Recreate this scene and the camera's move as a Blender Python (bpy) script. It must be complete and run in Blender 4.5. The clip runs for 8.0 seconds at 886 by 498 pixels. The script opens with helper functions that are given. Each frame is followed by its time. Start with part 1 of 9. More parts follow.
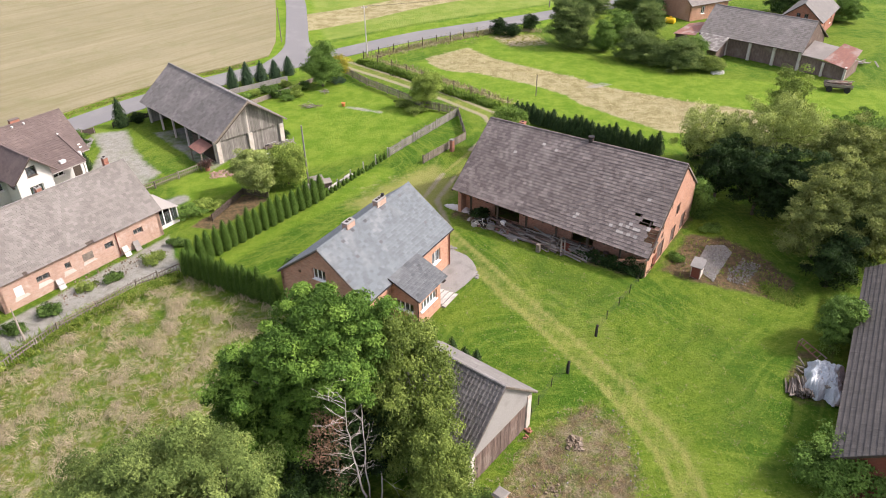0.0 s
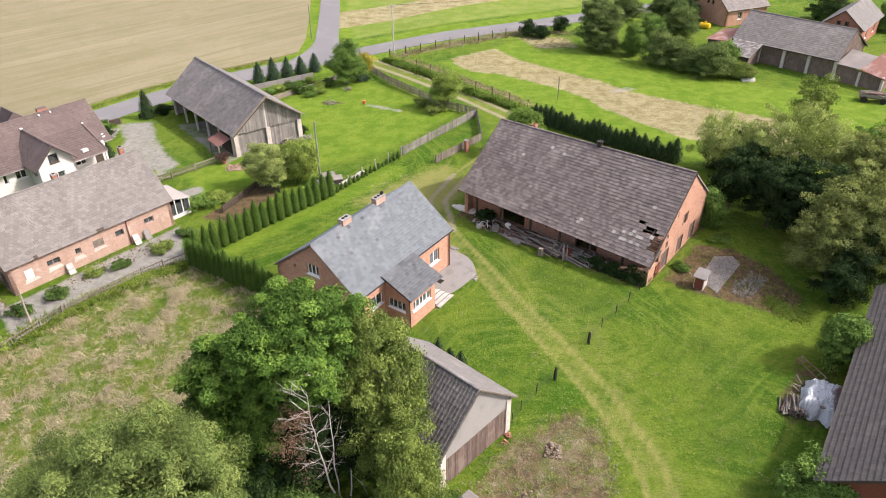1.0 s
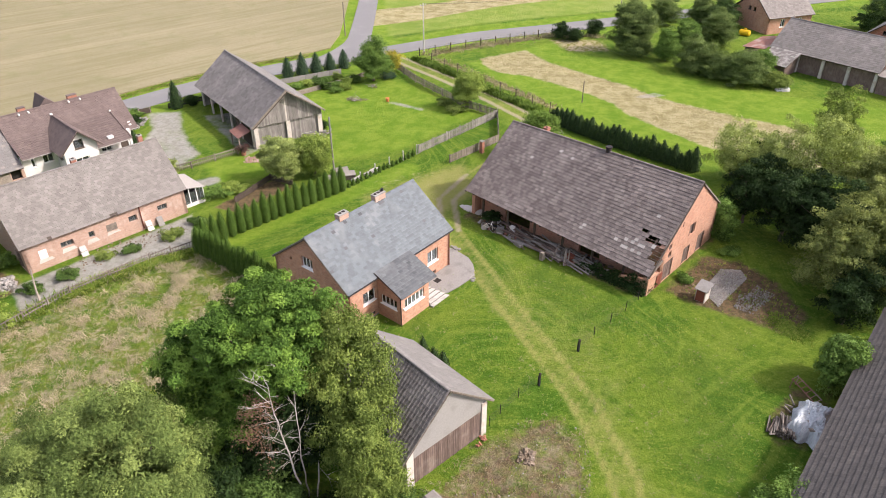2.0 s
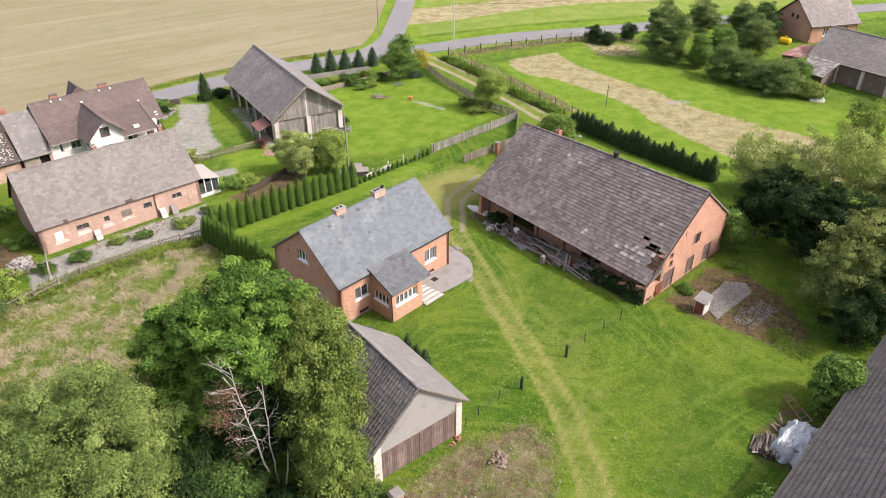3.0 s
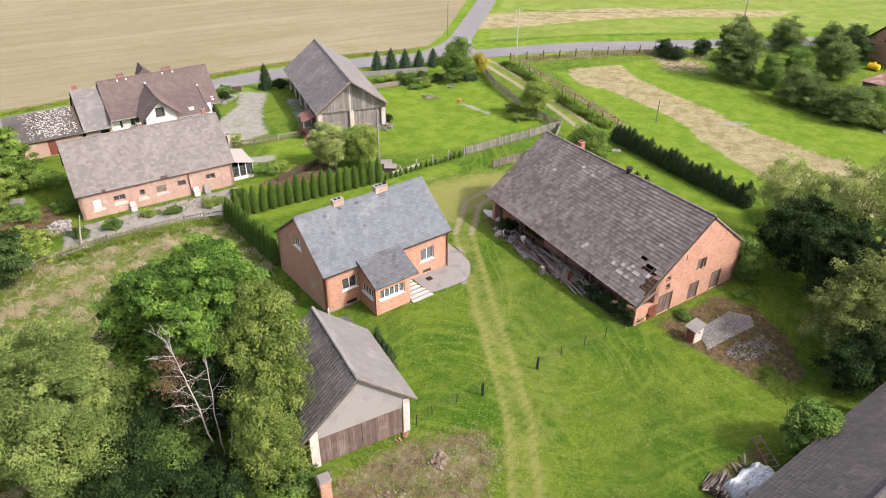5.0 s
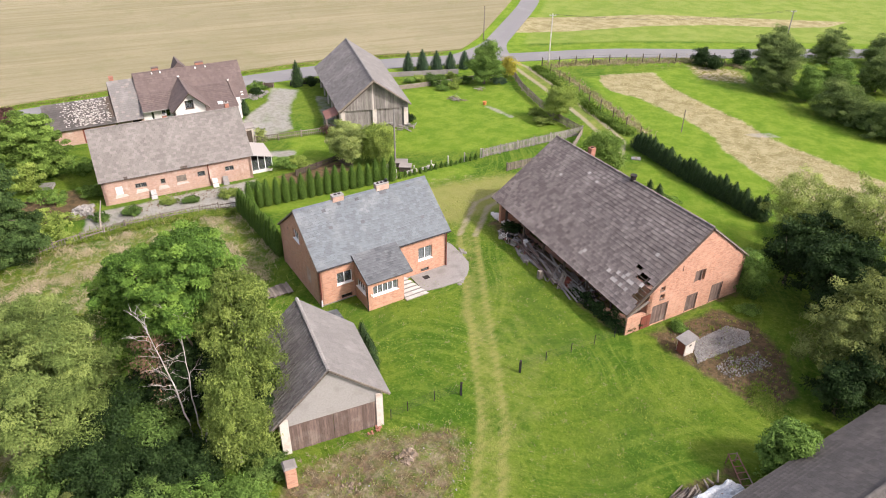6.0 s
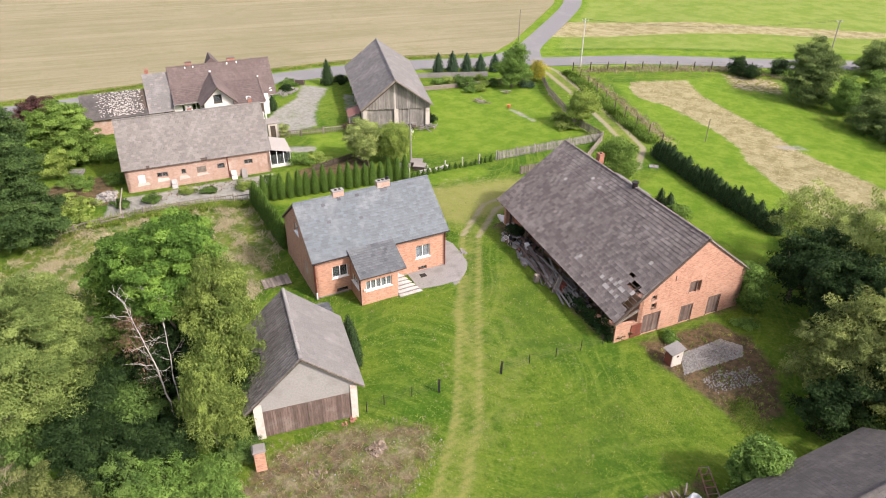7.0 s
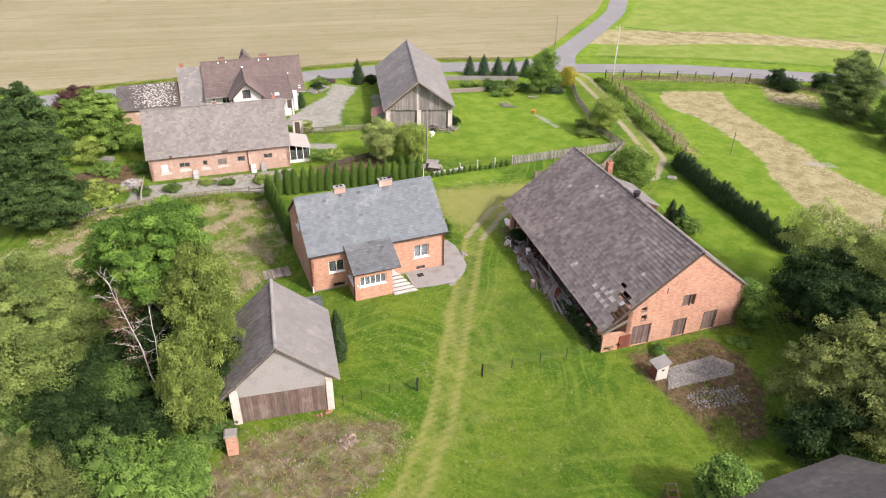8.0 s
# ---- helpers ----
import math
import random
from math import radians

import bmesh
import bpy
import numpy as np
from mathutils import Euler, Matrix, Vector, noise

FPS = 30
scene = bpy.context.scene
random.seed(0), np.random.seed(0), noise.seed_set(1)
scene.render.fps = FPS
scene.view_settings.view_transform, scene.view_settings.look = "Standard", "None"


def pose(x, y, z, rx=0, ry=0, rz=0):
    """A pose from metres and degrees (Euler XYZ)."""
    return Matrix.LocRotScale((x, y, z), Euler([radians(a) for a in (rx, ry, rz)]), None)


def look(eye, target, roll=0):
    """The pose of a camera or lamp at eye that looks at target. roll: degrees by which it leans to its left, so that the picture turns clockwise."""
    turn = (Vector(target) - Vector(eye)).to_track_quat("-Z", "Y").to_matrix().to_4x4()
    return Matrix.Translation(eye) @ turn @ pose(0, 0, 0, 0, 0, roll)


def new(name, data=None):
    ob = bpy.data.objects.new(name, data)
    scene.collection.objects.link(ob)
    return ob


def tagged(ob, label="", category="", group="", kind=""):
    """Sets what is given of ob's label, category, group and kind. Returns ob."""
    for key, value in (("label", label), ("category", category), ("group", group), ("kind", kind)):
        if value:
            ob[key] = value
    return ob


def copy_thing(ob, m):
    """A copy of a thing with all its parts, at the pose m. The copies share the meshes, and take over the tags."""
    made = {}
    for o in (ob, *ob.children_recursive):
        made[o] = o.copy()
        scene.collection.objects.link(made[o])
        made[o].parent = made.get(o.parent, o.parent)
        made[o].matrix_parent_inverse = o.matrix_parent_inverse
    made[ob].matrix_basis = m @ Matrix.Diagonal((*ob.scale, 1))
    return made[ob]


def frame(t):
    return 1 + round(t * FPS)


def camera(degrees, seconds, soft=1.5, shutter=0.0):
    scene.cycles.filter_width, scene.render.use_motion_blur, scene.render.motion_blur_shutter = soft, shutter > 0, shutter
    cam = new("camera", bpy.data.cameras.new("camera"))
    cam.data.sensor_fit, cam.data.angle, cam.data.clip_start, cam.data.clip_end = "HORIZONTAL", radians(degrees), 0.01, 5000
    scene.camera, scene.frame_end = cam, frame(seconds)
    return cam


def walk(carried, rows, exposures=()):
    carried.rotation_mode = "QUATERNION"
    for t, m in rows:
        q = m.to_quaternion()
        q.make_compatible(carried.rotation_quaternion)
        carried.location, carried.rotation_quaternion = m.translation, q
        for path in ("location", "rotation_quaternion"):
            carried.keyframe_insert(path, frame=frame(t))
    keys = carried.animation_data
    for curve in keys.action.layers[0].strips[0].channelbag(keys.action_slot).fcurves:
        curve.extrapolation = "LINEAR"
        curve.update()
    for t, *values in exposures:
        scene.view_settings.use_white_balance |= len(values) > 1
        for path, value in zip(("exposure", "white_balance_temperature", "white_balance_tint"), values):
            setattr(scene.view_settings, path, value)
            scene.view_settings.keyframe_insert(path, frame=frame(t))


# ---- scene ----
cam = camera(64.8, 8.0, 1.0)
PATH = [
    (0, (0.337, -0.325, 33.667), (0.27, 1.355, 32.585), -0.7),
    (0.5, (2.052, -0.177, 33.601), (1.927, 1.501, 32.519), -0.6),
    (1, (3.774, 0.031, 33.54), (3.591, 1.704, 32.46), -0.6),
    (1.5, (5.606, 0.31, 33.503), (5.361, 1.976, 32.423), -0.4),
    (3, (11.308, 1.291, 33.405), (10.873, 2.919, 32.327), -0.1),
    (3.5, (13.147, 1.831, 33.393), (12.651, 3.442, 32.316), 0.1),
    (4, (15.015, 2.349, 33.373), (14.456, 3.941, 32.299), 0.2),
    (4.5, (16.976, 2.894, 33.354), (16.352, 4.464, 32.283), 0.4),
    (6, (23.168, 5.107, 33.32), (22.346, 6.59, 32.259), 0.6),
    (6.5, (25.224, 5.985, 33.331), (24.337, 7.432, 32.273), 0.6),
    (7, (27.266, 6.955, 33.362), (26.319, 8.365, 32.307), 0.6),
    (7.5, (29.261, 8.017, 33.406), (28.254, 9.388, 32.354), 0.7),
    (8, (31.111, 9.304, 33.432), (30.044, 10.631, 32.383), 0.9),
]
walk(cam, [(t, look(eye, target, roll)) for t, eye, target, roll in PATH], [(0, 1.19, 6560, 19), (8, 1.19, 6560, 19)])

# ---- light ----
SUN_AZ, SUN_EL = radians(3), radians(43)
world = bpy.data.worlds.new("sky")
scene.world = world
world.use_nodes = True
sky = world.node_tree.nodes.new("ShaderNodeTexSky")
sky.sky_type, sky.sun_disc, sky.sun_elevation = "NISHITA", False, SUN_EL
sky.sun_rotation = math.pi / 2 - SUN_AZ
sky.air_density, sky.dust_density, sky.ozone_density = 0.8, 6.0, 0.6
back = world.node_tree.nodes["Background"]
back.inputs["Strength"].default_value = 0.13
veil = world.node_tree.nodes.new("ShaderNodeMix")  # thin even cloud over the sky
veil.data_type = "RGBA"
veil.inputs["Factor"].default_value = 0.33
veil.inputs[7].default_value = (5.2, 5.35, 5.5, 1)
world.node_tree.links.new(sky.outputs[0], veil.inputs[6])
world.node_tree.links.new(veil.outputs[2], back.inputs["Color"])
sun = new("sun", bpy.data.lights.new("sun", "SUN"))
sun.data.energy, sun.data.angle, sun.data.color = 2.15, radians(4.0), (1.0, 0.96, 0.88)
sun_from = Vector((math.cos(SUN_AZ) * math.cos(SUN_EL), math.sin(SUN_AZ) * math.cos(SUN_EL), math.sin(SUN_EL)))
sun.matrix_world = look(sun_from * 200 + Vector((0, 60, 0)), (0, 60, 0))

# ---- helpers ----
rng = np.random.default_rng(7)
V = Vector


class Geo:
    """Vertices and faces of one mesh."""

    def __init__(self):
        self.v, self.f = [], []

    def add(self, verts, faces, m=None):
        n = len(self.v)
        self.v += [tuple(m @ V(p)) if m else tuple(p) for p in verts]
        self.f += [[n + i for i in face] for face in faces]
        return self

    def hexa(self, lower, upper, m=None):
        """A solid between two rings of as many points."""
        n = len(lower)
        faces = [list(range(n))[::-1], list(range(n, 2 * n))]
        faces += [[i, (i + 1) % n, n + (i + 1) % n, n + i] for i in range(n)]
        return self.add(list(lower) + list(upper), faces, m)

    def box(self, x0, x1, y0, y1, z0, z1, m=None):
        ring = [(x0, y0), (x1, y0), (x1, y1), (x0, y1)]
        return self.hexa([(*p, z0) for p in ring], [(*p, z1) for p in ring], m)

    def tube(self, points, radii, sides=7):
        rings = []
        points = [V(p) for p in points]
        for i, p in enumerate(points):
            d = (points[min(i + 1, len(points) - 1)] - points[max(i - 1, 0)]).normalized()
            a = d.cross(V((0, 0, 1)) if abs(d.z) < 0.9 else V((1, 0, 0))).normalized()
            b = d.cross(a)
            rings.append([p + (a * math.cos(t) + b * math.sin(t)) * radii[i] for t in (2 * math.pi * k / sides for k in range(sides))])
        n = len(self.v)
        self.v += [tuple(q) for ring in rings for q in ring]
        for i in range(len(rings) - 1):
            for k in range(sides):
                self.f.append([n + i * sides + k, n + i * sides + (k + 1) % sides, n + (i + 1) * sides + (k + 1) % sides, n + (i + 1) * sides + k])
        self.f.append([n + k for k in range(sides)][::-1])
        self.f.append([n + (len(rings) - 1) * sides + k for k in range(sides)])
        return self

    def bar(self, a, b, w, h=None, m=None):
        """A squared bar from a to b."""
        a, b = V(a), V(b)
        d = (b - a).normalized()
        s = d.cross(V((0, 0, 1)) if abs(d.z) < 0.95 else V((1, 0, 0))).normalized() * (w / 2)
        u = s.cross(d).normalized() * ((h or w) / 2)
        return self.hexa([a - s - u, a + s - u, a + s + u, a - s + u], [b - s - u, b + s - u, b + s + u, b - s + u], m)

    def mesh(self, name):
        me = bpy.data.meshes.new(name)
        me.from_pydata(self.v, [], self.f)
        return unwrap(me)


def unwrap(me):
    """Flat metres over each face, by its main direction."""
    n = len(me.loops)
    if not n:
        return me
    vi, tot = np.empty(n, int), np.empty(len(me.polygons), int)
    me.loops.foreach_get("vertex_index", vi)
    me.polygons.foreach_get("loop_total", tot)
    nor, co = np.empty(len(tot) * 3), np.empty(len(me.vertices) * 3)
    me.polygons.foreach_get("normal", nor)
    me.vertices.foreach_get("co", co)
    nor, p = np.repeat(np.abs(nor.reshape(-1, 3)), tot, 0), co.reshape(-1, 3)[vi]
    top, side = nor[:, 2] > 0.6, nor[:, 0] > nor[:, 1]
    uv = np.where(top[:, None], p[:, :2], np.where(side[:, None], p[:, 1:], p[:, ::2]))
    me.uv_layers.new(name="UVMap").data.foreach_set("uv", uv.ravel())
    return me


def solid(me, material):
    me.materials.append(material)
    return me


def part(name, geo, material, parent=None, label=""):
    me = geo if isinstance(geo, bpy.types.Mesh) else solid(geo.mesh(name), material)
    ob = new(name, me)
    if parent is not None:
        ob.parent = parent
    if label:
        ob["label"] = label
    return ob


def thing(name, x, y, z, turn, label, category, group="", kind=""):
    ob = new(name)
    ob.empty_display_size = 0.3
    ob.matrix_basis = pose(x, y, z, 0, 0, turn)
    return tagged(ob, label, category, group, kind)


def ground_z(x, y):
    """The plot falls gently towards the neighbours."""
    u = min(1.0, max(0.0, (-6 - x) / 21))
    return -0.65 * u * u * (3 - 2 * u)


# ---- materials ----
def plain(name):
    m = bpy.data.materials.new(name)
    m.use_nodes = True
    return m, m.node_tree, m.node_tree.nodes["Principled BSDF"]


def node(nt, kind, **values):
    n = nt.nodes.new("ShaderNode" + kind)
    for key, value in values.items():
        key = key.replace("_", " ")
        if key in n.inputs:
            n.inputs[key].default_value = value
    return n


def mixed(nt, fac, a, b, blend="MIX"):
    n = nt.nodes.new("ShaderNodeMix")
    n.data_type, n.blend_type = "RGBA", blend
    for socket, value in ((n.inputs["Factor"], fac), (n.inputs[6], a), (n.inputs[7], b)):
        if isinstance(value, bpy.types.NodeSocket):
            nt.links.new(value, socket)
        elif isinstance(value, (int, float)):
            socket.default_value = value
        else:
            socket.default_value = (*value, 1)
    return n.outputs[2]


def calc(nt, op, a, b=0.0, clamp=False):
    n = nt.nodes.new("ShaderNodeMath")
    n.operation, n.use_clamp = op, clamp
    for socket, value in zip(n.inputs, (a, b)):
        if isinstance(value, bpy.types.NodeSocket):
            nt.links.new(value, socket)
        else:
            socket.default_value = value
    return n.outputs[0]


def ramp(nt, fac, lo, hi):
    n = nt.nodes.new("ShaderNodeMapRange")
    n.interpolation_type = "SMOOTHSTEP"
    n.inputs[1].default_value, n.inputs[2].default_value = lo, hi
    nt.links.new(fac, n.inputs[0])
    return n.outputs[0]


def coords(nt, kind="UV", scale=(1, 1, 1)):
    out = nt.nodes.new("ShaderNodeTexCoord").outputs[kind]
    mp = nt.nodes.new("ShaderNodeMapping")
    mp.inputs["Scale"].default_value = scale
    nt.links.new(out, mp.inputs[0])
    return mp.outputs[0]


def grained(nt, vec, degrees, scale):
    """Coordinates turned first and stretched after."""
    for key, value in (("Rotation", (0, 0, radians(degrees))), ("Scale", scale)):
        mp = nt.nodes.new("ShaderNodeMapping")
        mp.inputs[key].default_value = value
        nt.links.new(vec, mp.inputs[0])
        vec = mp.outputs[0]
    return vec


def noisy(nt, vec, scale, detail=4.0, rough=0.6):
    n = node(nt, "TexNoise", Scale=scale, Detail=detail, Roughness=rough)
    nt.links.new(vec, n.inputs["Vector"])
    return n.outputs["Fac"]


def bumped(nt, bsdf, height, strength, dist):
    b = node(nt, "Bump", Strength=strength, Distance=dist)
    nt.links.new(height, b.inputs["Height"])
    nt.links.new(b.outputs[0], bsdf.inputs["Normal"])


def surface(name, c1, c2, stain=None, grain=14.0, patch=0.7, rough=0.85, bump=0.3, kind="UV", stretch=(1, 1, 1), vary=0.25, metal=0.0, amount=0.6):
    """Grain between two colours, larger stains, and a difference from piece to piece."""
    m, nt, bsdf = plain(name)
    vec = coords(nt, kind, stretch)
    fine, broad = noisy(nt, vec, grain, 6, 0.65), noisy(nt, coords(nt, kind), patch, 5, 0.6)
    col = mixed(nt, ramp(nt, fine, 0.3, 0.7), c1, c2)
    if stain:
        col = mixed(nt, calc(nt, "MULTIPLY", ramp(nt, broad, 0.48, 0.68), amount), col, stain)
    if vary:
        info = nt.nodes.new("ShaderNodeObjectInfo").outputs["Random"]
        isle = nt.nodes.new("ShaderNodeNewGeometry").outputs["Random Per Island"]
        r = calc(nt, "FRACT", calc(nt, "ADD", calc(nt, "MULTIPLY", info, 7.31), isle))
        v = calc(nt, "ADD", calc(nt, "MULTIPLY", r, vary), 1 - vary / 2)
        n = nt.nodes.new("ShaderNodeHueSaturation")
        nt.links.new(v, n.inputs["Value"]), nt.links.new(col, n.inputs["Color"])
        col = n.outputs[0]
    nt.links.new(col, bsdf.inputs["Base Color"])
    bsdf.inputs["Roughness"].default_value, bsdf.inputs["Metallic"].default_value = rough, metal
    bsdf.inputs["Specular IOR Level"].default_value = 0.15
    bumped(nt, bsdf, fine, bump, 0.02)
    return m


def bricked(name, c1, c2, mortar, stain, amount=0.5, patch=0.35):
    m, nt, bsdf = plain(name)
    vec = coords(nt)
    b = node(nt, "TexBrick", Scale=1.0, Mortar_Size=0.008, Mortar_Smooth=0.2, Bias=0.0, Brick_Width=0.25, Row_Height=0.078)
    b.inputs["Color1"].default_value, b.inputs["Color2"].default_value, b.inputs["Mortar"].default_value = (*[1.12 * c for c in c1], 1), (*[0.8 * c for c in c2], 1), (*mortar, 1)
    nt.links.new(vec, b.inputs["Vector"])
    fine, broad = noisy(nt, vec, 9, 6), noisy(nt, vec, patch, 6, 0.7)
    streak = noisy(nt, coords(nt, "UV", (2.2, 0.35, 1)), 1.2, 5, 0.7)
    mott = noisy(nt, coords(nt, "UV", (1, 2.2, 1)), 2.6, 5, 0.75)
    col = mixed(nt, 0.22, b.outputs["Color"], mixed(nt, ramp(nt, fine, 0.3, 0.7), c1, c2))
    col = mixed(nt, calc(nt, "MULTIPLY", ramp(nt, mott, 0.5, 0.68), 0.32), col, tuple(0.6 * c for c in c2))
    col = mixed(nt, calc(nt, "MULTIPLY", ramp(nt, mott, 0.47, 0.3), 0.4), col, stain)
    col = mixed(nt, calc(nt, "MULTIPLY", ramp(nt, broad, 0.5, 0.7), amount), col, stain)
    col = mixed(nt, calc(nt, "MULTIPLY", ramp(nt, streak, 0.45, 0.75), 0.35), col, tuple(0.55 * c for c in c2))
    nt.links.new(col, bsdf.inputs["Base Color"])
    bsdf.inputs["Roughness"].default_value = 0.9
    bsdf.inputs["Specular IOR Level"].default_value = 0.2
    bumped(nt, bsdf, calc(nt, "ADD", b.outputs["Fac"], calc(nt, "MULTIPLY", fine, -0.6)), 0.5, -0.012)
    return m


def leafy(name, c1, c2, c3=None, through_light=0.16, rough=0.6, gain=1.16):
    """Leaves: two greens from leaf to leaf, a third from clump to clump, with light passing through."""
    c1, c2, c3 = (tuple(gain * v for v in c) for c in (c1, c2, c3 or c2))
    m, nt, bsdf = plain(name)
    isle = nt.nodes.new("ShaderNodeNewGeometry").outputs["Random Per Island"]
    tone = nt.nodes.new("ShaderNodeAttribute")
    tone.attribute_name = "tone"
    col = mixed(nt, isle, tuple(0.72 * v for v in c1), tuple(1.12 * v for v in c2))
    col = mixed(nt, ramp(nt, tone.outputs["Fac"], 0.45, 1.0), col, tuple(1.08 * v for v in c3))
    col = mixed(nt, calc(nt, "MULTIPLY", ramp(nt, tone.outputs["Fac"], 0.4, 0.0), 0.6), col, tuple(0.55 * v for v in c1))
    nt.links.new(col, bsdf.inputs["Base Color"])
    bsdf.inputs["Roughness"].default_value = rough
    bsdf.inputs["Specular IOR Level"].default_value = 0.08
    tr = nt.nodes.new("ShaderNodeBsdfTranslucent")
    nt.links.new(mixed(nt, 1.0, col, (1.0, 1.0, 0.55), "MULTIPLY"), tr.inputs["Color"])
    mx = node(nt, "MixShader", Fac=through_light)
    nt.links.new(bsdf.outputs[0], mx.inputs[1]), nt.links.new(tr.outputs[0], mx.inputs[2])
    nt.links.new(mx.outputs[0], nt.nodes["Material Output"].inputs["Surface"])
    return m


BRICK_HOUSE = bricked("orange_brick", (0.50, 0.28, 0.19), (0.43, 0.22, 0.145), (0.42, 0.33, 0.27), (0.51, 0.345, 0.265), 0.6)
BRICK_BARN = bricked("barn_brick", (0.50, 0.275, 0.19), (0.41, 0.21, 0.14), (0.44, 0.34, 0.27), (0.54, 0.36, 0.265), 0.65)
BRICK_STABLE = bricked("stable_brick", (0.42, 0.285, 0.225), (0.42, 0.27, 0.21), (0.43, 0.36, 0.31), (0.52, 0.44, 0.38), 0.9, 0.5)
BRICK_DARK = bricked("old_red_brick", (0.36, 0.16, 0.112), (0.30, 0.122, 0.082), (0.30, 0.22, 0.18), (0.38, 0.2, 0.14), 0.4)
SLATE = surface("grey_slates", (0.144, 0.166, 0.181), (0.108, 0.125, 0.138), (0.188, 0.203, 0.213), 16, 0.5, 0.8, 0.3, vary=0.26)
SLATE_MID = surface("porch_slates", (0.112, 0.122, 0.131), (0.085, 0.093, 0.1), (0.165, 0.175, 0.183), 16, 0.6, 0.75, 0.3, vary=0.3)
SLATE_DARK = surface("dark_slates", (0.10, 0.108, 0.116), (0.078, 0.084, 0.09), (0.13, 0.138, 0.144), 16, 0.6, 0.75, 0.3, vary=0.5)
BARN_TILE = surface("weathered_brown_tiles", (0.168, 0.146, 0.138), (0.108, 0.093, 0.089), (0.222, 0.196, 0.186), 14, 0.4, 0.9, 0.4, vary=0.5)
OLD_TILE = surface("dark_mossy_tiles", (0.10, 0.094, 0.09), (0.066, 0.062, 0.06), (0.13, 0.12, 0.11), 14, 0.5, 0.9, 0.4, vary=0.25)
PALE_TILE = surface("pale_replacement_tiles", (0.33, 0.315, 0.295), (0.26, 0.248, 0.234), None, 14, 1, 0.9, 0.3)
STABLE_TILE = surface("pale_brown_tiles", (0.19, 0.179, 0.167), (0.146, 0.137, 0.128), (0.226, 0.216, 0.203), 14, 0.35, 0.9, 0.3, vary=0.3, amount=0.35)
GREY_TILE = surface("grey_tiles", (0.225, 0.21, 0.195), (0.165, 0.153, 0.143), (0.27, 0.25, 0.235), 14, 0.3, 0.9, 0.3, vary=0.3)
DARK_TILE = surface("dark_ribbed_tiles", (0.165, 0.155, 0.15), (0.11, 0.103, 0.1), (0.215, 0.205, 0.195), 14, 0.5, 0.85, 0.4, vary=0.45)
RED_TILE = surface("brown_red_tiles", (0.142, 0.112, 0.104), (0.106, 0.083, 0.078), (0.172, 0.135, 0.122), 14, 0.4, 0.7, 0.3, vary=0.22)
FELT = surface("pale_concrete_sheet", (0.182, 0.177, 0.171), (0.137, 0.133, 0.128), (0.227, 0.221, 0.213), 10, 0.6, 0.9, 0.3, vary=0.12)
RENDERING = surface("grey_cement_render", (0.30, 0.295, 0.285), (0.24, 0.235, 0.228), (0.20, 0.192, 0.185), 9, 0.7, 0.92, 0.5, vary=0)
WHITEWASH = surface("worn_whitewash", (0.56, 0.535, 0.49), (0.45, 0.42, 0.385), (0.38, 0.27, 0.2), 10, 1.2, 0.9, 0.4, vary=0.1)
WHITE_WALL = surface("white_painted_render", (0.66, 0.65, 0.63), (0.57, 0.56, 0.545), (0.55, 0.54, 0.52), 10, 0.8, 0.85, 0.15, vary=0)
PLANK = surface("grey_brown_planks", (0.175, 0.13, 0.11), (0.11, 0.08, 0.07), (0.22, 0.185, 0.165), 9, 0.7, 0.85, 0.5, stretch=(1, 0.12, 1), vary=0.55)
PLANK_GREY = surface("silvered_planks", (0.26, 0.245, 0.225), (0.17, 0.16, 0.15), (0.31, 0.295, 0.275), 9, 0.7, 0.85, 0.5, stretch=(1, 0.12, 1), vary=0.5)
OLD_WOOD = surface("old_grey_wood", (0.23, 0.20, 0.17), (0.15, 0.13, 0.11), (0.29, 0.26, 0.23), 7, 0.9, 0.9, 0.5, kind="Object", vary=0.6)
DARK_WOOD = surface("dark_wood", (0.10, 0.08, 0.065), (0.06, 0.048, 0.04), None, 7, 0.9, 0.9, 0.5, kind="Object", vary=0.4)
RED_WOOD = surface("red_brown_paint", (0.20, 0.065, 0.045), (0.15, 0.05, 0.035), (0.12, 0.06, 0.045), 7, 1.2, 0.7, 0.3)
RUST_SHEET = surface("rusty_sheet_iron", (0.27, 0.13, 0.10), (0.19, 0.10, 0.085), (0.34, 0.30, 0.28), 5, 0.6, 0.7, 0.3, kind="Object", stretch=(1, 0.3, 1), vary=0.4)
CONCRETE = surface("grey_concrete", (0.25, 0.242, 0.232), (0.195, 0.188, 0.18), (0.15, 0.145, 0.135), 8, 0.8, 0.92, 0.5, vary=0.2)
PALE_STEP = surface("pale_concrete", (0.47, 0.455, 0.43), (0.39, 0.375, 0.35), (0.27, 0.26, 0.24), 8, 1.0, 0.9, 0.3, vary=0.08)
PLASTIC_WHITE = surface("white_plastic", (0.78, 0.78, 0.77), (0.72, 0.72, 0.71), None, 10, 1, 0.4, 0.05, vary=0)
# near-black for pieces that stand in for shade in openings and rooms
DARK_VOID = surface("dark_interior", (0.03, 0.027, 0.025), (0.02, 0.018, 0.017), None, 6, 1, 0.95, 0.2, vary=0)
METAL_GREY = surface("grey_metal", (0.35, 0.35, 0.35), (0.25, 0.25, 0.25), (0.22, 0.17, 0.13), 8, 2, 0.5, 0.1, metal=0.5)
METAL_DARK = surface("dark_iron", (0.04, 0.042, 0.045), (0.025, 0.026, 0.028), (0.09, 0.05, 0.035), 8, 2, 0.6, 0.1, metal=0.3)
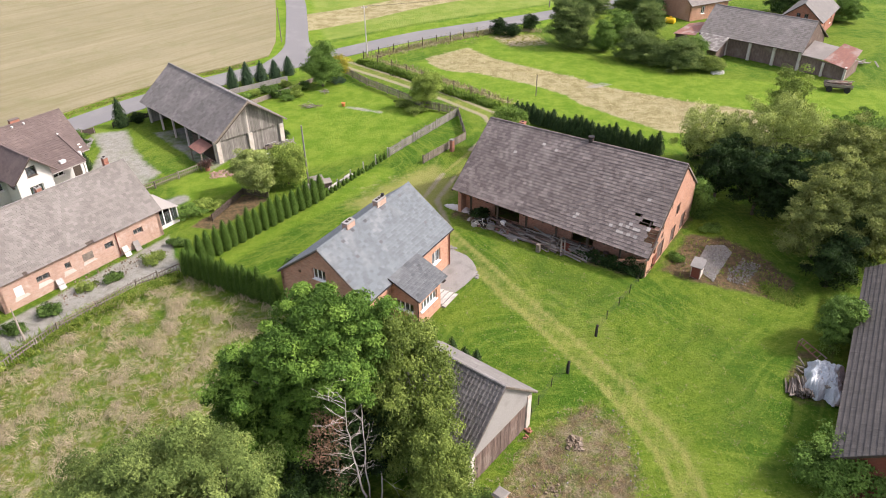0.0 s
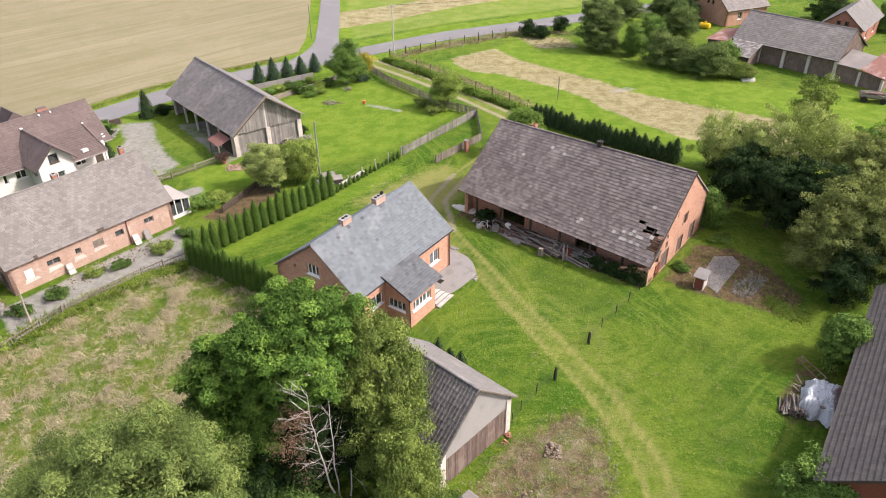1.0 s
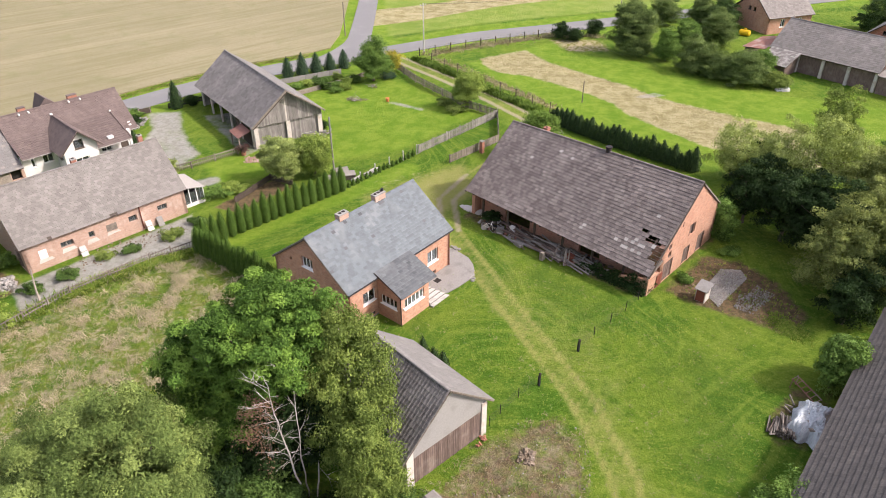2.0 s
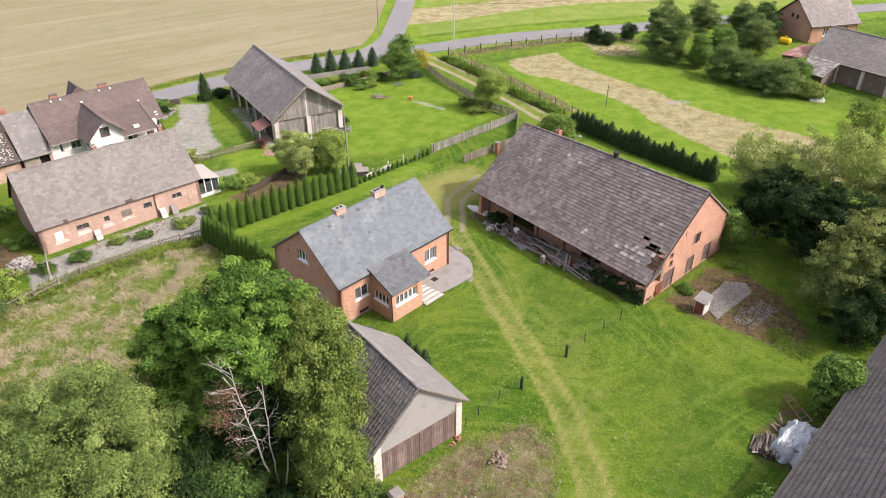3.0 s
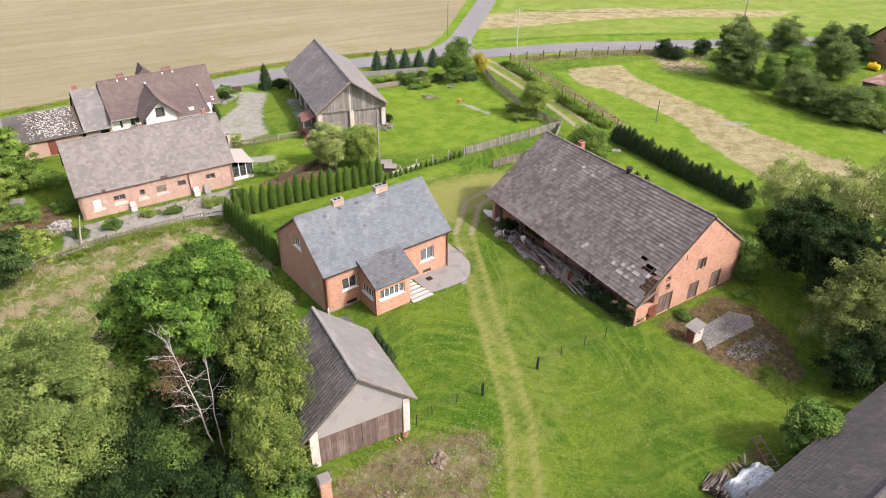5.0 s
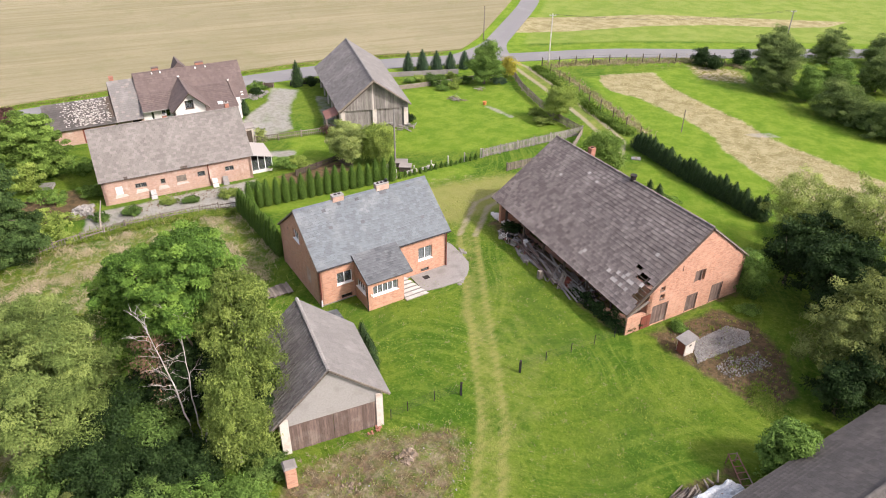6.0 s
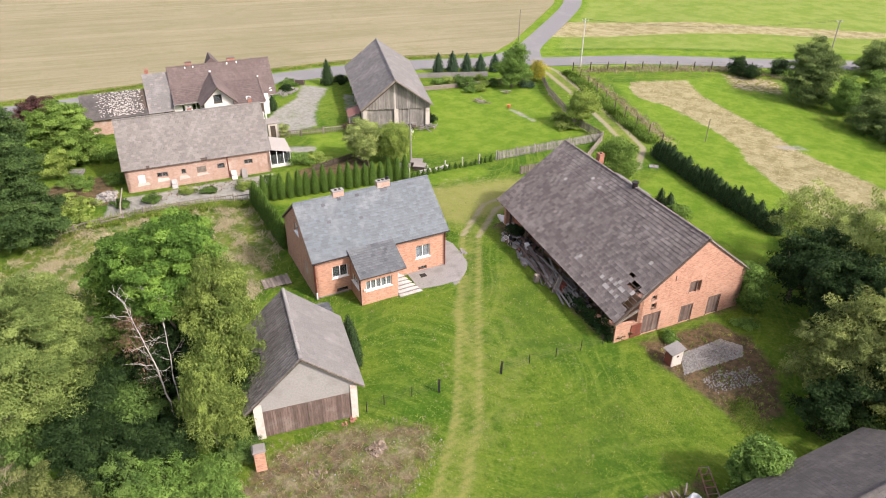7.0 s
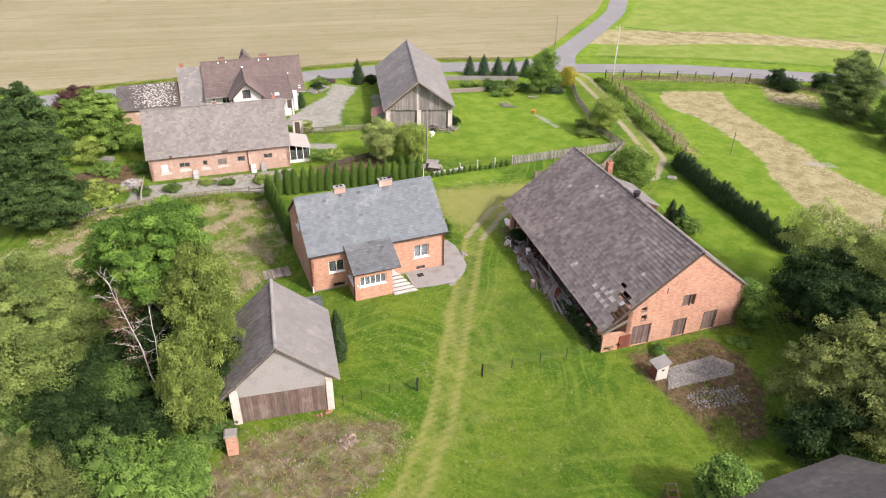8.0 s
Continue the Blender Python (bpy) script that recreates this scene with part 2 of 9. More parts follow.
RUBBLE = surface("grey_rubble", (0.30, 0.29, 0.275), (0.21, 0.202, 0.192), (0.2, 0.165, 0.135), 9, 1, 0.95, 0.5, vary=0.6)
BRICK_BITS = surface("broken_brick", (0.36, 0.24, 0.19), (0.29, 0.18, 0.14), (0.44, 0.40, 0.36), 9, 1.5, 0.95, 0.5, vary=0.5)
ORANGE = surface("faded_orange_plastic", (0.52, 0.2, 0.07), (0.44, 0.16, 0.06), (0.55, 0.3, 0.18), 8, 2, 0.6, 0.1, vary=0)
BARK = surface("grey_bark", (0.16, 0.13, 0.105), (0.09, 0.075, 0.06), None, 12, 1, 0.95, 0.6, kind="Object", vary=0.2)
BIRCH_BARK = surface("white_birch_bark", (0.50, 0.465, 0.43), (0.37, 0.34, 0.31), (0.16, 0.14, 0.13), 5, 3.0, 0.85, 0.3, kind="Object", stretch=(1, 1, 2), vary=0.1, amount=0.35)
ASPHALT = surface("pale_worn_asphalt", (0.185, 0.185, 0.188), (0.16, 0.16, 0.163), (0.215, 0.215, 0.213), 18, 0.25, 0.9, 0.2, vary=0)
CURTAIN = surface("white_curtain", (0.75, 0.75, 0.74), (0.62, 0.62, 0.62), None, 5, 2, 0.9, 0.2, stretch=(5, 0.3, 1), vary=0)


def glassy():
    m, nt, bsdf = plain("window_glass")
    bsdf.inputs["Base Color"].default_value = (0.3, 0.34, 0.36, 1)
    bsdf.inputs["Roughness"].default_value = 0.04
    bsdf.inputs["Transmission Weight"].default_value = 0.85
    bsdf.inputs["IOR"].default_value = 1.45
    return m


GLASS = glassy()
ASH_LEAF = leafy("ash_leaves", (0.064, 0.134, 0.024), (0.086, 0.164, 0.028), (0.135, 0.23, 0.04))
BIRCH_LEAF = leafy("birch_leaves", (0.112, 0.162, 0.038), (0.142, 0.198, 0.047), (0.195, 0.255, 0.064), 0.28)
WILLOW_LEAF = leafy("willow_leaves", (0.098, 0.148, 0.038), (0.128, 0.18, 0.05), (0.178, 0.232, 0.067))
WOOD_LEAF = leafy("broadleaf_leaves", (0.03, 0.06, 0.018), (0.044, 0.081, 0.024), (0.068, 0.115, 0.033))
WALNUT_LEAF = leafy("walnut_leaves", (0.098, 0.172, 0.034), (0.135, 0.22, 0.044), (0.18, 0.275, 0.06), 0.3)
# dark foliage; near-black, as it also holds shade below ash and thicket
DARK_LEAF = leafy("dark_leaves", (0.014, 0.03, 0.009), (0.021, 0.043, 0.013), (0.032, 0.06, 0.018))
MID_LEAF = leafy("garden_leaves", (0.08, 0.15, 0.03), (0.11, 0.19, 0.04), (0.14, 0.23, 0.05))
LIME_LEAF = leafy("lime_leaves", (0.17, 0.25, 0.055), (0.22, 0.30, 0.07), (0.28, 0.36, 0.09), 0.4)
PALE_LEAF = leafy("pale_willow_leaves", (0.22, 0.285, 0.095), (0.27, 0.335, 0.115), (0.33, 0.39, 0.145), 0.45)
YELLOW_LEAF = leafy("yellow_leaves", (0.30, 0.27, 0.035), (0.36, 0.31, 0.04), (0.20, 0.23, 0.04))
PURPLE_LEAF = leafy("purple_leaves", (0.07, 0.035, 0.035), (0.10, 0.05, 0.045), (0.06, 0.04, 0.03))
THUJA_LEAF = leafy("thuja_sprays", (0.046, 0.092, 0.016), (0.066, 0.125, 0.021), (0.092, 0.158, 0.029), 0.15)
CONIFER_LEAF = leafy("dark_conifer_sprays", (0.022, 0.045, 0.018), (0.032, 0.06, 0.022), (0.045, 0.075, 0.025), 0.1)
BLUE_CONIFER = leafy("blue_green_sprays", (0.028, 0.058, 0.03), (0.04, 0.075, 0.04), (0.055, 0.09, 0.045), 0.1)
DEAD_LEAF = leafy("brown_leaves", (0.19, 0.115, 0.075), (0.24, 0.15, 0.10), (0.15, 0.10, 0.07), 0.2)
STRAW = leafy("dry_grass", (0.42, 0.36, 0.25), (0.50, 0.43, 0.31), (0.34, 0.31, 0.17), 0.25, 0.9, 1.0)
OLIVE_LEAF = leafy("olive_willow_leaves", (0.075, 0.1, 0.03), (0.098, 0.122, 0.038), (0.135, 0.156, 0.05))
SALLOW_LEAF = leafy("sallow_leaves", (0.118, 0.153, 0.047), (0.17, 0.205, 0.064), (0.245, 0.285, 0.096), 0.3)
ORCHARD_LEAF = leafy("fruit_tree_leaves", (0.085, 0.132, 0.042), (0.118, 0.172, 0.055), (0.165, 0.222, 0.075), 0.3)

# ---- ground ----
def from_edge(X, Y, poly):
    """Metres to the outline of a polygon, minus inside."""
    best, inside = np.full(X.shape, 1e9), np.zeros(X.shape, bool)
    for (ax, ay), (bx, by) in zip(poly, poly[1:] + poly[:1]):
        dx, dy = bx - ax, by - ay
        t = np.clip(((X - ax) * dx + (Y - ay) * dy) / (dx * dx + dy * dy), 0, 1)
        best = np.minimum(best, np.hypot(X - ax - t * dx, Y - ay - t * dy))
        if dy:
            inside ^= ((ay > Y) != (by > Y)) & (X < ax + (Y - ay) * dx / dy)
    return np.where(inside, -best, best)


def from_line(X, Y, line):
    best = np.full(X.shape, 1e9)
    for (ax, ay), (bx, by) in zip(line, line[1:]):
        dx, dy = bx - ax, by - ay
        t = np.clip(((X - ax) * dx + (Y - ay) * dy) / (dx * dx + dy * dy), 0, 1)
        best = np.minimum(best, np.hypot(X - ax - t * dx, Y - ay - t * dy))
    return best


def field(X, Y, poly, soft=1.0):
    return np.clip(0.5 - from_edge(X, Y, poly) / soft, 0, 1)


def lane(X, Y, line, half, soft=0.5):
    return np.clip(0.5 - (from_line(X, Y, line) - half) / soft, 0, 1)


MEADOW = [(-24, 48.5), (-15.3, 43.6), (-11.5, 37.5), (-8, 30), (-9, 14), (-30, 12), (-34.5, 36), (-29.5, 44.5)]
PATCH = [(1.6, 26), (4.2, 30.6), (6.4, 32.4), (8.6, 33.8), (10.6, 32.2), (11.2, 28), (9.6, 21), (2, 20)]
SWATH = [(-6.5, 106.4), (0.2, 112), (4.4, 106.4), (10.5, 101.5), (14.3, 99), (20, 93.4), (27.2, 89.4), (34.3, 86.3), (46, 80), (40, 72), (23.8, 78.5), (21.2, 80.8), (15.3, 87), (13.4, 90.6), (9.5, 94.4), (1.6, 99.6), (-3.2, 100.6), (-5.5, 104)]
MUD = [(17.0, 49.0), (19.4, 47.2), (22.3, 46.3), (25.6, 44.8), (27.2, 47.5), (25.8, 51.5), (23.4, 54.2), (20.6, 54.6)]
DRIVE = [(-46.5, 78.5), (-42.2, 80.4), (-39.2, 75.2), (-36.6, 71.5), (-33.4, 68.2), (-33.6, 64.2), (-39.5, 62.5), (-42.0, 69.0), (-43.2, 74.0)]
BED = [(-26.5, 56.3), (-22.6, 63.2), (-19.8, 61.8), (-23.4, 55.9)]
STABLE_YARD = [(-27.8, 55.4), (-24.6, 49.5), (-29.2, 44.3), (-33.5, 37.5), (-37, 40.5), (-28.4, 54)]
DIRT_SIDE = [(-37, 42), (-35.5, 40.5), (-39.5, 35.5), (-45, 38), (-42.5, 43.5)]
MAIN_ROAD = [(-140, -75), (-100, -5), (-70.4, 46.6), (-60, 64.5), (-51.5, 78.2), (-45.5, 87.6), (-38.6, 95.8), (-30.5, 103.2), (-20.5, 110.6), (-9, 118.2), (7.2, 127.4), (28.8, 140.4), (70, 164), (190, 230)]
SIDE_ROAD = [(-26.2, 107.0), (-28.6, 117), (-31.4, 130), (-35.4, 147), (-40.0, 158.5), (-58, 200), (-110, 320), (-300, 740)]
TRACK = [(-24.5, 108.5), (-18.4, 105.0), (-10.6, 97.5), (-1.7, 88.9), (3.2, 83.6), (4.6, 78.5), (1.6, 72.5), (-1.6, 66.5), (-3.4, 61), (-1.9, 55), (2.9, 47.2), (6.7, 41.1), (10.4, 35.2), (12.9, 29.2), (14.2, 20)]


def offset_line(line, d):
    out = []
    for i, (x, y) in enumerate(line):
        (ax, ay), (bx, by) = line[max(i - 1, 0)], line[min(i + 1, len(line) - 1)]
        n = math.hypot(bx - ax, by - ay)
        out.append((x - (by - ay) / n * d, y + (bx - ax) / n * d))
    return out


def build_ground():
    xs = np.concatenate([[-3500, -1800, -900, -450, -250, -160, -110, -88], np.arange(-75, 60.1, 0.34), [68, 78, 92, 110, 160, 250, 450, 900, 1800, 3500]])
    ys = np.concatenate([[-3500, -1800, -900, -400, -150, -50, 0], np.arange(12, 125.1, 0.33), np.arange(126, 163, 0.9), [166, 172, 182, 210, 260, 350, 500, 900, 1800, 3500]])
    X, Y = np.meshgrid(xs, ys)
    u = np.clip((-6 - X) / 21, 0, 1)
    wave = np.array([noise.fractal(V((x * 0.15, y * 0.15, 3)), 1, 2, 4) for x, y in zip(X.ravel(), Y.ravel())]).reshape(X.shape)
    Z = -0.65 * u * u * (3 - 2 * u) + 0.035 * wave - 0.02
    ditch = [(-16.4, 105.8), (-8.4, 97.9), (-2.2, 91.6), (4.0, 86.4)]
    Z = Z - 0.25 * lane(X, Y, ditch, 0.4, 1.6)
    ny, nx = X.shape
    i = (np.arange(ny - 1)[:, None] * nx + np.arange(nx - 1)).ravel()
    me = bpy.data.meshes.new("ground")
    me.from_pydata(np.stack([X, Y, Z], -1).reshape(-1, 3).tolist(), [], np.stack([i, i + 1, i + nx + 1, i + nx], -1).tolist())
    dry = np.maximum.reduce([0.52 * field(X, Y, MEADOW, 2.0), 0.5 * field(X, Y, PATCH, 1.6), 0.3 * field(X, Y, SWATH, 2.0),
                             0.75 * lane(X, Y, [(-12.8, 105.4), (6.4, 87.4)], 0.6, 1.2), 0.7 * lane(X, Y, [(-14, 107.8), (4, 121.0)], 0.8, 1.5),
                             0.8 * field(X, Y, [(3, 119), (12, 120), (14, 113.5), (7, 112)], 2.5), 0.4 * field(X, Y, [(-12, 66.5), (-3, 70.5), (-2, 63), (-7, 55), (-13, 60)], 5.0)])
    worn = np.maximum.reduce([0.56 * lane(X, Y, TRACK, 1.3, 3.0), *[0.9 * lane(X, Y, offset_line(TRACK, d), 0.34, 1.0) for d in (0.75, -0.75)],
                              0.6 * lane(X, Y, [(8, 40.5), (3.7, 44), (1.6, 49)], 0.9, 1.5), 0.35 * lane(X, Y, [(12.9, 35), (18, 29), (20, 22)], 1.2, 2), 0.72 * field(X, Y, [(-13, 60), (-3, 71), (0.5, 63.5), (-3.5, 54.5), (-8, 56)], 4.0), 0.44 * field(X, Y, [(0.5, 54), (4.5, 55), (8, 48), (12, 44), (14.5, 38), (17, 24), (11.5, 24), (8.5, 36), (5, 40), (2, 47)], 4.0)])
    mud = np.maximum.reduce([1.25 * field(X, Y, MUD, 2.2), 0.6 * lane(X, Y, [(16.2, 50.2), (21.4, 57.6)], 0.7, 1.2), 0.6 * field(X, Y, PATCH, 1.8), 0.9 * field(X, Y, BED, 0.8), 0.35 * field(X, Y, STABLE_YARD, 1.0), 0.9 * field(X, Y, DIRT_SIDE, 1.5),
                             0.5 * lane(X, Y, [(0.5, 52.5), (-0.8, 47.5)], 0.6, 1.0),
                             0.6 * field(X, Y, [(15.8, 62), (-1, 60), (-1.5, 57.5), (14, 47.5)], 1.0), 0.55 * field(X, Y, [(22, 36.5), (24.4, 39.5), (27.5, 39), (24, 32.8), (21.8, 33.2)], 1.2)])
    gravel = np.maximum.reduce([0.74 * field(X, Y, DRIVE, 1.5), 0.78 * field(X, Y, STABLE_YARD, 1.0), 0.9 * lane(X, Y, [(-33, 58.5), (-29.2, 61.8)], 1.1, 1.5), 0.6 * field(X, Y, [(-29.6, 84), (-25, 76.5), (-27, 70), (-28, 67.8), (-39, 79)], 1.0),
                                0.8 * lane(X, Y, [(-15.5, 86.8), (-11, 84.5)], 0.5, 1.2),
                                0.55 * lane(X, Y, [(15.4, 86.4), (21.2, 81.8)], 0.25, 0.5), 0.6 * field(X, Y, [(15.8, 93.5), (19, 96), (21, 94.8), (18, 93)], 0.8)])
    # rank grass; barn-front, yard and tree-foot zones also paint shade into it
    rank = np.maximum.reduce([lane(X, Y, ditch, 0.9, 0.8), 0.58 * field(X, Y, [(3, 55), (14.5, 47.5), (11, 41), (5.5, 46)], 4.0), 0.5 * field(X, Y, [(13, 44.5), (23, 43.5), (21, 25), (15.5, 26)], 5.0), 0.48 * field(X, Y, [(-14, 43), (-5, 52), (2, 41), (0, 37), (-6, 36)], 4.0), 0.9 * lane(X, Y, [(-24.6, 47.2), (-31.2, 42), (-34.5, 36)], 0.7, 0.8), 0.6 * lane(X, Y, [(-16, 107.4), (3.5, 121)], 0.5, 1.0),
                              0.8 * field(X, Y, [(-15, 24), (0.5, 25.5), (1.4, 14), (-16, 12)], 2)])
    tan = 1.05 * field(X, Y, SWATH, 1.8) + 1.7 * field(X, Y, [(-33, 134), (-23.8, 139.6), (-10.6, 147.5), (1, 152), (11.9, 156.5), (24, 161.5), (20.9, 155.6), (13.9, 151), (2.6, 146.5), (-7.5, 139.6), (-19.2, 130.2), (-29, 124)], 1.2)
    rut = np.maximum.reduce([*[0.9 * lane(X, Y, offset_line(TRACK, d)[7:10], 0.34, 0.9) for d in (0.75, -0.75)], *[0.46 * lane(X, Y, offset_line(TRACK, d)[9:13], 0.36, 1.0) for d in (0.75, -0.75)],
                             *[0.9 * lane(X, Y, offset_line(TRACK, d)[:7], 0.42, 0.8) for d in (0.95, -0.95)], 0.2 * lane(X, Y, TRACK[:7], 1.5, 0.8), 0.44 * field(X, Y, PATCH, 1.8)])
    lush = np.maximum.reduce([0.9 * lane(X, Y, [(-21.5, 51.5), (-9, 67)], 1.8, 2.0), 0.9 * lane(X, Y, MAIN_ROAD, 6.5, 2.0), 0.9 * lane(X, Y, SIDE_ROAD, 6.0, 2.0), field(X, Y, [(-8, 104), (4, 117), (14, 112), (30, 99), (60, 92), (75, 70), (44, 66), (30, 70), (22, 74), (7, 86)], 3.0), 0.85 * field(X, Y, [(-33, 84), (-19, 98), (-3, 84), (-10, 72), (-19, 67), (-26, 72)], 3.0),
                              0.9 * field(X, Y, [(22, 70), (8, 80), (7, 73), (21, 63)], 2.5), 0.7 * field(X, Y, [(-20, 66), (-27, 71), (-33, 66), (-28, 60)], 2.0)])
    meadow = field(X, Y, [(-24, 118), (8, 136), (30, 148), (80, 176), (400, 360), (900, 3400), (-900, 3400), (-290, 745), (-105, 322), (-53, 200), (-33, 150)], 4.0)
    for key, values in (("lush", lush), ("meadow", meadow), ("rut", rut), ("dry", dry), ("worn", worn), ("mud", mud), ("gravel", gravel), ("rank", rank), ("tan", tan)):
        me.attributes.new(key, "FLOAT", "POINT").data.foreach_set("value", values.ravel().astype(np.float32))
    m, nt, bsdf = plain("grass_and_earth")
    vec = coords(nt, "Object")

    def attr(key, rough=0.5, scale=1.1):
        n = nt.nodes.new("ShaderNodeAttribute")
        n.attribute_name = key
        a = calc(nt, "ADD", n.outputs["Fac"], calc(nt, "MULTIPLY", calc(nt, "SUBTRACT", noisy(nt, vec, scale, 6, 0.7), 0.5), rough * 2))
        return calc(nt, "MULTIPLY", ramp(nt, a, 0.35, 0.75), calc(nt, "GREATER_THAN", n.outputs["Fac"], 0.02))

    broad, mid, fine = noisy(nt, vec, 0.11, 4), noisy(nt, vec, 0.55, 6, 0.7), noisy(nt, vec, 7.0, 5, 0.75)
    swirl = node(nt, "TexNoise", Scale=0.8, Detail=5, Roughness=0.65, Distortion=2.2)
    nt.links.new(vec, swirl.inputs["Vector"])
    col = mixed(nt, ramp(nt, broad, 0.41, 0.59), (0.046, 0.118, 0.008), (0.104, 0.172, 0.015))
    col = mixed(nt, calc(nt, "MULTIPLY", ramp(nt, mid, 0.42, 0.7), 0.55), col, (0.148, 0.208, 0.024))
    drift = node(nt, "TexNoise", Scale=0.045, Detail=1.0)
    nt.links.new(vec, drift.inputs["Vector"])
    bent = node(nt, "VectorMath")
    bent.operation = "MULTIPLY_ADD"
    bent.inputs[1].default_value = (34, 34, 0)
    nt.links.new(drift.outputs["Color"], bent.inputs[0]), nt.links.new(vec, bent.inputs[2])
    arcs = node(nt, "TexNoise", Scale=1.0, Detail=3, Roughness=0.55, Distortion=0.8)
    nt.links.new(grained(nt, bent.outputs[0], -36, (0.22, 1.5, 1)), arcs.inputs["Vector"])
    col = mixed(nt, calc(nt, "MULTIPLY", ramp(nt, arcs.outputs["Fac"], 0.52, 0.64), 0.36), col, (0.18, 0.24, 0.038))
    col = mixed(nt, calc(nt, "MULTIPLY", ramp(nt, arcs.outputs["Fac"], 0.46, 0.34), 0.4), col, (0.048, 0.112, 0.008))
    col = mixed(nt, calc(nt, "MULTIPLY", ramp(nt, fine, 0.45, 0.8), 0.3), col, (0.042, 0.09, 0.009))
    swaths = node(nt, "TexNoise", Scale=1.0, Detail=3, Roughness=0.55, Distortion=0.8)
    nt.links.new(grained(nt, bent.outputs[0], 62, (0.2, 1.2, 1)), swaths.inputs["Vector"])
    col = mixed(nt, calc(nt, "MULTIPLY", ramp(nt, swaths.outputs["Fac"], 0.5, 0.64), 0.4), col, (0.172, 0.232, 0.032))
    clump = noisy(nt, vec, 1.9, 6, 0.75)
    col = mixed(nt, calc(nt, "MULTIPLY", ramp(nt, clump, 0.49, 0.66), 0.5), col, (0.04, 0.09, 0.008))
    blade = noisy(nt, vec, 4.5, 7, 0.8)
    col = mixed(nt, calc(nt, "MULTIPLY", ramp(nt, blade, 0.53, 0.64), 0.5), col, (0.25, 0.29, 0.065))
    col = mixed(nt, calc(nt, "MULTIPLY", ramp(nt, blade, 0.46, 0.36), 0.48), col, (0.03, 0.075, 0.006))
    col = mixed(nt, calc(nt, "MULTIPLY", attr("lush", 0.3, 0.3), 0.72), col, mixed(nt, ramp(nt, mid, 0.38, 0.62), (0.108, 0.205, 0.014), (0.178, 0.262, 0.03)))
    col = mixed(nt, calc(nt, "MULTIPLY", attr("meadow", 0.1, 0.2), 0.9), col, mixed(nt, ramp(nt, noisy(nt, vec, 0.25, 6, 0.7), 0.38, 0.62), (0.152, 0.224, 0.036), (0.212, 0.265, 0.064)))
    # dark green of rank grass and of the painted shade zones
    col = mixed(nt, calc(nt, "MULTIPLY", attr("rank", 0.45, 0.4), 0.92), col, mixed(nt, mid, (0.04, 0.092, 0.010), (0.085, 0.145, 0.018)))
    straw = mixed(nt, ramp(nt, swirl.outputs["Fac"], 0.42, 0.58), (0.38, 0.325, 0.22), (0.165, 0.165, 0.04))
    straw = mixed(nt, calc(nt, "MULTIPLY", ramp(nt, fine, 0.45, 0.8), 0.5), straw, (0.10, 0.10, 0.035))
    col = mixed(nt, attr("dry", 0.55, 0.9), col, straw)
    col = mixed(nt, calc(nt, "MULTIPLY", attr("tan", 0.5, 0.55), 0.9), col, mixed(nt, ramp(nt, mixed(nt, 0.5, blade, mid), 0.42, 0.58), (0.215, 0.18, 0.088), (0.37, 0.325, 0.2)))
    col = mixed(nt, calc(nt, "MULTIPLY", attr("worn", 0.3, 0.8), 0.78), col, mixed(nt, mid, (0.225, 0.242, 0.06), (0.29, 0.268, 0.108)))
    col = mixed(nt, calc(nt, "MULTIPLY", attr("mud", 0.55, 0.8), 0.88), col, mixed(nt, ramp(nt, clump, 0.4, 0.6), (0.165, 0.1, 0.066), (0.078, 0.052, 0.037)))
    col = mixed(nt, calc(nt, "MULTIPLY", attr("gravel", 0.42, 0.55), 0.9), col, mixed(nt, ramp(nt, clump, 0.4, 0.6), (0.335, 0.326, 0.31), mixed(nt, fine, (0.29, 0.28, 0.262), (0.235, 0.222, 0.202))))
    col = mixed(nt, calc(nt, "MULTIPLY", attr("rut", 0.28, 0.9), 0.85), col, mixed(nt, fine, (0.35, 0.305, 0.23), (0.25, 0.218, 0.158)))
    nt.links.new(col, bsdf.inputs["Base Color"])
    bsdf.inputs["Roughness"].default_value = 0.95
    bsdf.inputs["Specular IOR Level"].default_value = 0.1
    bumped(nt, bsdf, calc(nt, "ADD", calc(nt, "ADD", fine, blade), clump), 0.9, 0.16)
    me.materials.append(m)
    return tagged(new("ground", me), "mown and rough green grass with worn earth and dry patches", "ground", kind="structure")


build_ground()


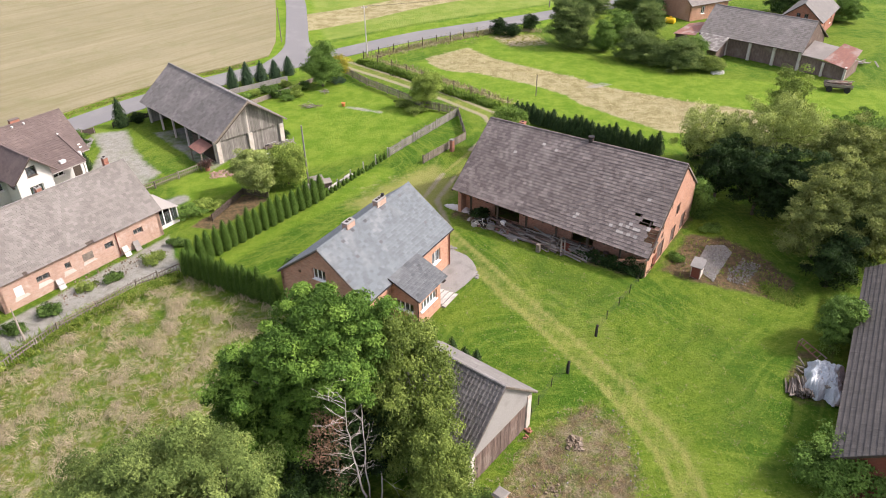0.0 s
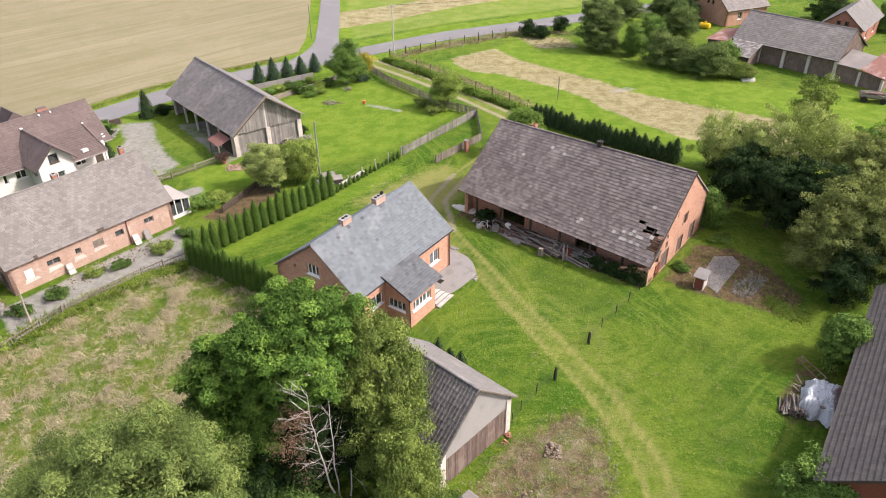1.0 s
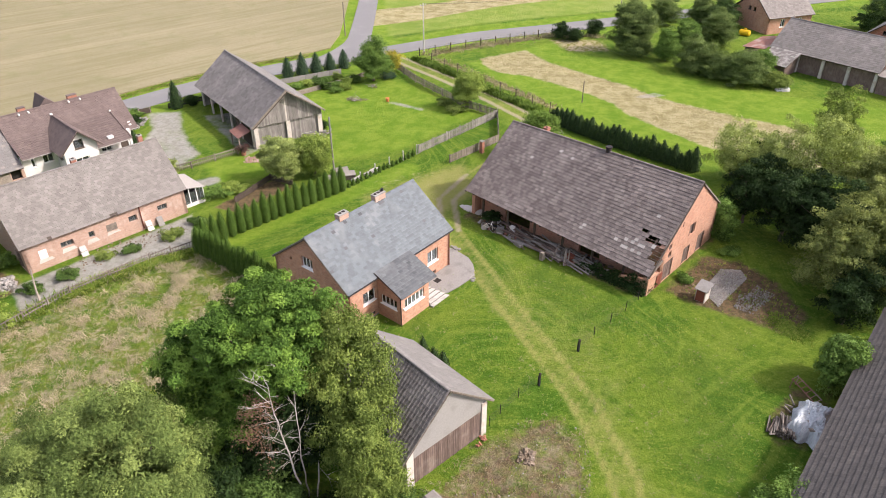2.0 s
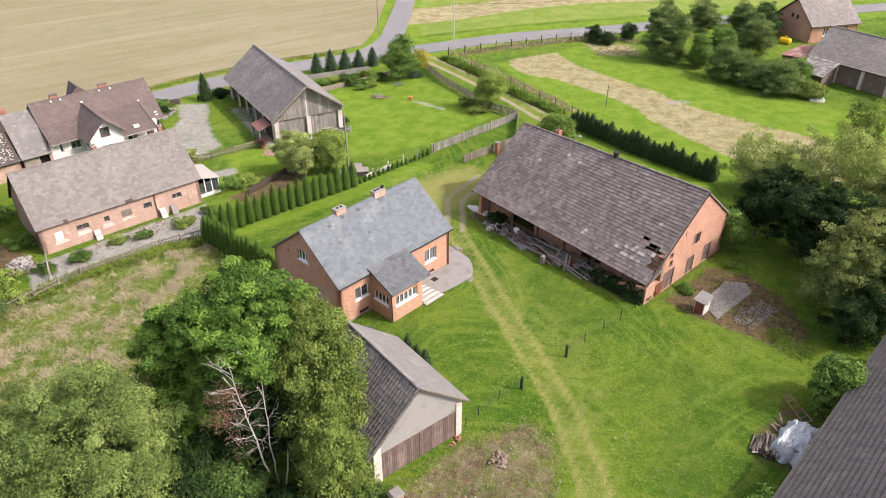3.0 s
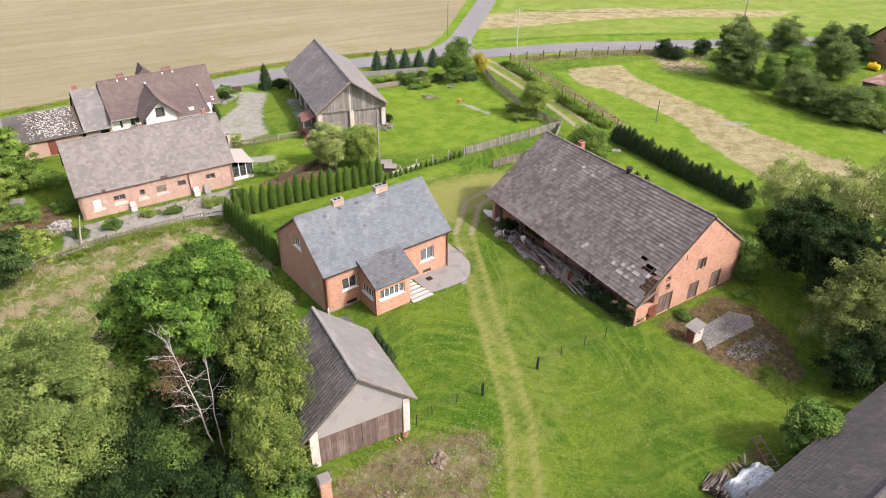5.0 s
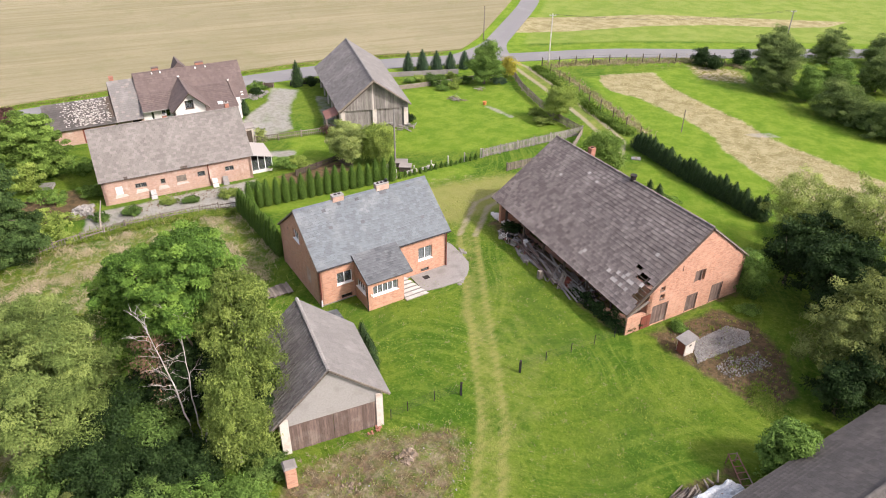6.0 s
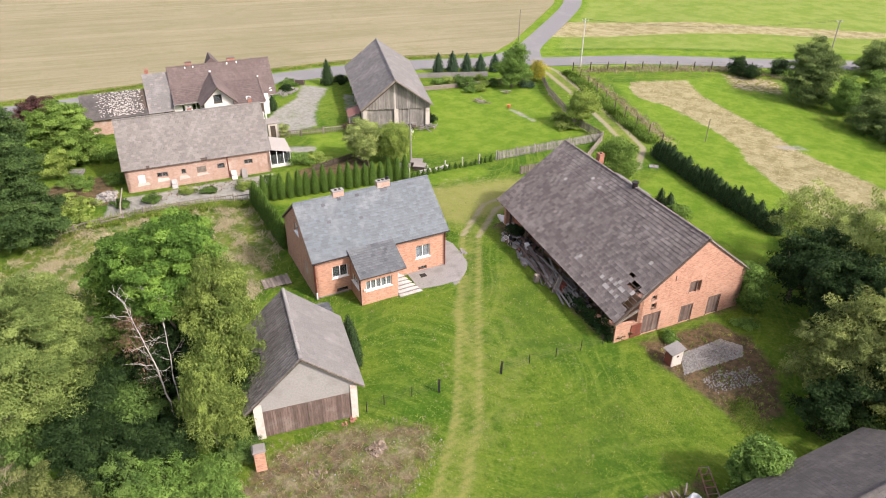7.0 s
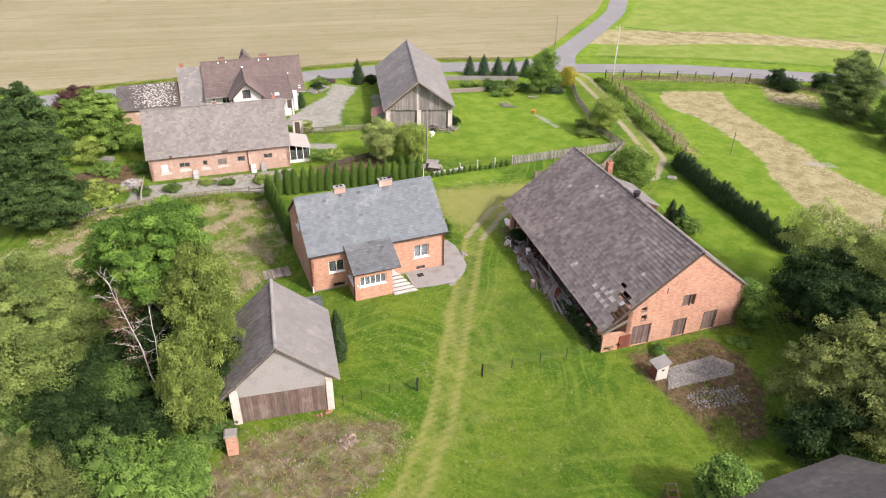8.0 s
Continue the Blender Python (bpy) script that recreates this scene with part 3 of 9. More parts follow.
def strip(name, line, half, material, lift, label, category):
    """A road of even width along a line, smoothed at its bends."""
    pts = [V((x, y, 0)) for x, y in line]
    dense = []
    for i in range(len(pts) - 1):
        p0, p1, p2, p3 = pts[max(i - 1, 0)], pts[i], pts[i + 1], pts[min(i + 2, len(pts) - 1)]
        for k in range(6):
            t = k / 6
            dense.append(0.5 * (2 * p1 + (p2 - p0) * t + (2 * p0 - 5 * p1 + 4 * p2 - p3) * t * t + (3 * p1 - p0 - 3 * p2 + p3) * t ** 3))
    dense.append(pts[-1])
    g, left, right = Geo(), [], []
    for i, p in enumerate(dense):
        d = (dense[min(i + 1, len(dense) - 1)] - dense[max(i - 1, 0)]).normalized()
        n = V((-d.y, d.x, 0))
        w = half(p) if callable(half) else half
        for side, k in ((left, 1), (right, -1)):
            q = p + n * w * k
            side.append((q.x, q.y, ground_z(q.x, q.y) + lift))
    n = len(left)
    g.add(left + right, [[i, n + i, n + i + 1, i + 1] for i in range(n - 1)])
    skirt = [(x, y, z - 0.15) for x, y, z in left + right]
    g.add(left + right + skirt, [[i + 1, 2 * n + i + 1, 2 * n + i, i] for i in range(n - 1)] + [[n + i, 3 * n + i, 3 * n + i + 1, n + i + 1] for i in range(n - 1)])
    return tagged(part(name, g, material), label, category, kind="structure")


strip("road", MAIN_ROAD, 2.45, ASPHALT, 0.05, "pale grey worn asphalt country road", "road")
strip("side_road", SIDE_ROAD, lambda p: 1.95 + 3.6 * max(0, 1 - abs(p.y - 107) / 11) ** 2, ASPHALT, 0.056, "narrow pale asphalt side road between fields", "road")


def wheat_field():
    edge = [(x, y) for x, y in offset_line(MAIN_ROAD[:8], 5.0)] + [(-31.6, 109.6), (-32.4, 117.5), (-35.4, 130.5), (-39.4, 147), (-44, 159), (-62, 200.5), (-115, 322), (-305, 742), (-2500, 2200), (-3200, -600), (-900, -900)]
    g = Geo()
    low = [(x, y, -0.8) for x, y in edge]
    high = [(x, y, ground_z(x, y) + 0.16) for x, y in edge]
    n = len(edge)
    g.add(low + high, [[i, (i + 1) % n, n + (i + 1) % n, n + i] for i in range(n)] + [list(range(n, 2 * n))])
    me = g.mesh("wheat_field")
    m, nt, bsdf = plain("ripe_wheat")
    vec = coords(nt, "Object")
    rows = noisy(nt, grained(nt, vec, -52, (0.05, 0.9, 1)), 1.0, 6, 0.7)
    broad, fine = noisy(nt, vec, 0.035, 5, 0.6), noisy(nt, vec, 3.0, 5, 0.75)
    col = mixed(nt, ramp(nt, broad, 0.35, 0.65), (0.208, 0.19, 0.117), (0.247, 0.223, 0.143))
    col = mixed(nt, calc(nt, "MULTIPLY", ramp(nt, noisy(nt, vec, 0.22, 6, 0.7), 0.5, 0.68), 0.5), col, (0.165, 0.17, 0.078))
    col = mixed(nt, calc(nt, "MULTIPLY", ramp(nt, rows, 0.45, 0.66), 0.75), col, (0.178, 0.162, 0.085))
    tram = noisy(nt, grained(nt, vec, -50, (0.012, 0.32, 1)), 1.0, 4, 0.6)
    col = mixed(nt, calc(nt, "MULTIPLY", ramp(nt, tram, 0.54, 0.64), 0.5), col, (0.275, 0.25, 0.165))
    col = mixed(nt, calc(nt, "MULTIPLY", ramp(nt, fine, 0.45, 0.75), 0.6), col, (0.165, 0.148, 0.075))
    nt.links.new(col, bsdf.inputs["Base Color"])
    bsdf.inputs["Roughness"].default_value = 0.95
    bsdf.inputs["Specular IOR Level"].default_value = 0.1
    bumped(nt, bsdf, calc(nt, "ADD", rows, fine), 0.8, 0.15)
    me.materials.append(m)
    tagged(new("wheat_field", me), "wide field of ripe pale yellow wheat", "field", kind="structure")


wheat_field()

# ---- building kit ----
later = []


def wall(name, parent, material, start, end, tops, z0=0.0, openings=(), thick=0.3, label=""):
    """An upright wall from start to end (x, y) with its outer face on that line and the inside to its left. tops: (metres along, height).
    openings: (from, to, bottom, top)."""
    a, b = V((*start, 0)), V((*end, 0))
    d = (b - a).normalized()
    inward = V((-d.y, d.x, 0)) * thick
    length = (b - a).length
    tops = tops if isinstance(tops, (list, tuple)) else [(0, tops), (length, tops)]
    cuts = sorted({0.0, length, *[t[0] for t in tops if 0 <= t[0] <= length], *[v for o in openings for v in o[:2]]})
    top = lambda s: float(np.interp(s, [t[0] for t in tops], [t[1] for t in tops]))
    g = Geo()
    for s0, s1 in zip(cuts, cuts[1:]):
        mid, low = (s0 + s1) / 2, z0
        spans = []
        for o in sorted((o for o in openings if o[0] <= mid <= o[1]), key=lambda o: o[2]):
            spans.append(((low, low), (o[2], o[2])))
            low = o[3]
        spans.append(((low, low), (top(s0), top(s1))))
        for (la, lb), (ha, hb) in spans:
            if ha - la < 0.004 and hb - lb < 0.004:
                continue
            p, q = a + d * s0, a + d * s1
            up = lambda v, z: (v.x, v.y, z)
            g.hexa([up(p, la), up(q, lb), up(q + inward, lb), up(p + inward, la)], [up(p, ha), up(q, hb), up(q + inward, hb), up(p + inward, ha)])
    bm = bmesh.new()
    me = g.mesh(name)
    bm.from_mesh(me)
    bmesh.ops.remove_doubles(bm, verts=bm.verts, dist=0.001)
    bm.to_mesh(me)
    bm.free()
    return part(name, solid(me, material), material, parent, label)


def wall_frame(start, end):
    """A frame with x along a wall, y into it and z up."""
    d = (V((*end, 0)) - V((*start, 0))).normalized()
    return Matrix(((d.x, -d.y, 0, start[0]), (d.y, d.x, 0, start[1]), (0, 0, 1, 0), (0, 0, 0, 1)))


def window(parent, m, s0, s1, z0, z1, bars=1, frame_mat=None, curtain=False, deep=0.12, sill=True, cross=False, name="window", label=""):
    """A window in an opening: frame with mullions, panes, sill and what shows behind."""
    frame_mat = frame_mat or PLASTIC_WHITE
    w = 0.07
    out = [(s0, z0), (s1, z0), (s1, z1), (s0, z1)]
    inn = [(s0 + w, z0 + w), (s1 - w, z0 + w), (s1 - w, z1 - w), (s0 + w, z1 - w)]
    ring = [(x, y, z) for y in (deep, deep + 0.06) for loop in (out, inn) for x, z in loop]
    faces = []
    for i in range(4):
        j = (i + 1) % 4
        faces += [[i, j, 4 + j, 4 + i], [8 + j, 8 + i, 12 + i, 12 + j], [j, i, 8 + i, 8 + j], [4 + i, 4 + j, 12 + j, 12 + i]]
    win = part(name, Geo().add(ring, faces, m), frame_mat, parent, label)
    xs = [s0 + (s1 - s0) * k / (bars + 1) for k in range(1, bars + 1)]
    for x in xs:
        part("mullion", Geo().box(x - w / 2, x + w / 2, deep - 0.004, deep + 0.056, z0 + w, z1 - w, m), frame_mat, win)
    if cross:
        zc = z0 + (z1 - z0) * 0.62
        part("transom", Geo().box(s0 + w, s1 - w, deep - 0.002, deep + 0.05, zc - w / 2, zc + w / 2, m), frame_mat, win)
    edges = [s0] + xs + [s1]
    for a, b in zip(edges, edges[1:]):
        pane = part("pane", Geo().box(a + w / 2, b - w / 2, deep + 0.025, deep + 0.031, z0 + w, z1 - w, m), GLASS, win)
        pane.visible_shadow = False
        if curtain:
            g = Geo()
            k = 7
            for i in range(k):
                c0, c1 = a + w + (b - a - 2 * w) * i / k, a + w + (b - a - 2 * w) * (i + 1) / k
                mid = (c0 + c1) / 2
                g.add([(c0, deep + 0.14, z0), (mid, deep + 0.10, z0), (c1, deep + 0.14, z0), (c0, deep + 0.14, z1), (mid, deep + 0.10, z1), (c1, deep + 0.14, z1)], [[0, 1, 4, 3], [1, 2, 5, 4]], m)
            part("curtain", g, CURTAIN, win)
    part("room_shade", Geo().box(s0 - 0.1, s1 + 0.1, 0.6, 0.65, z0 - 0.1, z1 + 0.1, m), DARK_VOID, win)
    if sill:
        part("window_sill", Geo().box(s0 - 0.06, s1 + 0.06, -0.06, deep, z0 - 0.06, z0 + 0.004, m), frame_mat, win)
    return win


def plank_door(parent, m, s0, s1, z0, z1, material, deep=0.06, width=0.16, name="door", label="", frame=True, lean=0.0):
    """Upright planks with ledges behind them."""
    n = max(2, round((s1 - s0) / width))
    door = part(name, Geo().box(s0, s1, deep + 0.035, deep + 0.06, z0 + 0.02, z1, m), DARK_WOOD, parent, label)
    w = (s1 - s0) / n
    for i in range(n):
        off = rng.uniform(0, 0.012)
        z = z0 + rng.uniform(0, 0.05)
        part("plank", Geo().box(s0 + i * w + 0.006, s0 + (i + 1) * w - 0.006, deep - off, deep + 0.033, z, z1 - rng.uniform(0, 0.015), m), material, door)
    if frame:
        part("door_frame", Geo().box(s0 - 0.07, s0, -0.01, 0.12, z0, z1 + 0.07, m).box(s1, s1 + 0.07, -0.01, 0.12, z0, z1 + 0.07, m).box(s0, s1, -0.01, 0.12, z1, z1 + 0.07, m), material, door)
    return door


def slab(name, parent, e0, e1, r0, r1, material, thick=0.12, label="", drop=0.02):
    """The deck of one slope, just under its tiles."""
    n = (V(e1) - V(e0)).cross(V(r0) - V(e0)).normalized()
    n = n if n.z > 0 else -n
    ring = [V(p) - n * drop for p in (e0, e1, r1, r0)]
    return part(name, Geo().hexa([p - n * thick for p in ring], ring), material, parent, label)


def cover(deck, e0, e1, r0, r1, tw, th, material, singles=0, name="roof_tile", gone=None, block=(0.0, 1.0), thick=0.022, lift=0.03, wild=0.004, other=None):
    """Lays tiles row by row over a slope given by its eave e0-e1 and ridge r0-r1. The first ones of a block are pieces of their own, the rest one mesh."""
    e0, e1, r0, r1 = (np.array(p, float) for p in (e0, e1, r0, r1))
    rows = max(2, round(np.linalg.norm((r0 + r1 - e0 - e1) / 2) / th))
    cols = max(2, round(np.linalg.norm(e1 - e0) / tw))
    at = lambda u, v: (e0 * (1 - u) + e1 * u) * (1 - v) + (r0 * (1 - u) + r1 * u) * v
    up = np.cross(e1 - e0, r0 - e0)
    up = up / np.linalg.norm(up) * (1 if up[2] > 0 else -1)
    lone, verts, second = [], [], []
    for j in range(rows):
        for i in range(-1, cols):
            u0, u1 = (i + 0.5 * (j % 2) + 0.012) / cols, (i + 1 + 0.5 * (j % 2) - 0.012) / cols
            u0, u1 = max(u0, 0.0), min(u1, 1.0)
            if u1 - u0 < 0.2 / cols or (gone and gone((u0 + u1) / 2, (j + 0.5) / rows)):
                continue
            v0, v1 = j / rows - 0.12 / rows, min((j + 1) / rows + 0.03 / rows, 1.0)
            h0, h1 = lift + rng.uniform(0, wild * 2), 0.004 + rng.uniform(0, wild)
            q = [at(u0, v0) + up * h0, at(u1, v0) + up * (h0 + rng.uniform(-wild, wild)), at(u1, v1) + up * h1, at(u0, v1) + up * h1]
            eight = [p - up * thick for p in q] + q
            whole = u1 - u0 > 0.9 / cols
            if other and rng.random() < other[1]((u0 + u1) / 2, (j + 0.5) / rows):
                second.append(eight)
            elif whole and len(lone) < singles and block[0] <= u0 and u1 <= block[1]:
                lone.append(eight)
            else:
                verts.append(eight)
    faces = np.array([[4, 5, 6, 7], [0, 1, 5, 4], [1, 2, 6, 5], [3, 0, 4, 7], [2, 3, 7, 6]])

    def sheet(tiles, mat, key):
        n = len(tiles)
        f = (faces[None] + 8 * np.arange(n)[:, None, None]).reshape(-1, 4)
        me = bpy.data.meshes.new(key)
        me.from_pydata(np.array(tiles).reshape(-1, 3).tolist(), [], f.tolist())
        return tagged(part(key, solid(unwrap(me), mat), mat, deck), kind="stuff")

    if verts:
        sheet(verts, material, "roof_tiles")
    if second:
        sheet(second, other[0], "patched_tiles")

    def lay():
        if not lone:
            return
        first = np.array(lone[0])
        base = first.mean(0)

        def frame_of(eight):
            q = np.array(eight)
            x = V(q[5] - q[4]).normalized()
            y = V(q[7] - q[4])
            z = x.cross(y).normalized()
            y = z.cross(x)
            return Matrix.Translation(q.mean(0)) @ Matrix((x, y, z)).transposed().to_4x4()

        inv = frame_of(lone[0]).inverted()
        me = bpy.data.meshes.new(name)
        me.from_pydata([tuple(inv @ V(p)) for p in first], [], faces.tolist())
        solid(unwrap(me), material)
        for eight in lone:
            ob = new(name, me)
            ob.parent = deck
            ob.matrix_basis = frame_of(eight)

    later.append(lay)


def ridge_cap(deck, a, b, material, r=0.11, step=0.4):
    """Half-round ridge tiles end to end."""
    a, b = V(a), V(b)
    n = max(1, round((b - a).length / step))
    d = (b - a).normalized()
    s = d.cross(V((0, 0, 1))).normalized()
    for i in range(n):
        p, q = a + (b - a) * (i / n), a + (b - a) * ((i + 0.97) / n)
        k = 1 + 0.08 * rng.random()
        ring = lambda c: [c + s * (r * k * math.cos(t)) + V((0, 0, r * 0.7 * k * math.sin(t) - 0.02)) for t in (0, 0.8, 1.57, 2.34, 3.14)]
        part("ridge_tile", Geo().hexa(ring(p), ring(q)), material, deck)


def chimney(parent, x, y, z0, z1, w, d, brick, cap=CONCRETE, label="", pots=0):
    c = part("chimney", Geo().box(x - w / 2, x + w / 2, y - d / 2, y + d / 2, z0, z1), brick, parent, label)
    part("chimney_cap", Geo().box(x - w / 2 - 0.02, x + w / 2 + 0.02, y - d / 2 - 0.02, y + d / 2 + 0.02, z1 + 0.002, z1 + 0.09), cap, c)
    for k in range(pots):
        px = x + (k - (pots - 1) / 2) * 0.34
        # dark block drawn for the shade in a flue hole
        part("flue", Geo().box(px - 0.1, px + 0.1, y - 0.1, y + 0.1, z1 + 0.092, z1 + 0.14), DARK_VOID, c)
    return c


def gutter(parent, a, b, z, r=0.06, mat=None):
    g = Geo()
    a, b = V((*a, z)), V((*b, z))
    part("gutter", g.tube([a, b], [r, r], 6), mat or METAL_DARK, parent)


# ---- main house ----
def main_house():
    h = thing("brick_house", -10.32, 41.31, 0, 61, "orange brick farmhouse with grey slate gable roof and porch", "house")
    L, yf, yb, ze, zr = 11.65, -4.05, 4.05, 3.58, 6.66
    front = [(1.5, 2.83, 1.5, 2.6), (8.9, 10.22, 1.32, 2.54), (1.78, 2.75, 0.06, 0.44), (9.1, 9.93, 0.08, 0.44), (3.6, 4.5, 0.9, 2.9)]
    wall("front_wall", h, BRICK_HOUSE, (0, yf), (L, yf), ze, -0.1, front[:4])
    gab = [(0, ze - 0.06), (4.05, zr - 0.1), (8.1, ze - 0.06)]
    west = [(3.6, 4.8, 3.95, 4.9), (5.98, 6.2, 3.98, 4.24)]
    # seen from outside the west wall runs from the back corner to the front one
    wall("gable_wall", h, BRICK_HOUSE, (0, yb), (0, yf), gab, -0.1, [(8.1 - b, 8.1 - a, c, d) for a, b, c, d in west])
    wall("gable_wall", h, BRICK_HOUSE, (L, yf), (L, yb), gab, -0.1)
    wall("back_wall", h, BRICK_HOUSE, (L, yb), (0, yb), ze, -0.3)
    m = wall_frame((0, yf), (L, yf))
    window(h, m, *front[0], bars=1, label="white plastic window with two casements")
    window(h, m, *front[1], bars=1, curtain=True, label="white plastic window with net curtains")
    for o in front[2:4]:
        window(h, m, *o, bars=0, frame_mat=DARK_WOOD, sill=False, name="basement_window", label="low dark basement window")
    m = wall_frame((0, yb), (0, yf))
    window(h, m, 3.3, 4.5, 3.95, 4.9, bars=2, label="white attic window in three lights")
    window(h, m, 1.9, 2.12, 3.98, 4.24, bars=0, frame_mat=DARK_WOOD, sill=False)
    part("walled_up_window", Geo().box(5.6, 6.4, -0.012, 0.05, 1.2, 2.5, m), BRICK_STABLE, h, "window opening filled with paler brick")
    part("plinth", Geo().box(-0.03, L + 0.03, yf - 0.03, yf + 0.04, -0.1, 0.06), CONCRETE, h)
    # roof
    x0, x1 = -0.12, 11.93
    fe0, fe1, bk0, bk1, r0, r1 = (x0, -4.27, 3.5), (x1, -4.27, 3.5), (x0, 4.27, 3.5), (x1, 4.27, 3.5), (x0, 0, 6.74), (x1, 0, 6.74)
    deck = slab("roof", h, fe0, fe1, r0, r1, DARK_WOOD, label="grey slate roof slope")
    cover(deck, fe0, fe1, r0, r1, 0.32, 0.25, SLATE, 300, "roof_slate", block=(0.42, 1.0), thick=0.02, lift=0.034, wild=0.005, other=(SLATE_DARK, lambda u, v: 0.6 if v > 0.9 and (abs(u - 0.32) < 0.04 or abs(u - 0.655) < 0.045) else 0.012))
    deck2 = slab("roof", h, bk0, bk1, r0, r1, DARK_WOOD, label="grey slate roof slope")
    cover(deck2, bk0, bk1, r0, r1, 0.32, 0.25, SLATE, 0)
    ridge_cap(deck, (x0, 0, 6.78), (x1, 0, 6.78), SLATE, 0.1)
    for sx in (x0 - 0.02, x1 - 0.01):
        for s in (-1, 1):
            part("verge_board", Geo().bar((sx, s * 4.27, 3.44), (sx, 0, 6.68), 0.03, 0.1), OLD_WOOD, deck if s < 0 else deck2)
    chimney(h, 3.75, 0.05, 6.2, 7.08, 0.95, 0.5, BRICK_STABLE, RENDERING, "short brick chimney with sooty slates below", 2)
    c = chimney(h, 7.75, 0.05, 6.2, 7.12, 1.15, 0.5, BRICK_STABLE, RENDERING, "short brick chimney with a metal cowl", 3)
    part("cowl", Geo().tube([(8.2, 0.05, 7.21), (8.2, 0.05, 7.42)], [0.13, 0.13], 10), METAL_DARK, c)
    gutter(h, (x0, -4.33), (x1, -4.33), 3.47, mat=METAL_DARK)
    part("drainpipe", Geo().tube([(0.08, -4.3, 3.45), (0.06, -4.13, 3.2), (0.06, -4.13, 0.6)], [0.05] * 3, 8).tube([(0.06, -4.13, 0.6), (0.06, -4.13, 0.0)], [0.055] * 2, 8), RED_WOOD, h)
    part("drainpipe_foot", Geo().tube([(0.06, -4.15, 0.62), (0.06, -4.15, 0.0)], [0.065] * 2, 8), PLASTIC_WHITE, h, "white drainpipe foot")
    part("drainpipe", Geo().tube([(L - 0.06, -4.3, 3.45), (L - 0.06, -4.13, 3.2), (L - 0.06, -4.13, 0.0)], [0.045] * 3, 8), RED_WOOD, h)
    # porch
    px0, px1, py = 3.0, 6.15, -6.5
    wall("porch_wall", h, BRICK_HOUSE, (px0, py), (px1, py), 2.62, -0.1, [(0.42, 2.62, 1.22, 2.12)], 0.25)
    wall("porch_wall", h, BRICK_HOUSE, (px0, yf - 0.005), (px0, py + 0.25), [(0, 3.4), (2.2, 2.7)], -0.1, [(0.35, 2.0, 1.2, 2.05)], 0.25)
    wall("porch_wall", h, BRICK_HOUSE, (px1, py + 0.25), (px1, yf - 0.005), [(0, 2.7), (2.2, 3.4)], -0.1, [(0.9, 1.85, 0.9, 2.55)], 0.25)
    window(h, wall_frame((px0, py), (px1, py)), 0.42, 2.62, 1.22, 2.12, bars=4, curtain=True, label="wide porch window in five lights with white curtains")
    window(h, wall_frame((px0, yf), (px0, py)), 0.35, 2.0, 1.2, 2.05, bars=3, label="porch side window in four lights")
    door = part("door", Geo().box(0.9, 1.85, 0.08, 0.13, 0.9, 2.55, wall_frame((px1, py + 0.25), (px1, yf))), PLASTIC_WHITE, h, "white front door")
    part("door_handle", Geo().box(1.0, 1.04, 0.03, 0.07, 1.75, 1.9, wall_frame((px1, py + 0.25), (px1, yf))), METAL_GREY, door)
    pe0, pe1, pr0, pr1 = (2.85, -6.75, 2.62), (6.85, -6.75, 2.62), (2.85, -3.98, 3.84), (6.85, -3.98, 3.84)
    pdeck = slab("porch_roof", h, pe0, pe1, pr0, pr1, DARK_WOOD, 0.1, "dark grey slate porch roof with patched slates")
    cover(pdeck, pe0, pe1, pr0, pr1, 0.32, 0.24, SLATE_MID, 100, "roof_slate", other=(SLATE_DARK, lambda u, v: 0.13))
    part("lamp_bracket", Geo().box(3.2, 3.3, -6.62, -6.5, 1.35, 1.5), PLASTIC_WHITE, h)
    part("drainpipe", Geo().tube([(2.9, -6.55, 2.6), (2.93, -6.55, 0.0)], [0.04] * 2, 8), METAL_DARK, h)
    # steps up to the porch door, longer towards the foot
    g_parent = part("stairs", Geo().box(6.16, 6.95, -4.95, -4.06, -0.1, 0.9), PALE_STEP, h, "pale concrete steps widening towards the foot")
    for k in range(6):
        y1 = -4.95 - 0.33 * k
        z = 0.9 - 0.15 * k - 0.02
        w = 6.95 + 0.19 * (k + 1)
        ring = [(6.16, y1 - 0.33), (w + 0.1, y1 - 0.33), (w - 0.06, y1), (6.16, y1)]
        tread = part("step", Geo().hexa([(*p, z - 0.06) for p in ring], [(*p, z) for p in ring]), PALE_STEP, g_parent)
        back = [(6.18, y1 - 0.28), (w + 0.02, y1 - 0.28), (w - 0.14, y1), (6.18, y1)]
        # darker concrete puts the risers' shade into their colour
        part("riser", Geo().hexa([(*p, -0.1) for p in back], [(*p, z - 0.062) for p in back]), CONCRETE, tread, "riser with its shade in a darker grey")


main_house()


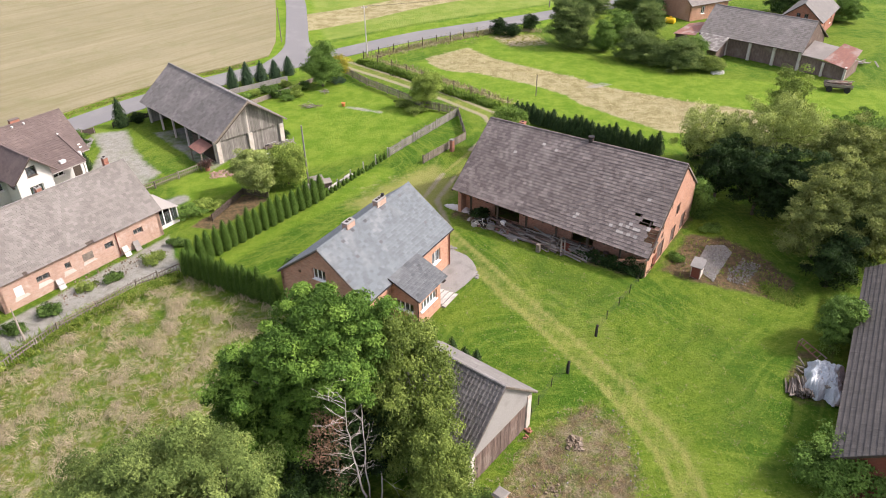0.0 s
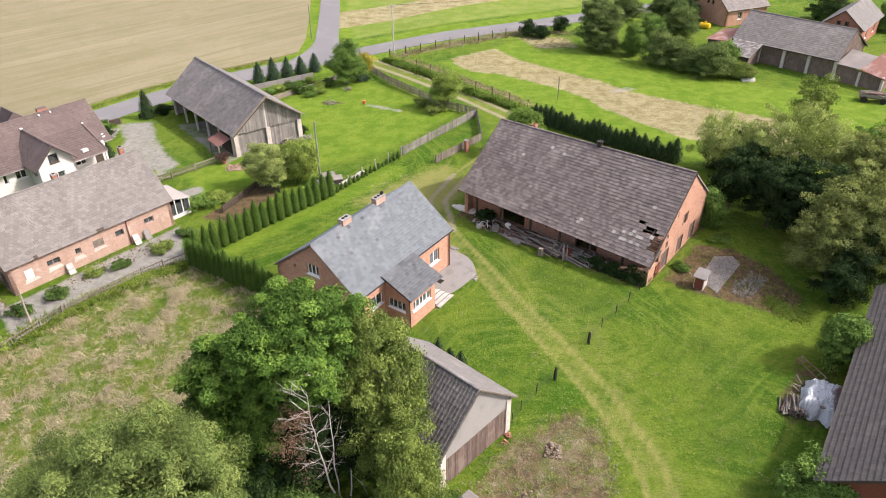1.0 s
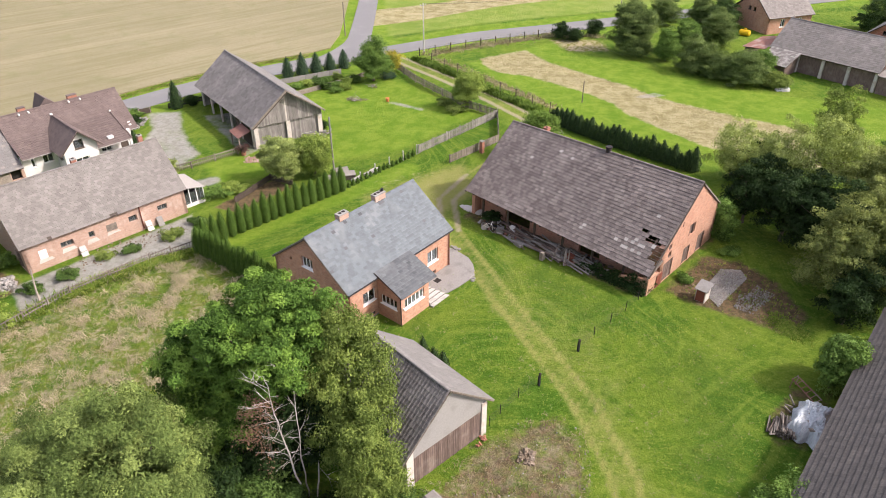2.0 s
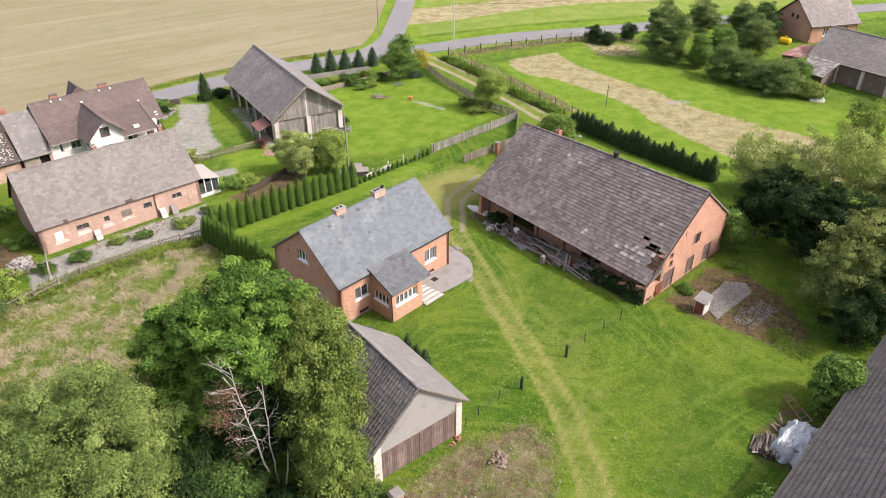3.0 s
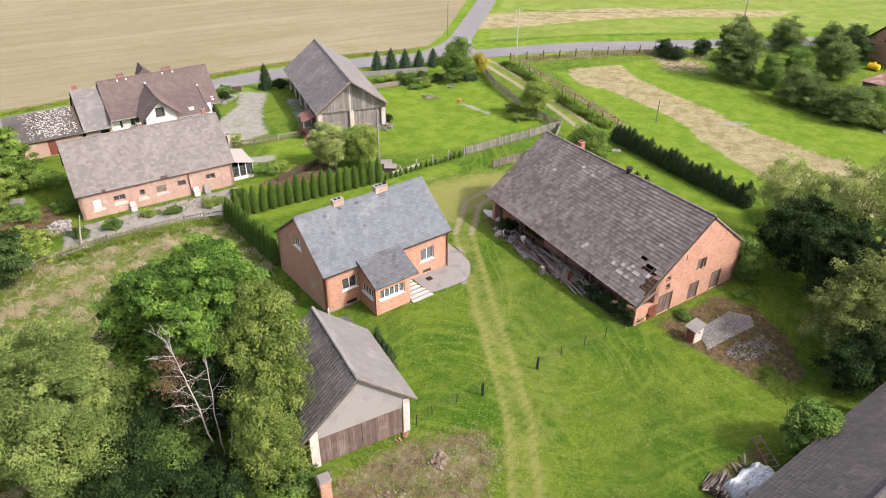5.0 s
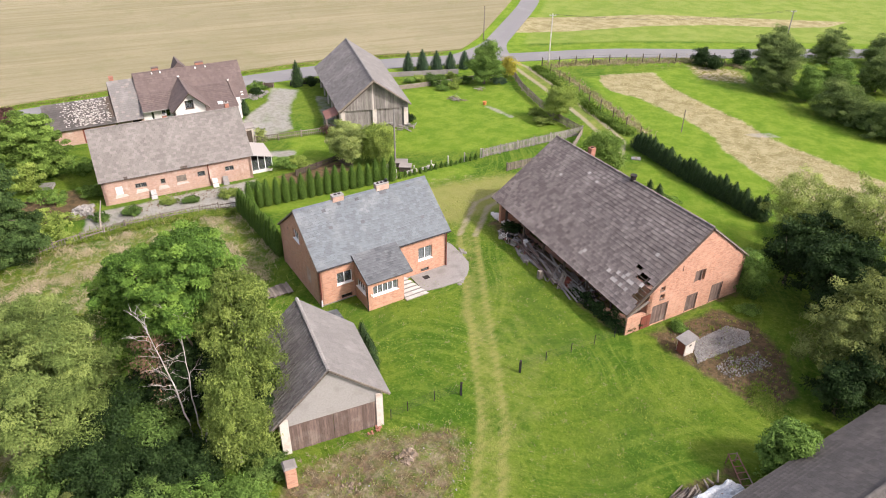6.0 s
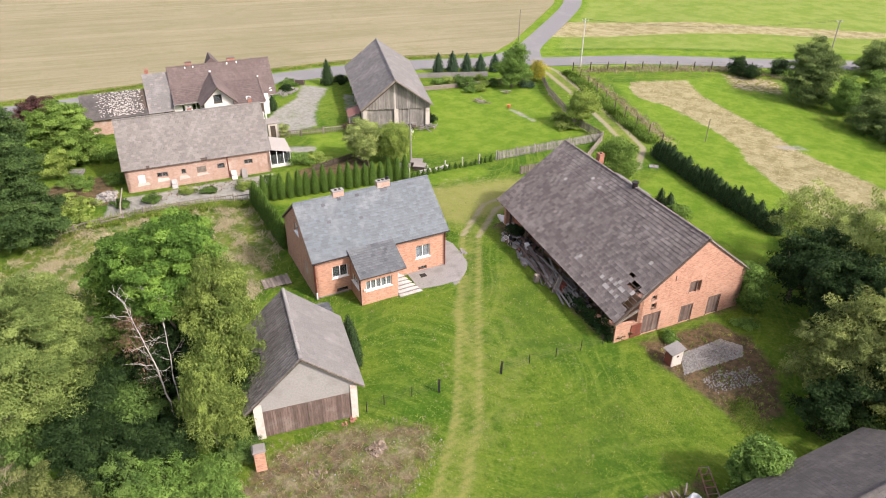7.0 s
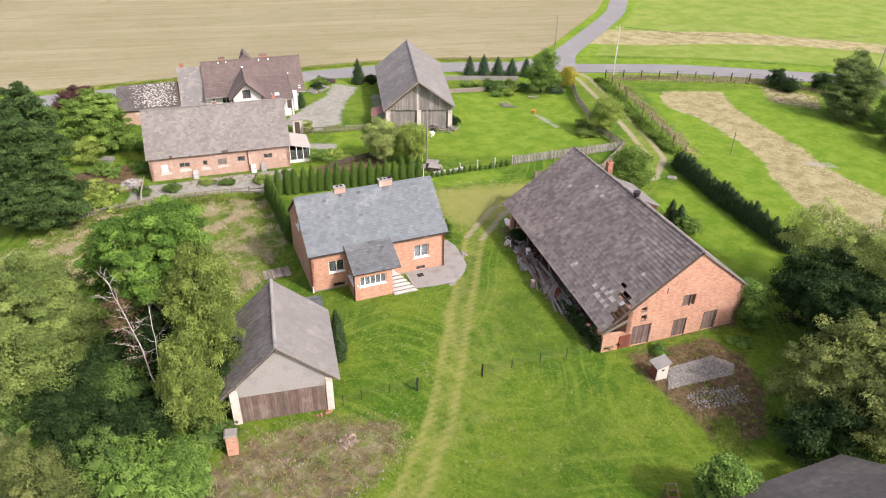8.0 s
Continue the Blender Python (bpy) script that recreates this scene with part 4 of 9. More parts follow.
def paving():
    outline = [(8.05, -4.1), (8.05, -6.5), (9.6, -6.75), (11.3, -6.8), (12.3, -6.35), (13.0, -5.6), (13.55, -4.7), (13.75, -3.2), (13.85, -1.4), (13.5, -0.2), (11.72, -0.2), (11.72, -4.1)]
    t = thing("pavement", -10.32, 41.31, 0, 61, "cracked grey concrete paving round the house corner", "paving", kind="structure")
    part("slab", Geo().hexa([(*p, -0.1) for p in outline], [(*p, 0.05) for p in outline]), CONCRETE, t)
    # flat near-black plate drawn for the shade in the shaft
    part("light_shaft", Geo().box(8.9, 9.45, -5.1, -4.6, 0.052, 0.06), DARK_VOID, t)
    g = Geo()
    for k in range(26):
        u = rng.uniform(0, 1)
        p = V((11.4, -7.0)).lerp(V((14.1, -2.5)), u) + V(rng.normal(0, 0.2, 2))
        r = rng.uniform(0.12, 0.3)
        g.hexa([(p.x + r * math.cos(a), p.y + r * math.sin(a), -0.05) for a in (0, 1.3, 2.5, 3.8, 5)], [(p.x + 0.7 * r * math.cos(a), p.y + 0.7 * r * math.sin(a), 0.03 + r * 0.12) for a in (0, 1.3, 2.5, 3.8, 5)])
    tagged(part("edge_stones", g, CONCRETE, t), kind="stuff")


paving()


# ---- large barn ----
def large_barn():
    b = thing("brick_barn", 2.69, 64.08, 0, -31.9, "long brick barn with sagging weathered brown tile roof and open front", "barn")
    L, yb, yi = 19.2, 4.75, -5.3
    gab = [(0, 3.55), (-yi, 7.3), (yb - yi, 3.72)]
    s = lambda y: y - yi
    op = [(s(-4.68), s(-3.18), 0, 1.75), (s(-1.08), s(-0.03), 0, 1.55), (s(1.57), s(2.67), 0, 1.68), (s(-0.68), s(0.37), 2.7, 3.7), (s(-4.23), s(-3.78), 3.05, 3.42), (s(-4.13), s(-3.68), 2.25, 2.7)]
    wall("gable_wall", b, BRICK_BARN, (L, yi), (L, yb), gab, -0.1, op, 0.38)
    wall("gable_wall", b, BRICK_BARN, (0.1, yb), (0.1, yi), [(0, 3.72), (yb, 7.3), (yb - yi, 3.55)], -0.1, thick=0.38)
    wall("back_wall", b, BRICK_BARN, (L, yb), (0.1, yb), 3.7, -0.1, thick=0.38)
    wall("front_wall", b, BRICK_BARN, (0.1, yi), (L, yi), 3.5, -0.1, [(3.4, 6.2, 0, 2.4), (11.5, 13.6, 0, 2.3)], 0.38)
    wall("low_wall", b, BRICK_BARN, (L, -7.15), (L, yi - 0.01), [(0, 1.55), (1.84, 1.38)], -0.1, [(1.4, 1.84, 0, 1.2)], 0.3, "low broken brick wall under the eave")
    wall("low_wall", b, BRICK_BARN, (L - 2.6, -7.15), (L - 0.3, -7.15), [(0, 0.8), (2.3, 1.5)], -0.1, thick=0.3)
    wall("low_wall", b, BRICK_BARN, (0.1, yi - 0.01), (0.1, -6.2), [(0, 3.3), (0.89, 2.75)], -0.1, thick=0.35)
    m = wall_frame((L, yi), (L, yb))
    for (a, c, z0, z1), lab in zip(op[:3], ("wide grey plank barn door", "grey plank stable door", "grey plank stable door")):
        plank_door(b, m, a, c, z0, z1, PLANK, label=lab)
    plank_door(b, wall_frame((L, -7.15), (L, yi)), 1.4, 2.35, 0, 1.2, RED_WOOD, deep=-0.05, frame=False, label="rusty red door in the low wall")
    hatch = plank_door(b, m, op[3][0], op[3][0] + 0.62, op[3][2], op[3][3], PLANK, 0.1, name="hatch", label="loft hatch half boarded up")
    part("hatch_shade", Geo().box(op[3][0], op[3][1], 0.36, 0.375, 2.6, 3.75, m), DARK_VOID, hatch)
    for o in op[4:]:
        v = part("vent", Geo().box(o[0], o[1], 0.2, 0.24, o[2], o[3], m), DARK_VOID, b)
        part("vent_frame", Geo().box(o[0] - 0.05, o[1] + 0.05, -0.02, 0.06, o[2] - 0.06, o[2], m).box(o[0] - 0.05, o[0], -0.02, 0.06, o[2] - 0.06, o[3] + 0.06, m), OLD_WOOD, v)
    for k, y in enumerate((-2.3, 3.3)):
        part("wall_anchor", Geo().box(s(y) - 0.03, s(y) + 0.03, -0.03, 0.0, 4.3 + k * 0.2, 4.75 + k * 0.2, m), METAL_DARK, b)
    # roof: the front slope sags towards the southern end, where tiles are missing
    e0, e1, r0, r1 = (-0.1, -6.95, 2.72), (19.3, -7.42, 2.04), (-0.1, 0, 7.5), (19.3, 0, 7.5)
    g0, g1 = (-0.1, 5.05, 3.55), (19.3, 5.05, 3.55)
    hole = lambda u, v: (0.905 < u < 0.955 and 0.30 < v < 0.37) or (u > 0.955 and 0.16 < v < 0.33) or (0.875 < u < 0.9 and 0.36 < v < 0.41) or (u > 0.985 and 0.10 < v < 0.33)
    deck = part("roof", Geo().bar((-0.1, 0, 7.36), (19.4, 0, 7.36), 0.14, 0.18), DARK_WOOD, b, "weathered brown tile roof slope with holes and pale patches")
    rafters(deck, e0, e1, r0, r1)
    cover(deck, e0, e1, r0, r1, 0.31, 0.31, BARN_TILE, 300, gone=hole, block=(0.55, 0.98), lift=0.036, thick=0.028, wild=0.01,
          other=(PALE_TILE, lambda u, v: 0.32 if (0.87 < u < 0.97 and 0.10 < v < 0.27) else (0.1 if (0.62 < u < 0.85 and 0.16 < v < 0.24) else 0.005)))
    deck2 = slab("roof", b, g0, g1, r0, r1, DARK_WOOD, label="weathered tile roof slope at the back")
    cover(deck2, g0, g1, r0, r1, 0.31, 0.31, FELT, 0)
    ridge_cap(deck, (-0.1, 0, 7.52), (19.3, 0, 7.52), BARN_TILE, 0.12)
    part("roof_vent", Geo().tube([(10.4, 0.05, 7.4), (10.4, 0.05, 7.85)], [0.24, 0.24], 12).tube([(10.4, 0.05, 7.85), (10.4, 0.05, 7.95)], [0.3, 0.3], 12), METAL_DARK, b, "round rusty roof vent on the ridge")
    part("verge_board", Geo().bar((19.28, 5.02, 3.52), (19.28, 0, 7.42), 0.06, 0.08), OLD_WOOD, deck2)
    part("verge_board", Geo().bar((19.26, -5.3, 3.62), (19.26, 0, 7.40), 0.05, 0.09), OLD_WOOD, deck)
    part("beam", Geo().bar((19.1, -7.2, 1.62), (19.3, -5.4, 2.6), 0.14), OLD_WOOD, b).rotation_euler = (0, 0, 0)
    # posts and beam set back; their dark colour carries the shade below the eave
    for x in (1.7, 4.6, 7.6, 10.6, 13.6, 16.6):
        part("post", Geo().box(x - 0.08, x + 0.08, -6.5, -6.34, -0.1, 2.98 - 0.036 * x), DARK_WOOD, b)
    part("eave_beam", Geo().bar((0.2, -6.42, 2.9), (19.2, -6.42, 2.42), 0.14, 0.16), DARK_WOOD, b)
    # annex behind
    wall("annex_wall", b, BRICK_BARN, (4.7, yb + 0.01), (4.7, 6.8), [(0, 3.4), (2.0, 2.65)], -0.1)
    wall("annex_wall", b, BRICK_BARN, (4.7, 6.8), (0.1, 6.8), 2.65, -0.1)
    wall("annex_wall", b, BRICK_BARN, (0.1, 6.8), (0.1, yb + 0.01), [(0, 2.65), (2.0, 3.4)], -0.1)
    slab("annex_roof", b, (-0.1, 7.0, 2.75), (4.95, 7.0, 2.75), (-0.1, 4.9, 3.66), (4.95, 4.9, 3.66), FELT, 0.12, "pale flat sheet roof of the annex")
    chimney(b, 2.1, 2.6, 4.8, 6.55, 0.5, 0.5, BRICK_DARK, BRICK_DARK, "square brick chimney behind the ridge", 1)


def rafters(deck, e0, e1, r0, r1):
    """Rafters and battens of an open roof."""
    e0, e1, r0, r1 = (V(p) for p in (e0, e1, r0, r1))
    n = V((0, 0, 1))
    for k in range(21):
        u = k / 20
        part("rafter", Geo().bar(e0.lerp(e1, u) - n * 0.14, r0.lerp(r1, u) - n * 0.14, 0.12, 0.16), DARK_WOOD, deck)
    for k in range(26):
        v = k / 25
        part("batten", Geo().bar(e0.lerp(r0, v) - n * 0.03, e1.lerp(r1, v) - n * 0.03, 0.05, 0.04), DARK_WOOD, deck)


large_barn()


# ---- garage shed ----
def garage():
    b = thing("garage", -3.35, 33.11, 0, -37, "rendered garage with plank doors, pale and dark roof slopes", "garage")
    x1 = 7.3
    gab = [(0, 2.85), (3.15, 5.66), (6.3, 2.95)]
    wall("gable_wall", b, RENDERING, (x1, -3.13), (x1, 3.17), gab, 2.2, thick=0.25, label="grey cement-rendered gable above the doors")
    wall("gable_wall", b, RENDERING, (0.15, 3.17), (0.15, -3.13), gab, -0.1, thick=0.25)
    wall("side_wall", b, BRICK_DARK, (0.15, -3.13), (x1 - 0.3, -3.13), 2.7, -0.1, thick=0.25)
    wall("side_wall", b, BRICK_DARK, (x1 - 0.3, 3.17), (0.15, 3.17), 2.7, -0.1, thick=0.25)
    for y0, y1 in ((-3.2, -2.68), (2.8, 3.24)):
        part("pillar", Geo().box(x1 - 0.45, x1 + 0.06, y0, y1, -0.1, 2.8), WHITEWASH, b, "whitewashed brick pillar, worn at the top")
    part("lintel", Geo().box(x1 - 0.25, x1 - 0.02, -2.68, 2.8, 2.12, 2.2), PLANK, b)
    m = wall_frame((x1, -3.13), (x1, 3.17))
    for s0, s1 in ((0.46, 3.18), (3.2, 5.92)):
        plank_door(b, m, s0, s1, 0.02, 2.12, PLANK, 0.04, 0.15, "garage_door", "weathered grey-brown plank garage door", frame=False)
    for e, mat, tw, th, lab, cnt in (((-0.15, -3.72, 2.42), DARK_TILE, 0.25, 0.36, "dark ribbed tile slope", 150), ((-0.15, 3.68, 2.7), FELT, 0.55, 0.6, "pale weathered sheet slope", 0)):
        e0, e1, r0, r1 = e, (7.52, *e[1:]), (-0.1, 0, 5.88), (7.52, 0, 5.88)
        deck = slab("roof", b, e0, e1, r0, r1, DARK_WOOD, 0.1, lab)
        cover(deck, e0, e1, r0, r1, tw, th, mat, cnt, lift=0.062 if mat is DARK_TILE else 0.012, thick=0.03 if mat is DARK_TILE else 0.012, wild=0.003)
        part("verge_board", Geo().bar((7.5, e[1], e[2] - 0.06), (7.5, 0, 5.82), 0.04, 0.12), OLD_WOOD, deck)
        if mat is DARK_TILE:
            ridge_cap(deck, (-0.1, -0.02, 5.93), (7.52, -0.02, 5.93), CONCRETE, 0.12)
            rolls, up = Geo(), V((0, -0.68, 0.73))
            for k in range(31):
                for j in range(14):
                    a, c = (V((0.0 + k * 0.25, -3.72 + 3.72 * q, 2.42 + 3.46 * q)) for q in (j / 14 - 0.008, (j + 1) / 14))
                    rolls.bar(a + up * (0.075 + 0.01 * rng.random()), c + up * 0.02, 0.085, 0.05)
            tagged(part("roof_tiles", rolls, DARK_TILE, deck), kind="stuff")
    # small lean-to behind
    part("lean_to_wall", Geo().box(-3.3, 0.14, 0.6, 3.2, -0.1, 1.55), BRICK_DARK, b)
    e0, e1, r0, r1 = (-3.5, 0.4, 1.62), (-3.5, 3.45, 1.62), (0.12, 0.4, 2.55), (0.12, 3.45, 2.55)
    deck = slab("lean_to_roof", b, e0, e1, r0, r1, DARK_WOOD, 0.08, "dark slate lean-to roof")
    cover(deck, e0, e1, r0, r1, 0.35, 0.3, SLATE_DARK)
    # bricks by the door post
    g = Geo()
    for k in range(10):
        mm = Matrix.Translation((x1 + rng.uniform(0.1, 0.5), rng.uniform(1.6, 3.0), 0.04 + 0.1 * rng.random())) @ pose(0, 0, 0, *rng.uniform(-30, 30, 2), rng.uniform(0, 180))
        g.box(-0.125, 0.125, -0.06, 0.06, -0.04, 0.04, mm)
    t = part("brick_heap", g, BRICK_DARK)
    t.matrix_basis = pose(-3.35, 33.11, 0, 0, 0, -37)
    tagged(t, "loose broken bricks at the garage door", "bricks", kind="stuff")


garage()


def brick_pillar():
    t = thing("gate_pillar", 2.35, 24.75, 0, 53, "old brick gate pillar with crumbling concrete cap", "pillar")
    part("shaft", Geo().box(-0.32, 0.32, -0.3, 0.3, -0.1, 1.55), BRICK_BARN, t)
    part("cap", Geo().hexa([(-0.4, -0.38, 1.552), (0.4, -0.38, 1.552), (0.4, 0.38, 1.552), (-0.4, 0.38, 1.552)], [(-0.3, -0.3, 1.66), (0.28, -0.3, 1.63), (0.28, 0.3, 1.62), (-0.3, 0.3, 1.68)]), STABLE_TILE, t)


brick_pillar()


# ---- timber barn by the road ----
def timber_barn():
    b = thing("timber_barn", -37.57, 85.58, -0.65, -44, "grey plank barn on whitewashed pillars with tiled gable roof", "barn")
    L, xg = 18.9, 18.35
    zl, zr, zt = 2.78, 3.2, 6.6
    e0, e1, f0, f1, r0, r1 = (0, -4.8, zl), (L - 0.7, -4.35, zl), (0, 4.8, zr), (L, 4.65, zr), (0, 0, zt), (L, 0, zt)
    d1 = slab("roof", b, e0, e1, r0, r1, DARK_WOOD, 0.1, "weathered grey tile roof slope", drop=0.22)
    cover(d1, e0, e1, r0, r1, 0.38, 0.36, GREY_TILE, 0, lift=0.045, wild=0.008)
    d2 = slab("roof", b, f0, f1, r0, r1, DARK_WOOD, 0.12, "pale weathered tile roof slope")
    cover(d2, f0, f1, r0, r1, 0.38, 0.36, FELT, 0, lift=0.03)
    ridge_cap(d1, (0, 0, zt + 0.04), (L, 0, zt + 0.04), FELT, 0.14)
    part("verge_board", Geo().bar((e1[0] - 0.02, e1[1], e1[2] - 0.1), (L - 0.02, 0, zt - 0.1), 0.05, 0.22), OLD_WOOD, d1)
    part("verge_board", Geo().bar((f1[0] - 0.02, f1[1], f1[2] - 0.06), (L - 0.02, 0, zt - 0.06), 0.05, 0.16), OLD_WOOD, d2)
    m = wall_frame((xg - 0.55, -4.1), (xg, 4.4))
    # boarded gable
    gable = part("gable", Geo().box(0.1, 8.4, 0.06, 0.1, 2.6, 3.1, m), DARK_WOOD, b, "boarded gable of silvered planks")
    n = 44
    for k in range(n):
        s0, s1 = 8.5 * k / n, 8.5 * (k + 1) / n
        top = lambda s: float(np.interp(s, [0, 4.1, 8.5], [3.0, zt - 0.15, 3.3]))
        z = 2.62 + rng.uniform(-0.02, 0.03)
        q = [(s0 + 0.006, 0.0), (s1 - 0.006, 0.0), (s1 - 0.006, 0.04), (s0 + 0.006, 0.04)]
        t0, t1 = top(s0) - 0.04, top(s1) - 0.04
        part("plank", Geo().hexa([(*p, z) for p in q], [(*q[0], t0), (*q[1], t1), (*q[2], t1), (*q[3], t0)], m), PLANK_GREY, gable)
    part("gable_batten", Geo().box(4.04, 4.2, -0.03, -0.002, 2.62, zt - 0.25, m), WHITEWASH, gable)
    for s0 in (0.05, 4.0, 7.95):
        part("pillar", Geo().box(s0, s0 + 0.5, -0.05, 0.5, -0.1, 2.6, m), WHITEWASH, b, "whitewashed brick pillar")
    for a, c in ((0.55, 4.0), (4.5, 7.95)):
        plank_door(b, m, a, c, 0.05, 2.58, PLANK_GREY, 0.2, 0.2, "barn_door", "large door of silvered planks", frame=False)
    # open side towards the drive
    for k in range(6):
        x = 0.4 + k * 3.35
        part("pillar", Geo().box(x + 0.1, x + 0.3, -4.2, -4.0, -0.1, 2.85), WHITEWASH, b, "slim whitewashed pillar")
    # added dark sheet that stands in for the unlit inside of the bays
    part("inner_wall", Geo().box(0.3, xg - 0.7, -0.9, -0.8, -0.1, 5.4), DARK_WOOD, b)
    wall("back_wall", b, PLANK_GREY, (xg, 4.4), (0.3, 4.4), 3.3, -0.1, thick=0.15)
    wall("end_wall", b, PLANK_GREY, (0.3, 4.4), (0.3, -4.2), [(0, 3.3), (4.4, 6.4), (8.6, 3.0)], -0.1, thick=0.15)
    part("boarding", Geo().box(12.2, 17.2, -4.1, -4.0, -0.1, 2.1), DARK_WOOD, b)
    # little red roof at the corner
    slab("canopy", b, (14.6, -5.9, 1.7), (17.4, -5.9, 1.7), (14.6, -4.3, 2.25), (17.4, -4.3, 2.25), RUST_SHEET, 0.06, "dull red sheet canopy at the barn corner")
    for x in (14.8, 17.2):
        part("canopy_post", Geo().box(x - 0.06, x + 0.06, -5.8, -5.68, -0.1, 1.67), OLD_WOOD, b)


timber_barn()


# ---- stable of the neighbours ----
def stable():
    b = thing("brick_stable", -39.86, 44.9, -0.65, 56.5, "long patched brick stable with pale brown tile roof", "stable")
    L, yf, yb = 14.9, -4.02, 4.02
    op = [(3.05, 4.15, 1.22, 1.78), (5.5, 6.0, 1.2, 1.8), (9.2, 10.0, 1.22, 1.83), (12.05, 13.0, 1.25, 1.83)]
    wall("front_wall", b, BRICK_STABLE, (0, yf), (L, yf), 2.72, -0.2, op)
    gab = [(0, 2.7), (4.02, 6.45), (8.04, 2.7)]
    wall("gable_wall", b, BRICK_STABLE, (0, yb), (0, yf), gab, -0.2, [(3.4, 4.2, 3.6, 4.3), (6.2, 7.2, 0, 1.7)])
    wall("gable_wall", b, BRICK_STABLE, (L, yf), (L, yb), gab, -0.2)
    wall("back_wall", b, BRICK_STABLE, (L, yb), (0, yb), 2.72, -0.2)
    m = wall_frame((0, yf), (L, yf))
    for k, o in enumerate(op):
        window(b, m, *o, bars=(1, 0, 0, 1)[k], frame_mat=OLD_WOOD, sill=False, deep=0.15, label="small old stable window")
    part("boarded_window", Geo().box(7.1, 8.05, -0.02, 0.05, 1.15, 1.82, m), OLD_WOOD, b, "boarded-up window")
    w = part("boarded_window", Geo().box(1.2, 1.85, -0.02, 0.04, 0.95, 1.8, m), PLASTIC_WHITE, b, "window boarded with a white panel")
    for s0, s1, z0, z1 in ((1.0, 2.3, 0.55, 0.95), (3.0, 4.3, 0.7, 1.15), (5.2, 6.3, 0.6, 1.1), (7.0, 8.3, 0.75, 1.1)):
        part("plaster_patch", Geo().hexa([(s0, -0.006, z0), (s1, -0.006, z0 + 0.08), (s1, 0.02, z0 + 0.08), (s0, 0.02, z0)], [(s0 + 0.1, -0.006, z1), (s1 - 0.2, -0.006, z1 - 0.05), (s1 - 0.2, 0.02, z1 - 0.05), (s0 + 0.1, 0.02, z1)], m), WHITEWASH, b, "remains of pale plaster")
    part("drainpipe", Geo().tube([(10.35, yf - 0.08, 2.6), (10.35, yf - 0.08, 0.2)], [0.05] * 2, 7), RED_WOOD, b)
    plank_door(b, wall_frame((0, yb), (0, yf)), 6.2, 7.2, 0, 1.7, PLANK, label="dark plank door")
    x0, x1 = -0.2, 15.15
    e0, e1, r0, r1 = (x0, -4.3, 2.62), (x1, -4.3, 2.62), (x0, 0, 6.62), (x1, 0, 6.62)
    f0, f1 = (x0, 4.3, 2.62), (x1, 4.3, 2.62)
    d1 = slab("roof", b, e0, e1, r0, r1, DARK_WOOD, 0.12, "pale brown flat tile roof slope")
    cover(d1, e0, e1, r0, r1, 0.34, 0.3, STABLE_TILE, 0, lift=0.025, wild=0.004, gone=lambda u, v: v < 0.04 and (0.52 < u < 0.56 or 0.16 < u < 0.175))
    d2 = slab("roof", b, f0, f1, r0, r1, DARK_WOOD, 0.12, "pale brown flat tile roof slope")
    cover(d2, f0, f1, r0, r1, 0.34, 0.3, STABLE_TILE, 0, lift=0.025)
    ridge_cap(d1, (x0, 0, 6.65), (x1, 0, 6.65), STABLE_TILE, 0.12)
    chimney(b, 7.6, 1.2, 5.4, 6.55, 0.45, 0.45, BRICK_DARK, PALE_TILE, "small dark brick chimney", 1)
    chimney(b, 14.2, 1.6, 5.0, 6.7, 0.42, 0.42, BRICK_DARK, PALE_TILE, "small brick chimney", 1)


stable()


